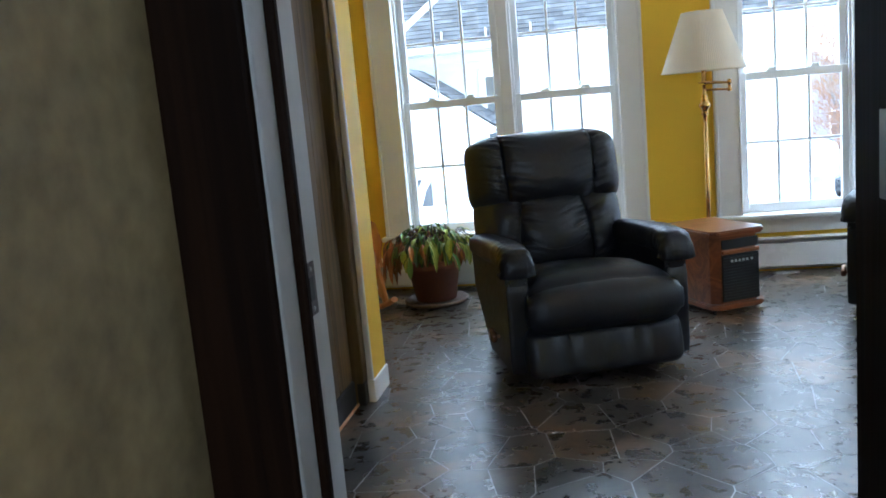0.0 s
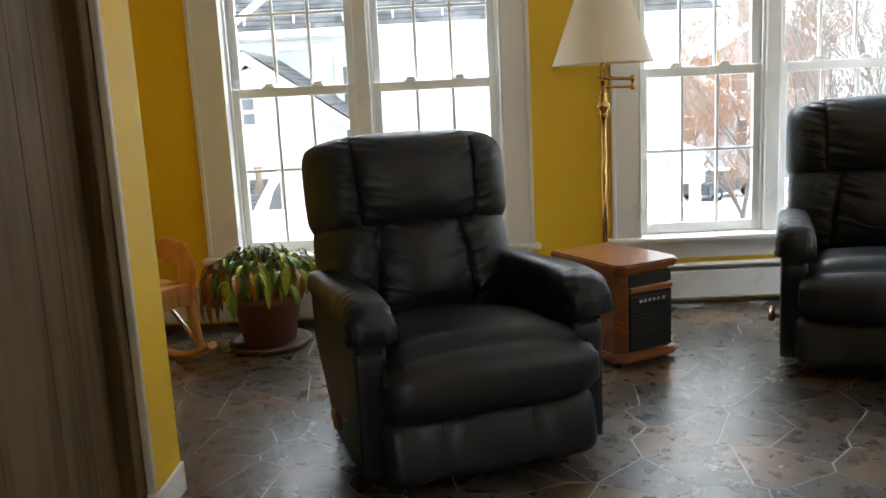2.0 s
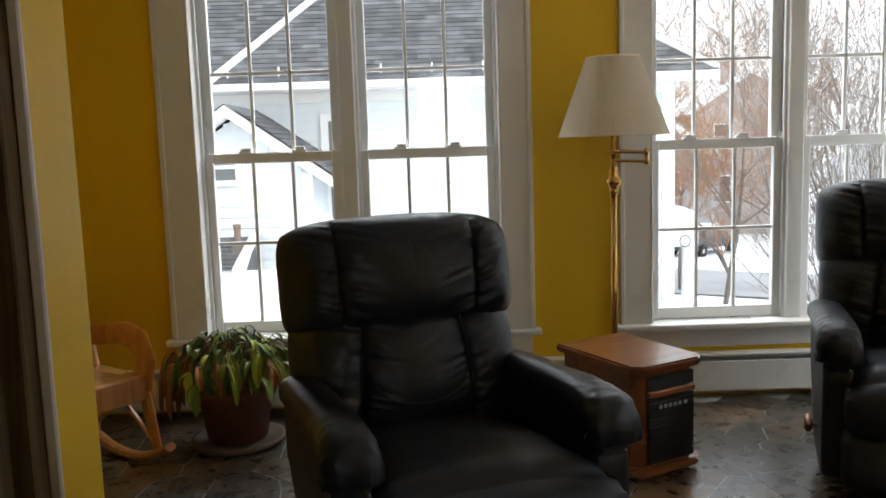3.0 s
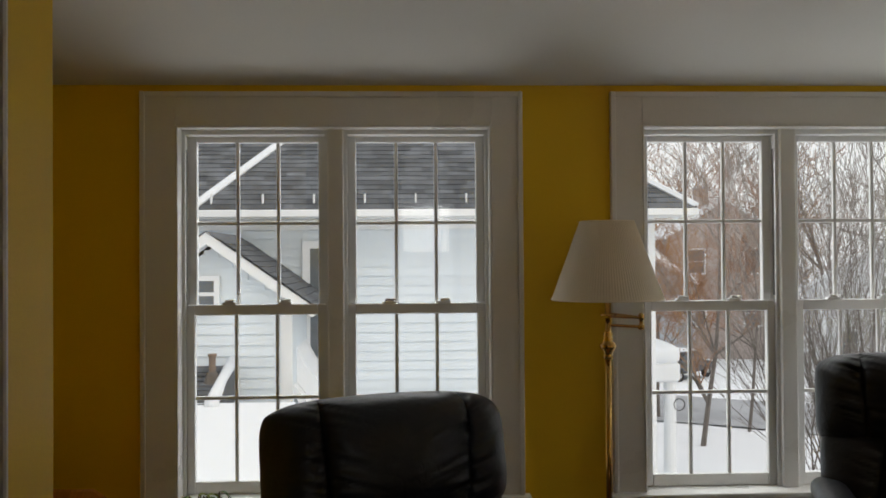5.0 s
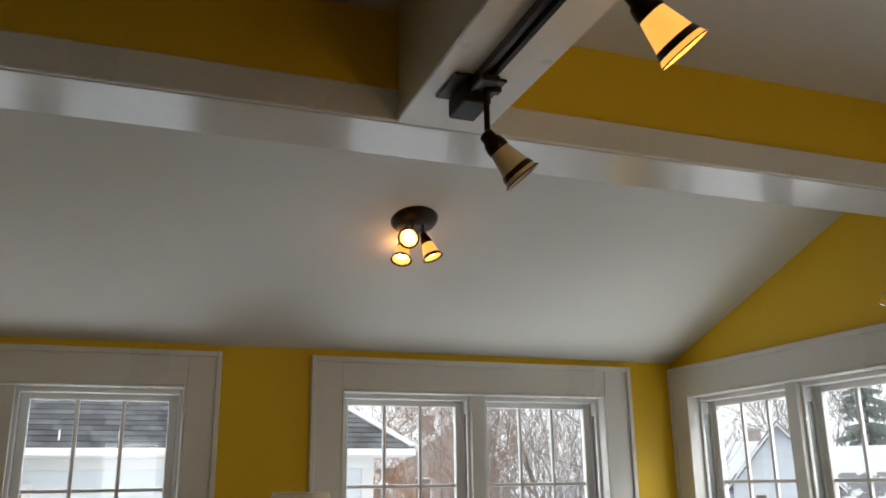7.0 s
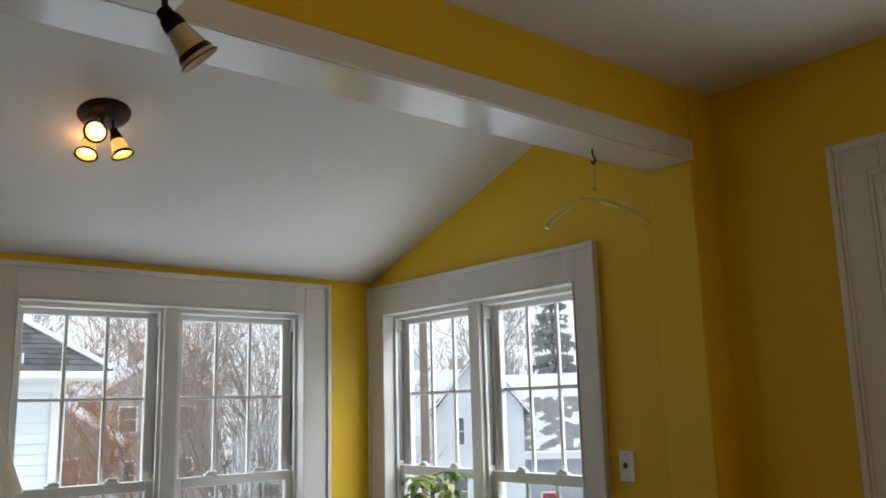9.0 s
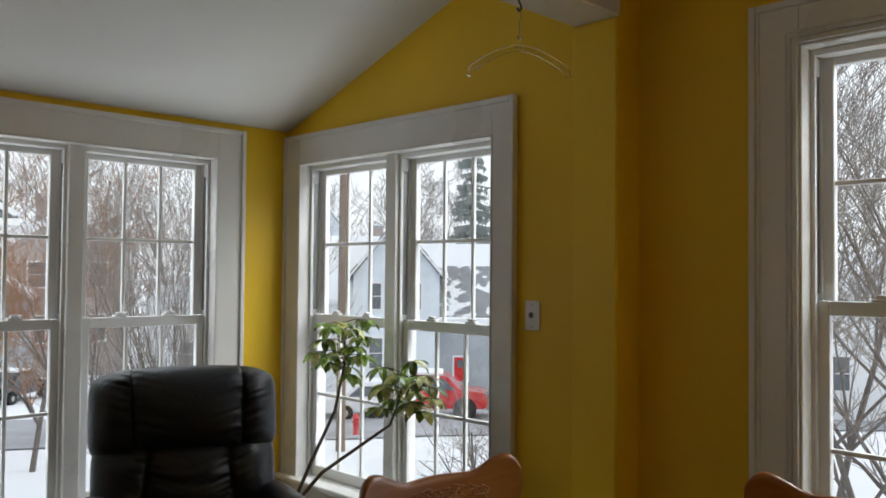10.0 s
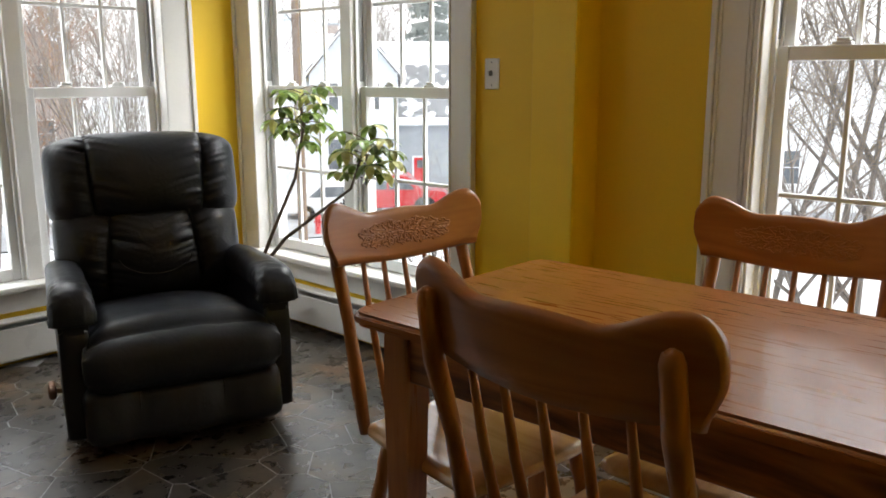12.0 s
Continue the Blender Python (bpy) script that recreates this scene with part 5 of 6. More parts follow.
# ---- ceiling light, track light ----
def bell(m, r0, r1, h):
    """Flared glass: straight neck, cone, and a lip turned out at the mouth."""
    return lathe([(r0 * 0.85, 0.0), (r0, -h * 0.10), (r1 * 0.66, -h * 0.45), (r1 * 0.78, -h * 0.72), (r1 * 0.86, -h * 0.86), (r1, -h), (r1 * 0.95, -h * 0.995), (r1 * 0.80, -h * 0.85), (r1 * 0.62, -h * 0.45), (r0 * 0.85, -h * 0.1)], 28, m, None, cap=False)


def spot_head(parent, top, aim, lit, length=0.085, mouth=0.040, band=True):
    """A bell-glass spot: knuckle, ribbed socket, glass, dark band and bulb."""
    d = Vector(aim).normalized()
    m = Matrix.Translation(top) @ d.to_track_quat("-Z", "Y").to_matrix().to_4x4()
    r0 = mouth * 0.50
    cap = part("socket", lathe([(r0 * 0.4, 0.032), (r0 * 0.75, 0.028), (r0 * 0.8, 0.014), (r0 * 1.0, 0.010), (r0 * 1.15, -0.004), (r0 * 1.15, -0.012), (r0 * 0.9, -0.012)], 18, m), M_BRONZE, parent, smooth=True)
    part("glass_shade", bell(m, r0, mouth, length), M_LAMP_ON if lit else M_LAMP_OFF, cap, "lit amber glass shade" if lit else "unlit cream glass shade", smooth=True)
    if band:
        part("band", lathe([(mouth * 0.80, -length * 0.74), (mouth * 0.83, -length * 0.74), (mouth * 0.92, -length * 0.88), (mouth * 0.88, -length * 0.88)], 28, m, cap=False), M_BRONZE, cap)
        part("rim", lathe([(mouth * 0.97, -length * 0.985), (mouth * 1.02, -length * 0.985), (mouth * 1.02, -length * 1.01), (mouth * 0.97, -length * 1.01)], 28, m, cap=False), M_BRONZE, cap)
    else:
        part("rim", lathe([(mouth * 0.84, -length * 0.84), (mouth * 0.90, -length * 0.84), (mouth * 1.03, -length * 0.98), (mouth * 1.06, -length * 1.02), (mouth * 0.95, -length * 1.03), (mouth * 0.86, -length * 0.97)], 28, m, cap=False), M_BRONZE, cap, "dark bronze rim", smooth=True)
    if lit:
        part("bulb", lathe([(0.006, -0.02), (mouth * 0.45, -length * 0.45), (mouth * 0.58, -length * 0.72), (mouth * 0.25, -length * 0.84)], 14, m), M_BULB, cap, smooth=True)


def ceiling_light():
    c = Vector((1.592, 4.985, slope_z(4.985)))
    t = thing("ceiling_light", "bronze ceiling light with three lit amber glass spots", "light", Matrix.Translation(c))
    nrm = Vector((0, -SLOPE, -1)).normalized()
    q = nrm.to_track_quat("-Z", "Y").to_matrix().to_4x4()
    part("canopy", lathe([(0.012, -0.028), (0.05, -0.024), (0.078, -0.012), (0.086, 0.0)], 36, q), M_BRONZE, t, smooth=True)
    # three spots on short arms: one hanging, one turned to the doorway, one swung aside
    to_door, aside = Vector((-0.31, -0.95, 0)), Vector((0.95, -0.31, 0))
    down = Vector((0, 0, -1))
    for at, aim in ((-0.040 * aside + 0.010 * to_door + 0.095 * down, -0.12 * aside + 0.42 * to_door + down),
                    (-0.010 * aside + 0.030 * to_door + 0.064 * down, -0.16 * aside + 0.85 * to_door + 0.42 * down),
                    (0.040 * aside + 0.020 * to_door + 0.084 * down, 0.38 * aside + 0.15 * to_door + down)):
        part("arm", tube([at * 0.7 + Vector((0, 0, 0.035)), at - aim.normalized() * 0.028], 0.006, 8), M_BRONZE, t)
        spot_head(t, at, aim, True, 0.068, 0.036, False)
    lamp = new("ceiling_lamp", bpy.data.lights.new("ceiling_lamp", "POINT"))
    lamp.data.energy, lamp.data.color, lamp.data.shadow_soft_size = 0.42, (1.0, 0.42, 0.11), 0.05
    lamp.location = c - 0.050 * aside - 0.105 * to_door + 0.075 * down


ceiling_light()


def track_light():
    t = thing("track_light", "black track light with bell-shaped glass spots under the beam", "light", Matrix.Translation((1.272, 3.6, BEAM_Z)))
    z = -0.0025
    part("track", boxes((-0.017, -1.35, z - 0.018, -0.006, 0.03, z), (0.006, -1.35, z - 0.018, 0.017, 0.03, z), (-0.006, -1.35, z - 0.006, 0.006, 0.03, z), bevel=0.001), M_BRONZE, t, "black grooved track")
    part("feed_plate", boxes((-0.055, 0.010, z - 0.007, 0.055, 0.120, z), bevel=0.002), M_BRONZE, t)
    part("feed_box", boxes((-0.028, 0.030, z - 0.048, 0.028, 0.120, z - 0.007), bevel=0.003), M_BLACK, t)
    for y, lit in ((0.0, False), (-0.50, True)):
        ad = part("adaptor", boxes((-0.020, y - 0.035, z - 0.032, 0.020, y + 0.035, z - 0.0185), bevel=0.003), M_BRONZE, t)
        part("clip", boxes((0.012, y - 0.010, z - 0.040, 0.034, y + 0.010, z - 0.026), bevel=0.003), M_BRONZE, ad)
        part("stem", tube([(0.004, y, z - 0.03), (0.004, y, z - 0.120)], 0.006, 8), M_BRONZE, ad)
        spot_head(t, (0.018, y - 0.004, z - 0.150), (0.62, -0.10, -0.74), lit, 0.078, 0.038)
    lamp = new("track_lamp", bpy.data.lights.new("track_lamp", "POINT"))
    lamp.data.energy, lamp.data.color, lamp.data.shadow_soft_size = 1.3, (1.0, 0.60, 0.25), 0.04
    lamp.location = (1.40, 3.04, 2.05)


track_light()


# ---- small fixtures ----
def hanger():
    hk = thing("ceiling_hook", "small black screw hook in the beam", "hook", Matrix.Translation((2.885, 3.99, BEAM_Z)))
    part("hook", tube([(0, 0, 0.002), (0, 0, -0.02), (0.010, 0, -0.03), (0.014, 0, -0.042), (0.004, 0, -0.052), (-0.008, 0, -0.044)], 0.0035, 8), M_BLACK, hk)
    t = thing("coat_hanger", "clear plastic coat hanger hanging from the beam hook", "hanger", Matrix.Translation((2.887, 3.99, BEAM_Z - 0.048)) @ pose(0, 0, 0, 0, 0, -42))
    part("wire_hook", tube([(-0.008, 0, -0.004), (0.0, 0, 0.004), (0.006, 0, -0.010), (0.0, 0, -0.05), (0, 0, -0.10)], 0.0016, 6), M_STEEL, t)
    part("neck", lathe([(0.006, -0.130), (0.012, -0.115), (0.010, -0.09)], 12), M_HANGER, t)
    for sx in (-1, 1):
        part("shoulder", tube([(0, 0, -0.125), (sx * 0.05, 0, -0.135), (sx * 0.11, 0, -0.165), (sx * 0.155, 0, -0.195), (sx * 0.165, 0, -0.220)], [0.010, 0.011, 0.011, 0.012, 0.008], 10), M_HANGER, t)


hanger()


def wall_plate(name, label, category, m, switch=True):
    t = thing(name, label, category, m)
    part("plate", boxes((-0.035, -0.006, -0.057, 0.035, 0.0, 0.057), bevel=0.003), M_PLASTIC, t)
    if switch:
        part("toggle", moved(boxes((-0.005, -0.016, -0.006, 0.005, 0.0, 0.012), bevel=0.002), pose(0, -0.004, 0.002, 18)), M_STEEL, t, "grey toggle")
    for z in (-0.042, 0.042):
        part("screw", lathe([(0.003, 0.0), (0.0025, 0.0015)], 8, pose(0, -0.006, z, 90)), M_STEEL, t)


wall_plate("light_switch", "white toggle light switch on the yellow wall", "switch", pose(EAST, 4.262, 1.222, 0, 0, -90))


def baseboard_heater(name_label, x0, x1, m, closed_ends=True):
    t = thing("baseboard_heater", name_label, "heater", m)
    part("back_plate", boxes((x0, -0.012, 0.012, x1, 0.0, 0.205), bevel=0.002), M_TRIM, t)
    part("top_cap", boxes((x0, -0.066, 0.194, x1, -0.012, 0.206), bevel=0.003), M_TRIM, t)
    part("front_cover", boxes((x0, -0.064, 0.035, x1, -0.058, 0.172), bevel=0.002), M_TRIM, t)
    part("fin_pipe", boxes((x0 + 0.02, -0.050, 0.06, x1 - 0.02, -0.018, 0.15)), M_BLACK, t, "dark heating fins")
    part("end_cap", boxes((x0 - 0.02, -0.068, 0.010, x0, -0.0, 0.207), bevel=0.003), M_TRIM, t)
    part("end_cap", boxes((x1, -0.068, 0.010, x1 + 0.02, -0.0, 0.207), bevel=0.003), M_TRIM, t)


baseboard_heater("white metal baseboard heater under the windows", -1.2, 3.20, pose(0, NORTH, 0))
baseboard_heater("white metal baseboard heater along the side wall", 0.08, 1.60, pose(EAST, NORTH, 0, 0, 0, -90))
cover = thing("pipe_cover", "white boxed pipe cover beside the plant pot", "cover", pose(0.10, 5.80, 0))
part("box", boxes((-0.10, -0.06, 0.0, 0.12, 0.04, 0.235), bevel=0.006), M_TRIM, cover)

newel = thing("newel_post", "red-brown turned newel post with ball finial", "post", pose(-0.045, 2.62, 0) @ Matrix.Diagonal((0.9, 0.9, 1, 1)))
part("shaft", boxes((-0.04, -0.04, 0.0, 0.04, 0.04, 0.70), bevel=0.008, seg=2), M_RED_WOOD, newel)
part("collar", lathe([(0.040, 0.70), (0.045, 0.72), (0.032, 0.735), (0.040, 0.75), (0.022, 0.765), (0.018, 0.785)], 24), M_RED_WOOD, newel, smooth=True)
part("ball", lathe([(0.018, 0.782), (0.036, 0.80), (0.045, 0.83), (0.042, 0.855), (0.028, 0.877), (0.006, 0.886)], 24), M_RED_WOOD, newel, smooth=True)

ring = thing("window_ring", "small clear ring ornament stuck on the window pane", "ornament", pose(1.742, 5.9970, 0.705))
part("ring", tube([(0.024 * math.cos(a), 0, 0.026 * math.sin(a)) for a in np.linspace(0, 2 * math.pi, 25)], 0.0028, 6), M_STEEL, ring)
# ---- outdoors: snowy yard, street, neighbours ----
def ground_z(x, y):
    d = math.hypot(x - 1, y - 6)
    return -3.15 - 0.040 * min(d, 60) + 0.06 * noise.noise((x * 0.25, y * 0.25, 0.0)) - (0.0 if d < 60 else 0.004 * (d - 60))


def ground_sheet():
    bm = bmesh.new()
    xs = [-900, -400, -150, -80, -50] + [-40 + 2 * i for i in range(61)] + [90, 110, 150, 400, 900]
    ys = [-900, -400, -150, -60, -30] + [-20 + 2 * i for i in range(46)] + [80, 100, 150, 400, 900]
    v = [[bm.verts.new((x, y, ground_z(x, y))) for x in xs] for y in ys]
    for a, b in zip(v, v[1:]):
        for i in range(len(xs) - 1):
            bm.faces.new((a[i], a[i + 1], b[i + 1], b[i]))
    tagged(part("ground", bm, M_SNOW, smooth=True), "snow-covered yard and street verge", "ground", kind="structure")


ground_sheet()


def strip(name, pts, half, mat, lift, label, category):
    bm = bmesh.new()
    rows = []
    for (x0, y0), (x1, y1) in zip(pts, pts[1:]):
        n = 14
        d = Vector((x1 - x0, y1 - y0)).normalized()
        for i in range(n + 1):
            x, y = x0 + (x1 - x0) * i / n, y0 + (y1 - y0) * i / n
            rows.append([bm.verts.new((x + s * d.y * half, y - s * d.x * half, ground_z(x + s * d.y * half, y - s * d.x * half) + lift)) for s in (-1, -0.33, 0.33, 1)])
    for a, b in zip(rows, rows[1:]):
        for k in range(3):
            bm.faces.new((a[k], a[k + 1], b[k + 1], b[k]))
    tagged(part(name, bm, mat), label, category, kind="structure")


strip("road", [(-30, 44), (8, 35), (32, 20), (60, 2)], 3.6, M_ROAD, 0.05, "slushy grey street between the snowy yards", "road")


def clapboards(parent, mat, origin, right, width, z0, z1, step=0.115, gable=None):
    """Lapped boards on a wall face: origin is its lower left corner in plan, right its direction."""
    o, r = Vector((*origin, 0)), Vector((*right, 0)).normalized()
    nrm = Vector((r.y, -r.x, 0))
    k, z, shared = 0, z0, {}
    while z < z1 - 1e-3:
        h = min(step, z1 - z)
        a0, a1 = 0.0, width
        if gable:
            eave, apex_x, apex_z = gable
            if z > eave:
                f = (z + h * 0.6 - eave) / (apex_z - eave)
                a0, a1 = apex_x * f, width - (width - apex_x) * f
        if a1 - a0 > 0.05:
            key = (round(a1 - a0, 3), round(h, 3))
            if key not in shared:
                L = a1 - a0
                bm = bmesh.new()
                v = [bm.verts.new(c) for c in ((0, 0, 0), (L, 0, 0), (L, 0, h), (0, 0, h), (0, -0.022, 0), (L, -0.022, 0), (L, -0.004, h), (0, -0.004, h))]
                for f in ((4, 5, 6, 7), (0, 1, 5, 4), (3, 7, 6, 2), (0, 4, 7, 3), (1, 2, 6, 5)):
                    bm.faces.new([v[i] for i in f])
                me = bpy.data.meshes.new("clapboard")
                bm.to_mesh(me)
                bm.free()
                me.materials.append(mat)
                shared[key] = me
            ob = new("clapboard", shared[key])
            ob.parent = parent
            p = o + r * a0
            ob.matrix_local = Matrix.Translation((p.x, p.y, z)) @ Matrix.Rotation(math.atan2(r.y, r.x), 4, "Z")
        z, k = z + step, k + 1


def shingles(parent, origin, right, up, width, height, tab=0.23, row=0.105, seed=1, cut=None, mat=None):
    """Rows of asphalt tabs on a roof plane, each slightly lapped."""
    rng = random.Random(seed)
    o, r, u = Vector(origin), Vector(right).normalized(), Vector(up).normalized()
    nrm = r.cross(u)
    verts, faces = [], []
    for j in range(int(height / row)):
        x = -rng.uniform(0, tab)
        while x < width:
            w = tab * rng.choice((0.5, 0.75, 1, 1, 1.25))
            a0, a1 = max(0, x + 0.004), min(width, x + w - 0.004)
            if a1 - a0 > 0.02 and (cut is None or cut((a0 + a1) / 2, j * row)):
                lift = 0.010 + 0.006 * rng.random()
                drop = 0.012 * rng.random()
                q = [o + r * a + u * b + nrm * c for a, b, c in ((a0, j * row - drop, lift), (a1, j * row - drop, lift), (a1, (j + 1) * row + 0.02, 0.002), (a0, (j + 1) * row + 0.02, 0.002), (a0, j * row - drop, 0.0), (a1, j * row - drop, 0.0))]
                i = len(verts)
                verts += [tuple(v) for v in q]
                faces += [(i, i + 1, i + 2, i + 3), (i + 4, i + 5, i + 1, i)]
            x += w
    me = bpy.data.meshes.new("shingles")
    me.from_pydata(verts, [], faces)
    me.materials.append(mat or M_SHINGLE)
    ob = new("shingles", me)
    ob.parent = parent
    return tagged(ob, "grey asphalt shingles dusted with snow", kind="stuff")


def ext_window(parent, p, right, w, h, trim=0.10):
    r = Vector((*right, 0)).normalized()
    m = Matrix.Translation(p) @ Matrix.Rotation(math.atan2(r.y, r.x), 4, "Z")
    fr = part("window", moved(boxes((-w / 2 - trim, -0.06, -h / 2 - trim, -w / 2, 0.0, h / 2 + trim), (w / 2, -0.06, -h / 2 - trim, w / 2 + trim, 0.0, h / 2 + trim), (-w / 2, -0.06, h / 2, w / 2, 0.0, h / 2 + trim), (-w / 2, -0.06, -h / 2 - trim, w / 2, 0.0, -h / 2), (-w / 2, -0.045, -0.02, w / 2, -0.01, 0.02)), m), M_EXTWHITE, parent, "white-trimmed window")
    part("pane", moved(boxes((-w / 2, -0.03, -h / 2, w / 2, -0.015, h / 2)), m), M_DARKGLASS, fr)


def neighbour_house():
    t = thing("neighbour_house", "pale blue clapboard house with grey shingle roof and snow", "house")
    Y, X0, X1, EV = 12.6, -6.0, 3.55, 1.87
    part("wall", boxes((X0, Y, -4.0, X1, Y + 7, EV)), M_SIDING, t)
    clapboards(t, M_SIDING, (X0, Y), (1, 0), X1 - X0, -3.9, EV)
    part("corner_board", boxes((X1 - 0.13, Y - 0.045, -3.9, X1 + 0.02, Y - 0.005, EV)), M_EXTWHITE, t)
    part("frieze", boxes((X0, Y - 0.05, EV - 0.14, X1 + 0.02, Y - 0.024, EV)), M_EXTWHITE, t)
    part("soffit", boxes((X0, Y - 0.42, EV - 0.02, X1 + 0.40, Y, EV + 0.02)), M_EXTWHITE, t)
    part("gutter", boxes((X0, Y - 0.50, EV - 0.01, X1 + 0.42, Y - 0.42, EV + 0.075), bevel=0.01), M_EXTWHITE, t, "white gutter")
    # roof rising away, hipped at the corner
    run, rise = 4.0, 3.0
    bm = bmesh.new()
    a = [bm.verts.new(c) for c in ((X0, Y - 0.48, EV + 0.08), (X1 + 0.40, Y - 0.48, EV + 0.08), (X1 + 0.40 - run, Y - 0.48 + run, EV + 0.08 + rise), (X0, Y - 0.48 + run, EV + 0.08 + rise), (X1 + 0.40, Y + 7.4, EV + 0.08))]
    bm.faces.new(a[:4])
    bm.faces.new((a[1], a[4], a[2]))
    roof = part("roof", bm, M_SHINGLE, t)
    ln = math.hypot(run, rise)
    shingles(roof, (X0, Y - 0.48, EV + 0.085), (1, 0, 0), (0, run / ln, rise / ln), X1 + 0.4 - X0, ln, seed=4, cut=lambda x, u: x < X1 + 0.4 - X0 - u * run / ln)
    part("hip_snow", tube([(X1 + 0.40, Y - 0.46, EV + 0.10), (X1 + 0.40 - run, Y - 0.48 + run, EV + 0.12 + rise)], 0.05, 6), M_SNOW, roof)
    for k in range(16):
        x = X0 + 0.6 * k
        part("snow_guard", boxes((x, Y - 0.40, EV + 0.14, x + 0.02, Y - 0.36, EV + 0.27)), M_EXTWHITE, roof)
    # valley of an upper cross gable, drawn by its snowy edge
    v0, v1 = Vector((-2.02, Y - 0.52, EV + 0.07)), Vector((0.05, Y + 2.55, EV + 2.37))
    part("valley_flashing", tube([v0, v1], 0.055, 6), M_SNOW, roof, "snow-lined roof valley")
    ext_window(t, (-0.50, Y - 0.02, 0.75), (1, 0), 0.36, 1.5, 0.09)
    ext_window(t, (0.06, Y - 0.02, -0.72), (1, 0), 0.34, 0.62, 0.07)
    # lower gabled wing in front
    W0, W1, WY, EVW, RISE = -2.38, -0.72, 11.2, 0.93, 0.56
    apex = (W0 + W1) / 2
    wing = part("wing", boxes((W0, WY, -4.0, W1, Y, EVW)), M_SIDING, t)
    part("wing_gable", prism([(W0, EVW), (W1, EVW), (apex, EVW + RISE)], -WY - 1.4, -WY, m=Matrix(((1, 0, 0, 0), (0, 0, -1, 0), (0, 1, 0, 0), (0, 0, 0, 1)))), M_SIDING, wing)
    clapboards(wing, M_SIDING, (W0, WY), (1, 0), W1 - W0, -3.9, EVW + RISE - 0.02, gable=(EVW, (W1 - W0) / 2, EVW + RISE))
    part("corner_board", boxes((W1 - 0.10, WY - 0.04, -3.9, W1 + 0.02, WY - 0.004, EVW)), M_EXTWHITE, wing)
    for sx in (-1, 1):
        e = Vector((apex + sx * (W1 - W0 + 0.5) / 2, 0, EVW - 0.16))
        c = Vector((apex, 0, EVW + RISE + 0.04))
        d = (c - e).normalized()
        up = Vector((-d.z, 0, d.x)) if sx > 0 else Vector((d.z, 0, -d.x))
        up = up if up.z > 0 else -up
        poly = [(e.x, e.z), (c.x, c.z), (c.x, c.z + 0.125), (e.x + up.x * 0.10, e.z + up.z * 0.10)]
        part("rake_board", prism(poly, -WY + 0.02, -WY + 0.24, m=XZ), M_EXTWHITE, wing)
        bm = bmesh.new()
        q = [(e.x + up.x * 0.11, e.z + up.z * 0.11), (c.x, c.z + 0.135)]
        v = [bm.verts.new((x, y, z)) for y in (WY - 0.26, Y) for x, z in q]
        bm.faces.new((v[0], v[1], v[3], v[2]))
        rf = part("roof", bm, M_SHINGLE, wing)
        if sx > 0:
            shingles(rf, (q[0][0], WY - 0.26, q[0][1] + 0.004), (0, 1, 0), (-d.x * -1, 0, d.z), Y - WY + 0.26, (c - e).length, seed=6)
    ext_window(wing, (apex - 0.13, WY - 0.02, 1.01), (1, 0), 0.34, 0.28, 0.055)
    # snow-covered lean-to with a vent pipe, and a sloped cellar hatch beside it
    bm = prism([(10.25, -0.01), (11.15, 0.26), (11.15, -0.10), (10.25, -0.35)], -3.2, -1.30, m=YZ)
    lean = part("lean_to_roof", bm, M_SHINGLE, t)
    shingles(lean, (-3.2, 10.25, 0.0), (1, 0, 0), (0, 0.90, 0.27), 1.90, 0.94, seed=9)
    part("lean_to_snow", prism([(8.9, -0.50), (10.27, 0.02), (10.27, -0.12), (8.9, -0.95)], -3.3, -0.55, m=YZ), M_SNOW, t)
    part("rake_snow", tube([(-1.32, 10.2, 0.02), (-1.33, 10.7, 0.18), (-1.32, 11.15, 0.31)], [0.07, 0.05, 0.06], 7), M_SNOW, lean, smooth=True)
    part("lean_to_wall", boxes((-3.2, 9.0, -4.0, -0.75, 11.2, -0.75)), M_SIDING, t)
    part("vent_pipe", lathe([(0.035, -0.3), (0.035, 0.40), (0.045, 0.40), (0.045, 0.43)], 12, pose(-1.44, 10.75, 0)), M_POLE, t)
    part("vent_boot", lathe([(0.10, 0.10), (0.05, 0.24), (0.036, 0.26)], 12, pose(-1.44, 10.75, 0)), M_TRUNK, t)
    hatch = part("cellar_hatch", prism([(-0.86, 0.20), (-0.15, -0.74), (-0.15, -0.86), (-0.86, 0.08)], -12.58, -11.4, m=XZ), M_EXTWHITE, t, "white sloped cellar hatch")
    part("hatch_snow", prism([(-0.72, 0.40), (-0.62, 0.20), (-0.30, -0.22), (-0.12, -0.66), (-0.15, -0.735), (-0.72, 0.02)], -12.55, -11.62, m=XZ), M_SNOW, hatch)
    # porch at the far corner
    porch = part("porch_roof", boxes((3.35, 13.0, -0.25, 4.02, 15.4, 0.0), bevel=0.03), M_EXTWHITE, t)
    part("porch_snow", moved(rounded((0.36, 1.22, 0.14), 0.12, 6), pose(3.69, 14.2, 0.10)), M_SNOW, porch, smooth=True)
    for x in (3.5, 3.92):
        part("porch_column", lathe([(0.09, -3.9), (0.08, -0.25)], 14, pose(x, 13.15, 0)), M_EXTWHITE, t)


neighbour_house()


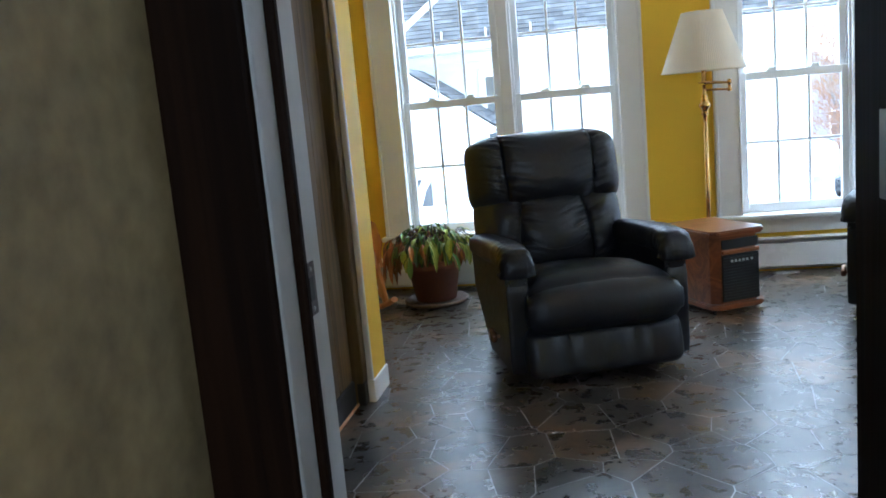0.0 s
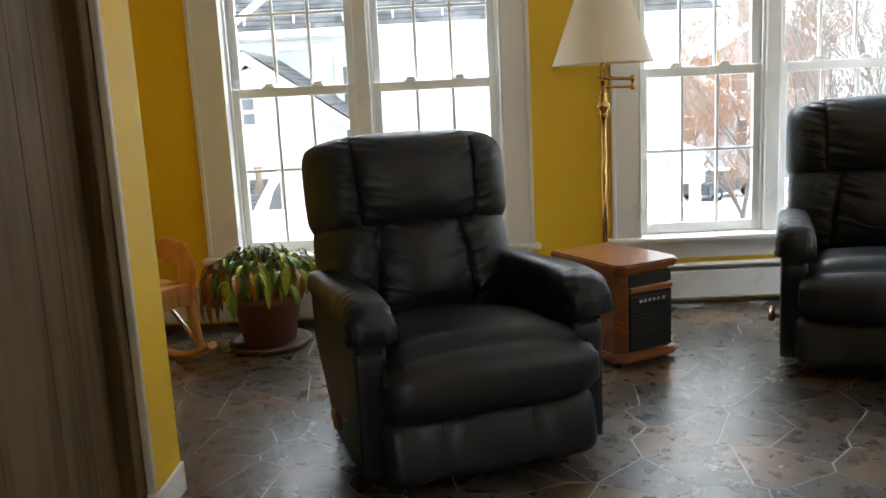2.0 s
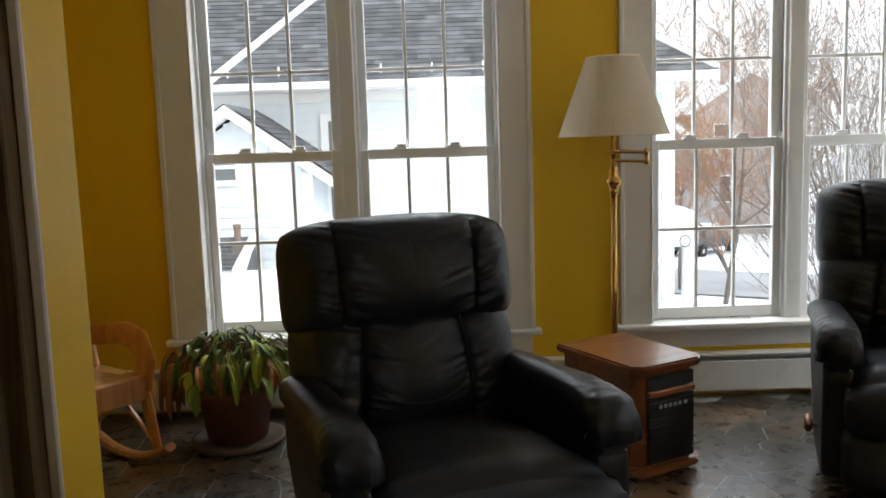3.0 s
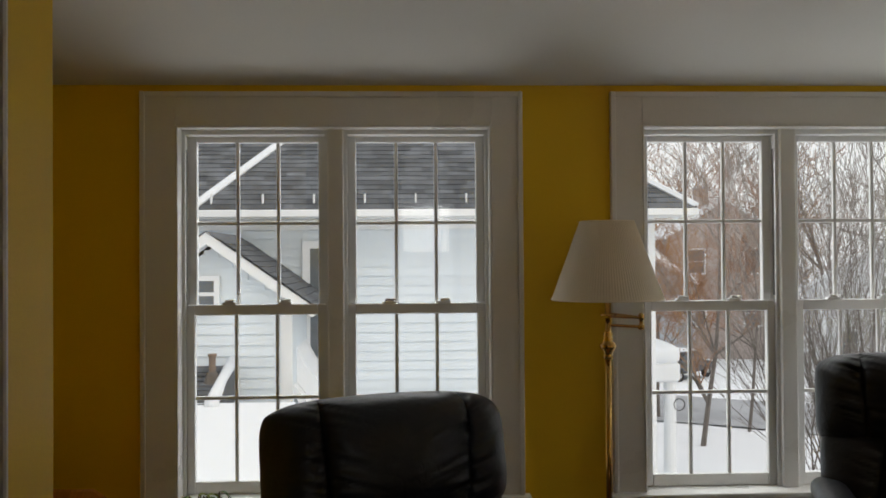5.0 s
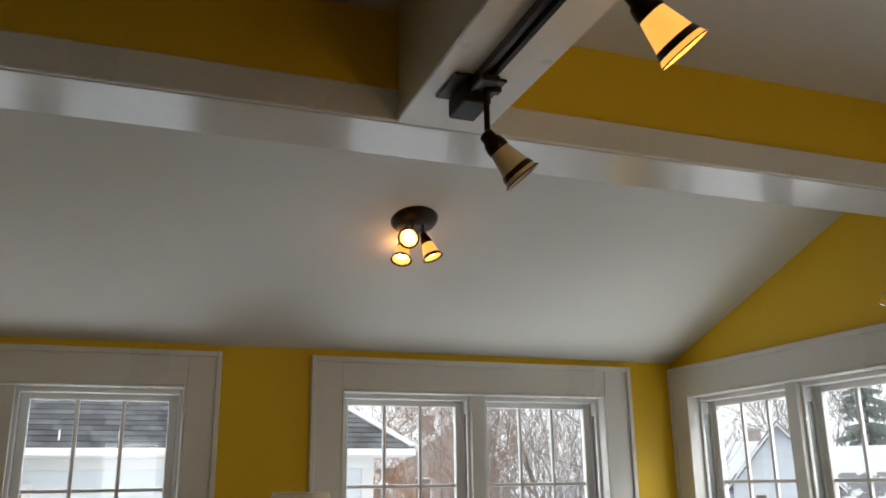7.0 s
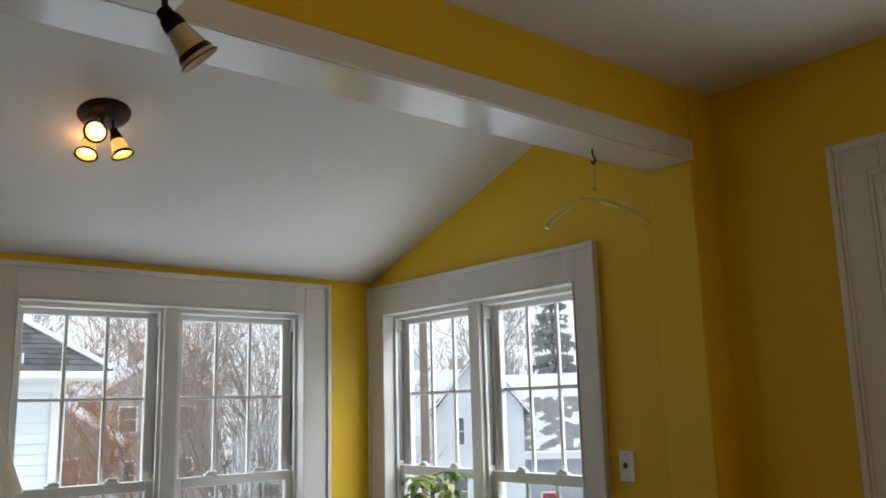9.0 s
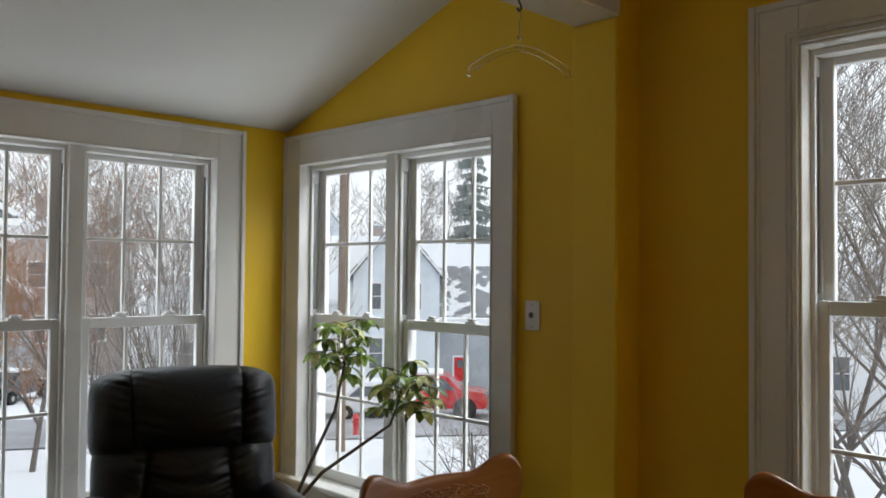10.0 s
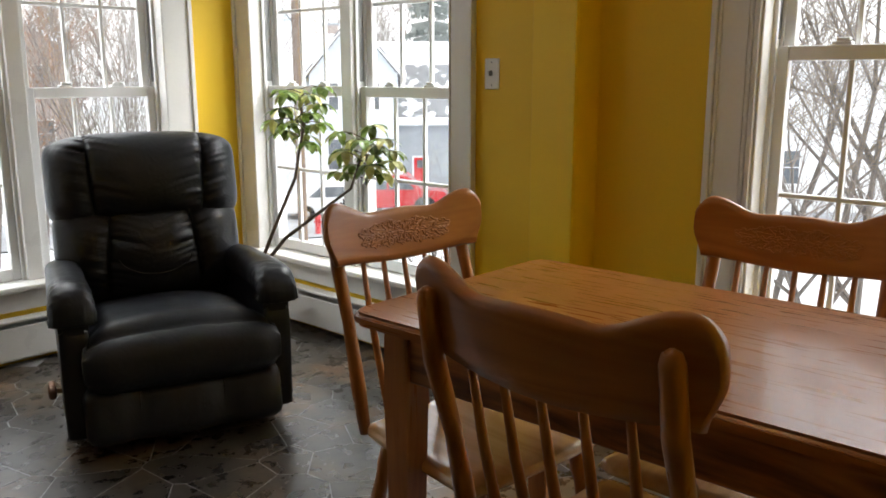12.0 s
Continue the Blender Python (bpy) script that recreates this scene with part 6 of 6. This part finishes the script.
def simple_house(label, m, w, d, h, ridge, wall_mat, roof_mat, windows, chimney=False, steps=0.0):
    """A gabled house; local origin at the foot of its front, gable facing -y."""
    t = thing("house", label, "house", m)
    wl = part("wall", boxes((-w / 2, 0, -2.5, w / 2, d, h)), wall_mat, t)
    part("gable", prism([(-w / 2, h), (w / 2, h), (0, ridge)], -d, 0.0, m=XZ), wall_mat, wl)
    if steps:
        clapboards(wl, wall_mat, (-w / 2, -0.005), (1, 0), w, 0, ridge - 0.05, steps, gable=(h, w / 2, ridge))
    for sx in (-1, 1):
        poly = [(sx * (w / 2 + 0.35), h - 0.30), (0, ridge + 0.04), (0, ridge + 0.24), (sx * (w / 2 + 0.35), h - 0.10)]
        rf = part("roof", prism(poly, -d - 0.3, 0.35, m=XZ), roof_mat, t)
        poly = [(sx * (w / 2 + 0.38), h - 0.36), (0, ridge), (0, ridge + 0.13), (sx * (w / 2 + 0.38), h - 0.23)]
        part("rake_trim", prism(poly, 0.35, 0.42, m=XZ), M_EXTWHITE, rf)
    for x, z, ww, hh in windows:
        ext_window(t, (x, -0.03, z), (1, 0), ww, hh, 0.11)
    if chimney:
        part("chimney", boxes((-1.2, d * 0.3, h - 0.5, -0.35, d * 0.3 + 0.9, ridge + 1.0), bevel=0.02), M_BRICK, t)
        part("chimney_cap", boxes((-1.27, d * 0.3 - 0.07, ridge + 1.0, -0.28, d * 0.3 + 0.97, ridge + 1.12)), M_GREYWALL, t)
    return t


def far(theta, d, drop=0.0):
    x, y = 0.7 + d * math.sin(radians(theta)), 2.25 + d * math.cos(radians(theta))
    return x, y, ground_z(x, y) - drop


def facing(theta, d, turn=0.0, drop=0.0):
    return Matrix.Translation(far(theta, d, drop)) @ pose(0, 0, 0, 0, 0, -theta + turn)


simple_house("red brick house with chimney and snowy roof", facing(20.6, 58, 14), 7.0, 9, 8.2, 10.4, M_BRICK, M_SNOW, [(-1.8, 3.0, 1.0, 1.6), (1.8, 3.0, 1.0, 1.6), (-1.8, 6.4, 1.0, 1.5), (1.8, 6.4, 1.0, 1.5)], True)
simple_house("grey-shingled house behind bare trees", facing(13.5, 52, -8), 9, 9, 5.0, 8.0, M_GREYWALL, M_SNOW, [(-2, 3.4, 0.9, 1.4), (2, 3.4, 0.9, 1.4)])
simple_house("white house with snowy roof behind the shrubs", facing(30.5, 50, -20), 10, 8, 4.6, 7.2, M_EXTWHITE, M_SNOW, [(-2.5, 1.6, 0.9, 1.4), (0, 3.8, 0.9, 1.4), (2.5, 1.6, 0.9, 1.4)])
simple_house("narrow pale blue gabled house across the street", facing(41.6, 40, 0), 4.1, 8, 5.9, 8.4, M_SIDING, M_PATCHY, [(-0.95, 4.9, 0.42, 1.2), (0.95, 4.9, 0.42, 1.2), (-0.95, 2.2, 0.6, 1.4)], False, 0.2)
simple_house("pale blue gabled house behind snowy roofs", facing(36.3, 54, 4), 4.4, 9, 8.4, 11.3, M_SIDING, M_SNOW, [(0.6, 7.6, 0.7, 1.2)])
simple_house("low house with snow-covered roof by the pole", facing(40.4, 46, 86), 8, 4.2, 5.0, 8.0, M_EXTWHITE, M_SNOW, [(-2, 3.0, 0.9, 1.4)])
simple_house("grey house with a broad dark chimney", facing(42.2, 56, 88), 8, 5, 6.5, 8.6, M_GREYWALL, M_SNOW, [(0, 3.4, 0.9, 1.4)], True)
simple_house("house with dark roof half under snow", facing(48.6, 44, 88), 6, 4.4, 4.2, 6.3, M_GREYWALL, M_PATCHY, [(-1, 2.4, 0.8, 1.2)])
simple_house("low white house with broad snowy roof", facing(48.4, 49, 86), 9, 11, 4.6, 7.9, M_EXTWHITE, M_SNOW, [(-2, 2.0, 0.9, 1.4)])
simple_house("low white house beyond the bare trees", facing(74, 40, 20), 12, 9, 4.2, 7.0, M_EXTWHITE, M_SNOW, [(-3, 2.0, 1.0, 1.4), (3, 2.0, 1.0, 1.4)])

garage = thing("garage", "long grey garage with a red door under snow", "garage", facing(46.0, 40.5, 0))
part("wall", boxes((-5, 0, -1, 6, 6, 3.6)), M_GREYWALL, garage)
part("roof", boxes((-5.3, -0.5, 3.6, 6.3, 6.5, 3.95), bevel=0.05), M_SNOW, garage, "snow-covered flat roof")
rd = part("door", boxes((-0.30, -0.06, 0.9, 0.35, 0.0, 2.05), bevel=0.02), M_TRUCK, garage, "red panelled door")
part("door_frame", boxes((-0.38, -0.08, 0.9, -0.30, 0.0, 2.13), (0.35, -0.08, 0.9, 0.43, 0.0, 2.13), (-0.30, -0.08, 2.05, 0.35, 0.0, 2.13)), M_EXTWHITE, rd)
part("door_window", boxes((-0.15, -0.075, 1.55, 0.2, -0.061, 1.92)), M_DARKGLASS, rd)


def wheel(parent, x, y, r=0.37):
    w = part("wheel", lathe([(r * 0.7, -0.11), (r * 0.97, -0.11), (r, -0.07), (r, 0.07), (r * 0.97, 0.11), (r * 0.7, 0.11)], 24, pose(x, y, r, 90)), M_TYRE, parent)
    part("rim", lathe([(r * 0.25, -0.115), (r * 0.66, -0.10), (r * 0.66, 0.10), (r * 0.25, 0.115)], 20, pose(x, y, r, 90)), M_CHROME, w)


def pickup(m):
    t = thing("pickup_truck", "bright red pickup truck with snow on its roof", "truck", m)
    side = [(-2.7, 0.45), (2.55, 0.45), (2.68, 0.62), (2.66, 0.98), (2.45, 1.10), (1.62, 1.16), (1.02, 1.72), (-0.62, 1.75), (-0.90, 1.12), (-2.7, 1.10)]
    bm = prism(side, -0.92, 0.92, m=XZ)
    bmesh.ops.bevel(bm, geom=bm.edges[:], offset=0.05, segments=2, affect="EDGES")
    part("body", bm, M_TRUCK, t)
    for sy in (-1, 1):
        part("side_window", prism([(1.36, 1.18), (0.95, 1.62), (0.32, 1.64), (0.32, 1.18)], sy * 0.925 - 0.01, sy * 0.925 + 0.01, m=XZ), M_DARKGLASS, t)
        part("side_window", prism([(0.24, 1.18), (0.24, 1.64), (-0.54, 1.65), (-0.74, 1.18)], sy * 0.925 - 0.01, sy * 0.925 + 0.01, m=XZ), M_DARKGLASS, t)
        for x in (-1.75, 1.75):
            part("wheel_arch", lathe([(0.46, -0.04), (0.46, 0.04)], 24, pose(x, sy * 0.90, 0.45, 90)), M_BLACK, t)
            wheel(t, x, sy * 0.86)
    part("headlight", boxes((2.58, -0.85, 0.78, 2.70, -0.55, 0.98), bevel=0.02), M_CHROME, t)
    part("headlight", boxes((2.58, 0.55, 0.78, 2.70, 0.85, 0.98), bevel=0.02), M_CHROME, t)
    part("bumper", boxes((2.58, -0.9, 0.42, 2.78, 0.9, 0.62), bevel=0.03), M_CHROME, t)
    part("roof_snow", moved(rounded((0.66, 0.80, 0.07), 0.06, 6), pose(0.20, 0, 1.80)), M_SNOW, t, "snow on the roof", smooth=True)
    part("bed_snow", moved(rounded((0.85, 0.85, 0.09), 0.07, 6), pose(-1.85, 0, 1.14)), M_SNOW, t, smooth=True)


pickup(facing(43.4, 34.0, -3))


def sedan(label, mat, m):
    t = thing("car", label, "car", m)
    side = [(-2.2, 0.35), (2.2, 0.35), (2.25, 0.70), (1.2, 0.88), (0.55, 1.40), (-0.85, 1.42), (-1.5, 0.95), (-2.25, 0.90)]
    bm = prism(side, -0.85, 0.85, m=XZ)
    bmesh.ops.bevel(bm, geom=bm.edges[:], offset=0.05, segments=2, affect="EDGES")
    part("body", bm, mat, t)
    for sy in (-1, 1):
        part("side_window", prism([(1.0, 0.92), (0.5, 1.33), (-0.78, 1.35), (-1.25, 0.96)], sy * 0.855 - 0.01, sy * 0.855 + 0.01, m=XZ), M_DARKGLASS, t)
        for x in (-1.35, 1.35):
            wheel(t, x, sy * 0.80, 0.32)
    part("roof_snow", moved(rounded((0.62, 0.72, 0.06), 0.05, 6), pose(-0.15, 0, 1.45)), M_SNOW, t, smooth=True)


sedan("dark car parked by the snowy street", M_DARKCAR, facing(17.6, 44, 60))
sedan("pale car half buried in snow", M_EXTWHITE, facing(40.3, 34, 10))

pole = thing("utility_pole", "weathered wooden utility pole", "pole", Matrix.Translation(far(38.0, 26)))
part("shaft", lathe([(0.15, -0.3), (0.11, 11)], 12), M_POLE, pole)
part("crossarm", boxes((-1.1, -0.06, 9.6, 1.1, 0.06, 9.74)), M_POLE, pole)
hyd = thing("fire_hydrant", "red fire hydrant standing in the snow", "hydrant", Matrix.Translation(far(39.0, 29)))
part("barrel", lathe([(0.14, 0.0), (0.14, 0.06), (0.10, 0.08), (0.10, 0.55), (0.13, 0.57), (0.13, 0.62), (0.09, 0.70), (0.03, 0.76)], 16), M_TRUCK, hyd, smooth=True)
part("outlet", lathe([(0.05, -0.17), (0.05, 0.17)], 10, pose(0, 0, 0.45, 90)), M_TRUCK, hyd)


# ---- bare trees ----
def bare_tree(name, label, base, height, spread, stems, seed, bark, twig_mat, levels=3, vase=0.4, thick=0.06, kids=6, rmin=0.0):
    """Trunk and limbs in one mesh, fine twigs in another, grown by repeated forking."""
    rng = random.Random(seed)
    t = thing(name, label, "tree" if "tree" in name else "shrub", Matrix.Translation(base))
    wood_v, wood_f, twig_v, twig_f = [], [], [], []

    def limb(p, d, length, r, level):
        n = 4 if level < levels else 3
        verts, faces = (wood_v, wood_f) if level <= 1 else (twig_v, twig_f)
        seg = 5 if level <= 1 else 3
        rings, pts = [], []
        for i in range(n + 1):
            f = i / n
            side = d.cross(Vector((0.3, 0.2, 1))).normalized()
            up = side.cross(d)
            rr = max(rmin, r * (1 - 0.65 * f))
            start = len(verts)
            for k in range(seg):
                a = 2 * math.pi * k / seg
                verts.append(tuple(p + rr * (math.cos(a) * side + math.sin(a) * up)))
            rings.append(start)
            pts.append((p.copy(), d.copy(), rr))
            d = (d + Vector((rng.gauss(0, 0.10), rng.gauss(0, 0.10), rng.gauss(0.05, 0.06)))).normalized()
            p = p + d * (length / n)
        for a, b in zip(rings, rings[1:]):
            for k in range(seg):
                faces.append((a + k, a + (k + 1) % seg, b + (k + 1) % seg, b + k))
        if level < levels:
            for _ in range(kids if level else kids + 2):
                q, qd, qr = pts[rng.randrange(1, n + 1)]
                side = Vector((rng.gauss(0, 1), rng.gauss(0, 1), rng.gauss(0.25, 0.5))).normalized()
                limb(q, (qd * 0.75 + side * spread).normalized(), length * rng.uniform(0.42, 0.68), qr * 0.62, level + 1)

    for s in range(stems):
        a = 2 * math.pi * s / stems + rng.uniform(-0.4, 0.4)
        lean = vase * rng.uniform(0.3, 1.0) if stems > 1 else 0.05
        limb(Vector((0.12 * math.cos(a) * (stems > 1), 0.12 * math.sin(a) * (stems > 1), -0.2)), Vector((lean * math.cos(a), lean * math.sin(a), 1)).normalized(), height * rng.uniform(0.55, 0.75), thick * rng.uniform(0.8, 1.2), 0)
    for nm, v, f, mat in (("trunk", wood_v, wood_f, bark), ("twigs", twig_v, twig_f, twig_mat)):
        me = bpy.data.meshes.new(nm)
        me.from_pydata(v, [], f)
        me.materials.append(mat)
        ob = new(nm, me)
        ob.parent = t
        if nm == "twigs":
            tagged(ob, "fine bare twigs", kind="stuff")
    return t


bare_tree("bare_shrub", "tall vase-shaped bare shrub in the snow", far(28.6, 15), 7.2, 0.28, 17, 21, M_TRUNK, M_BARK, 3, 0.42, 0.024, 4, 0.0035)
bare_tree("bare_shrub", "dense bare shrub beside the driveway", far(25.8, 19), 5.5, 0.4, 12, 22, M_TRUNK, M_BARK, 3, 0.45, 0.024, 4, 0.004)
bare_tree("bare_tree", "small bare tree with rust-coloured twigs", far(18.9, 25), 7.6, 0.75, 1, 23, M_TRUNK, M_RUST, 4, 0.3, 0.075, 6, 0.005)
bare_tree("bare_tree", "rust-twigged bare tree near the brick house", far(21.8, 28), 7.8, 0.8, 1, 24, M_TRUNK, M_RUST, 4, 0.3, 0.07, 6, 0.005)
bare_tree("bare_tree", "rust-twigged bare tree by the street", far(16.2, 30), 7.6, 0.8, 1, 29, M_TRUNK, M_RUST, 4, 0.3, 0.07, 6, 0.005)
for k, (th, dd, hh) in enumerate(((13.5, 60, 15), (18.0, 70, 17), (23.5, 64, 15), (27.0, 72, 18), (32.0, 60, 16), (37.5, 75, 15), (41.5, 66, 14), (45.0, 80, 16))):
    bare_tree("bare_tree", "tall bare tree on the skyline", far(th, dd), hh, 0.7, 1, 40 + k, M_TRUNK, M_BARK, 4, 0.3, 0.22, 5, 0.014)
bare_tree("bare_tree", "spreading bare tree close to the dining room window", far(74.0, 14.0), 9.5, 0.6, 4, 31, M_TRUNK, M_BARK, 4, 0.45, 0.075, 5, 0.005)
bare_tree("bare_tree", "bare tree behind the garden", far(69.5, 19), 10.5, 0.65, 2, 33, M_TRUNK, M_BARK, 4, 0.4, 0.09, 5, 0.006)
bare_tree("bare_tree", "bare garden tree with tangled branches", far(78.5, 18), 9.5, 0.65, 3, 34, M_TRUNK, M_BARK, 4, 0.5, 0.08, 5, 0.006)
bare_tree("bare_tree", "low bare tree reaching across the yard", far(48.8, 15), 4.6, 0.85, 2, 35, M_TRUNK, M_BARK, 3, 0.5, 0.05, 6)


def spruce(label, base, height, width, seed):
    rng = random.Random(seed)
    t = thing("spruce_tree", label, "tree", Matrix.Translation(base))
    part("trunk", lathe([(0.22, -0.3), (0.05, height * 0.97)], 10), M_TRUNK, t)
    v, f = [], []
    for j in range(int(height * 3.4)):
        z = 1.2 + j / 3.4 + rng.uniform(-0.2, 0.2)
        r = width * (1 - z / (height + 0.4)) * rng.uniform(0.75, 1.1)
        for k in range(7):
            a = rng.uniform(0, 2 * math.pi)
            d = Vector((math.cos(a), math.sin(a), rng.uniform(-0.38, -0.12)))
            s = Vector((-math.sin(a), math.cos(a), 0))
            n = 9
            for i in range(n):
                p = Vector((0, 0, z)) + d * r * (i + 0.4) / n
                w = r * 0.085 * (1.2 - i / n) * rng.uniform(0.6, 1.4)
                b = len(v)
                drop = Vector((0, 0, -0.22 * rng.uniform(0.3, 2.2)))
                v += [tuple(p - s * w + drop), tuple(p + d * r * 0.17), tuple(p + s * w + drop), tuple(p + Vector((0, 0, 0.05)))]
                f += [(b, b + 1, b + 3), (b + 1, b + 2, b + 3)]
    me = bpy.data.meshes.new("needles")
    me.from_pydata(v, [], f)
    me.materials.append(M_SPRUCE)
    ob = new("needles", me)
    ob.parent = t
    tagged(ob, "drooping needles paled by painted-in haze", kind="stuff")


spruce("tall dark spruce behind the snowy roofs", far(46.7, 52), 17, 3.6, 61)
# ---- flagstones: irregular straight-edged stones ----
def clip_half(poly, p, nrm):
    """Keep the side of the line through p that nrm points away from."""
    out = []
    for i, a in enumerate(poly):
        b = poly[(i + 1) % len(poly)]
        da, db = (a - p).dot(nrm), (b - p).dot(nrm)
        if da <= 0:
            out.append(a)
        if (da < 0 < db) or (db < 0 < da):
            out.append(a + (b - a) * (da / (da - db)))
    return out


def flagstones():
    rng = random.Random(11)
    x0, x1, y0, y1 = WEST, DINE_E, -1.0, NORTH
    seeds = []
    for _ in range(9000):
        p = Vector((rng.uniform(x0 - 0.3, x1 + 0.3), rng.uniform(y0 - 0.3, y1 + 0.3)))
        need = 0.11 + 0.20 * rng.random() ** 1.2
        if all((p - q).length > need for q in seeds):
            seeds.append(p)
    weight = [rng.uniform(-0.012, 0.012) for _ in seeds]
    stones = []
    for i, p in enumerate(seeds):
        indoors = p.y > 3.86 or (p.y > 1.62 and p.x > -0.40) or 0.05 < p.x < 1.45
        if not (indoors and x0 < p.x < x1 and y0 < p.y < y1):
            continue
        poly = [Vector(c) for c in ((x0, y0), (x1, y0), (x1, y1), (x0, y1))]
        for j, q in enumerate(seeds):
            d = q - p
            if q is not p and d.length < 1.1:
                poly = clip_half(poly, p + d * (0.5 + (weight[i] - weight[j]) / (2 * d.length_squared + 1e-6)) - d.normalized() * 0.0016, d.normalized())
        if len(poly) > 2:
            stones.append((p, poly))
    stones.sort(key=lambda s: (s[0] - Vector((0.9, 4.0))).length)
    far = bmesh.new()
    for k, (p, poly) in enumerate(stones):
        bm = bmesh.new() if k < 300 else far
        local = [(v.x - p.x, v.y - p.y) if k < 300 else (v.x, v.y) for v in poly]
        inner = [((x - (0 if k < 300 else p.x)) * 0.996 + (0 if k < 300 else p.x), (y - (0 if k < 300 else p.y)) * 0.996 + (0 if k < 300 else p.y)) for x, y in local]
        lo = [bm.verts.new((x, y, -0.0014)) for x, y in local]
        hi = [bm.verts.new((x, y, 0.0)) for x, y in inner]
        bm.faces.new(hi)
        n = len(lo)
        for i in range(n):
            bm.faces.new((lo[i], lo[(i + 1) % n], hi[(i + 1) % n], hi[i]))
        if k < 300:
            ob = part("stone", bm, M_STONE, floor)
            ob.location = (p.x, p.y, 0)
    tagged(part("stones_outer", far, M_STONE, floor), "flagstones further off", kind="stuff")


flagstones()
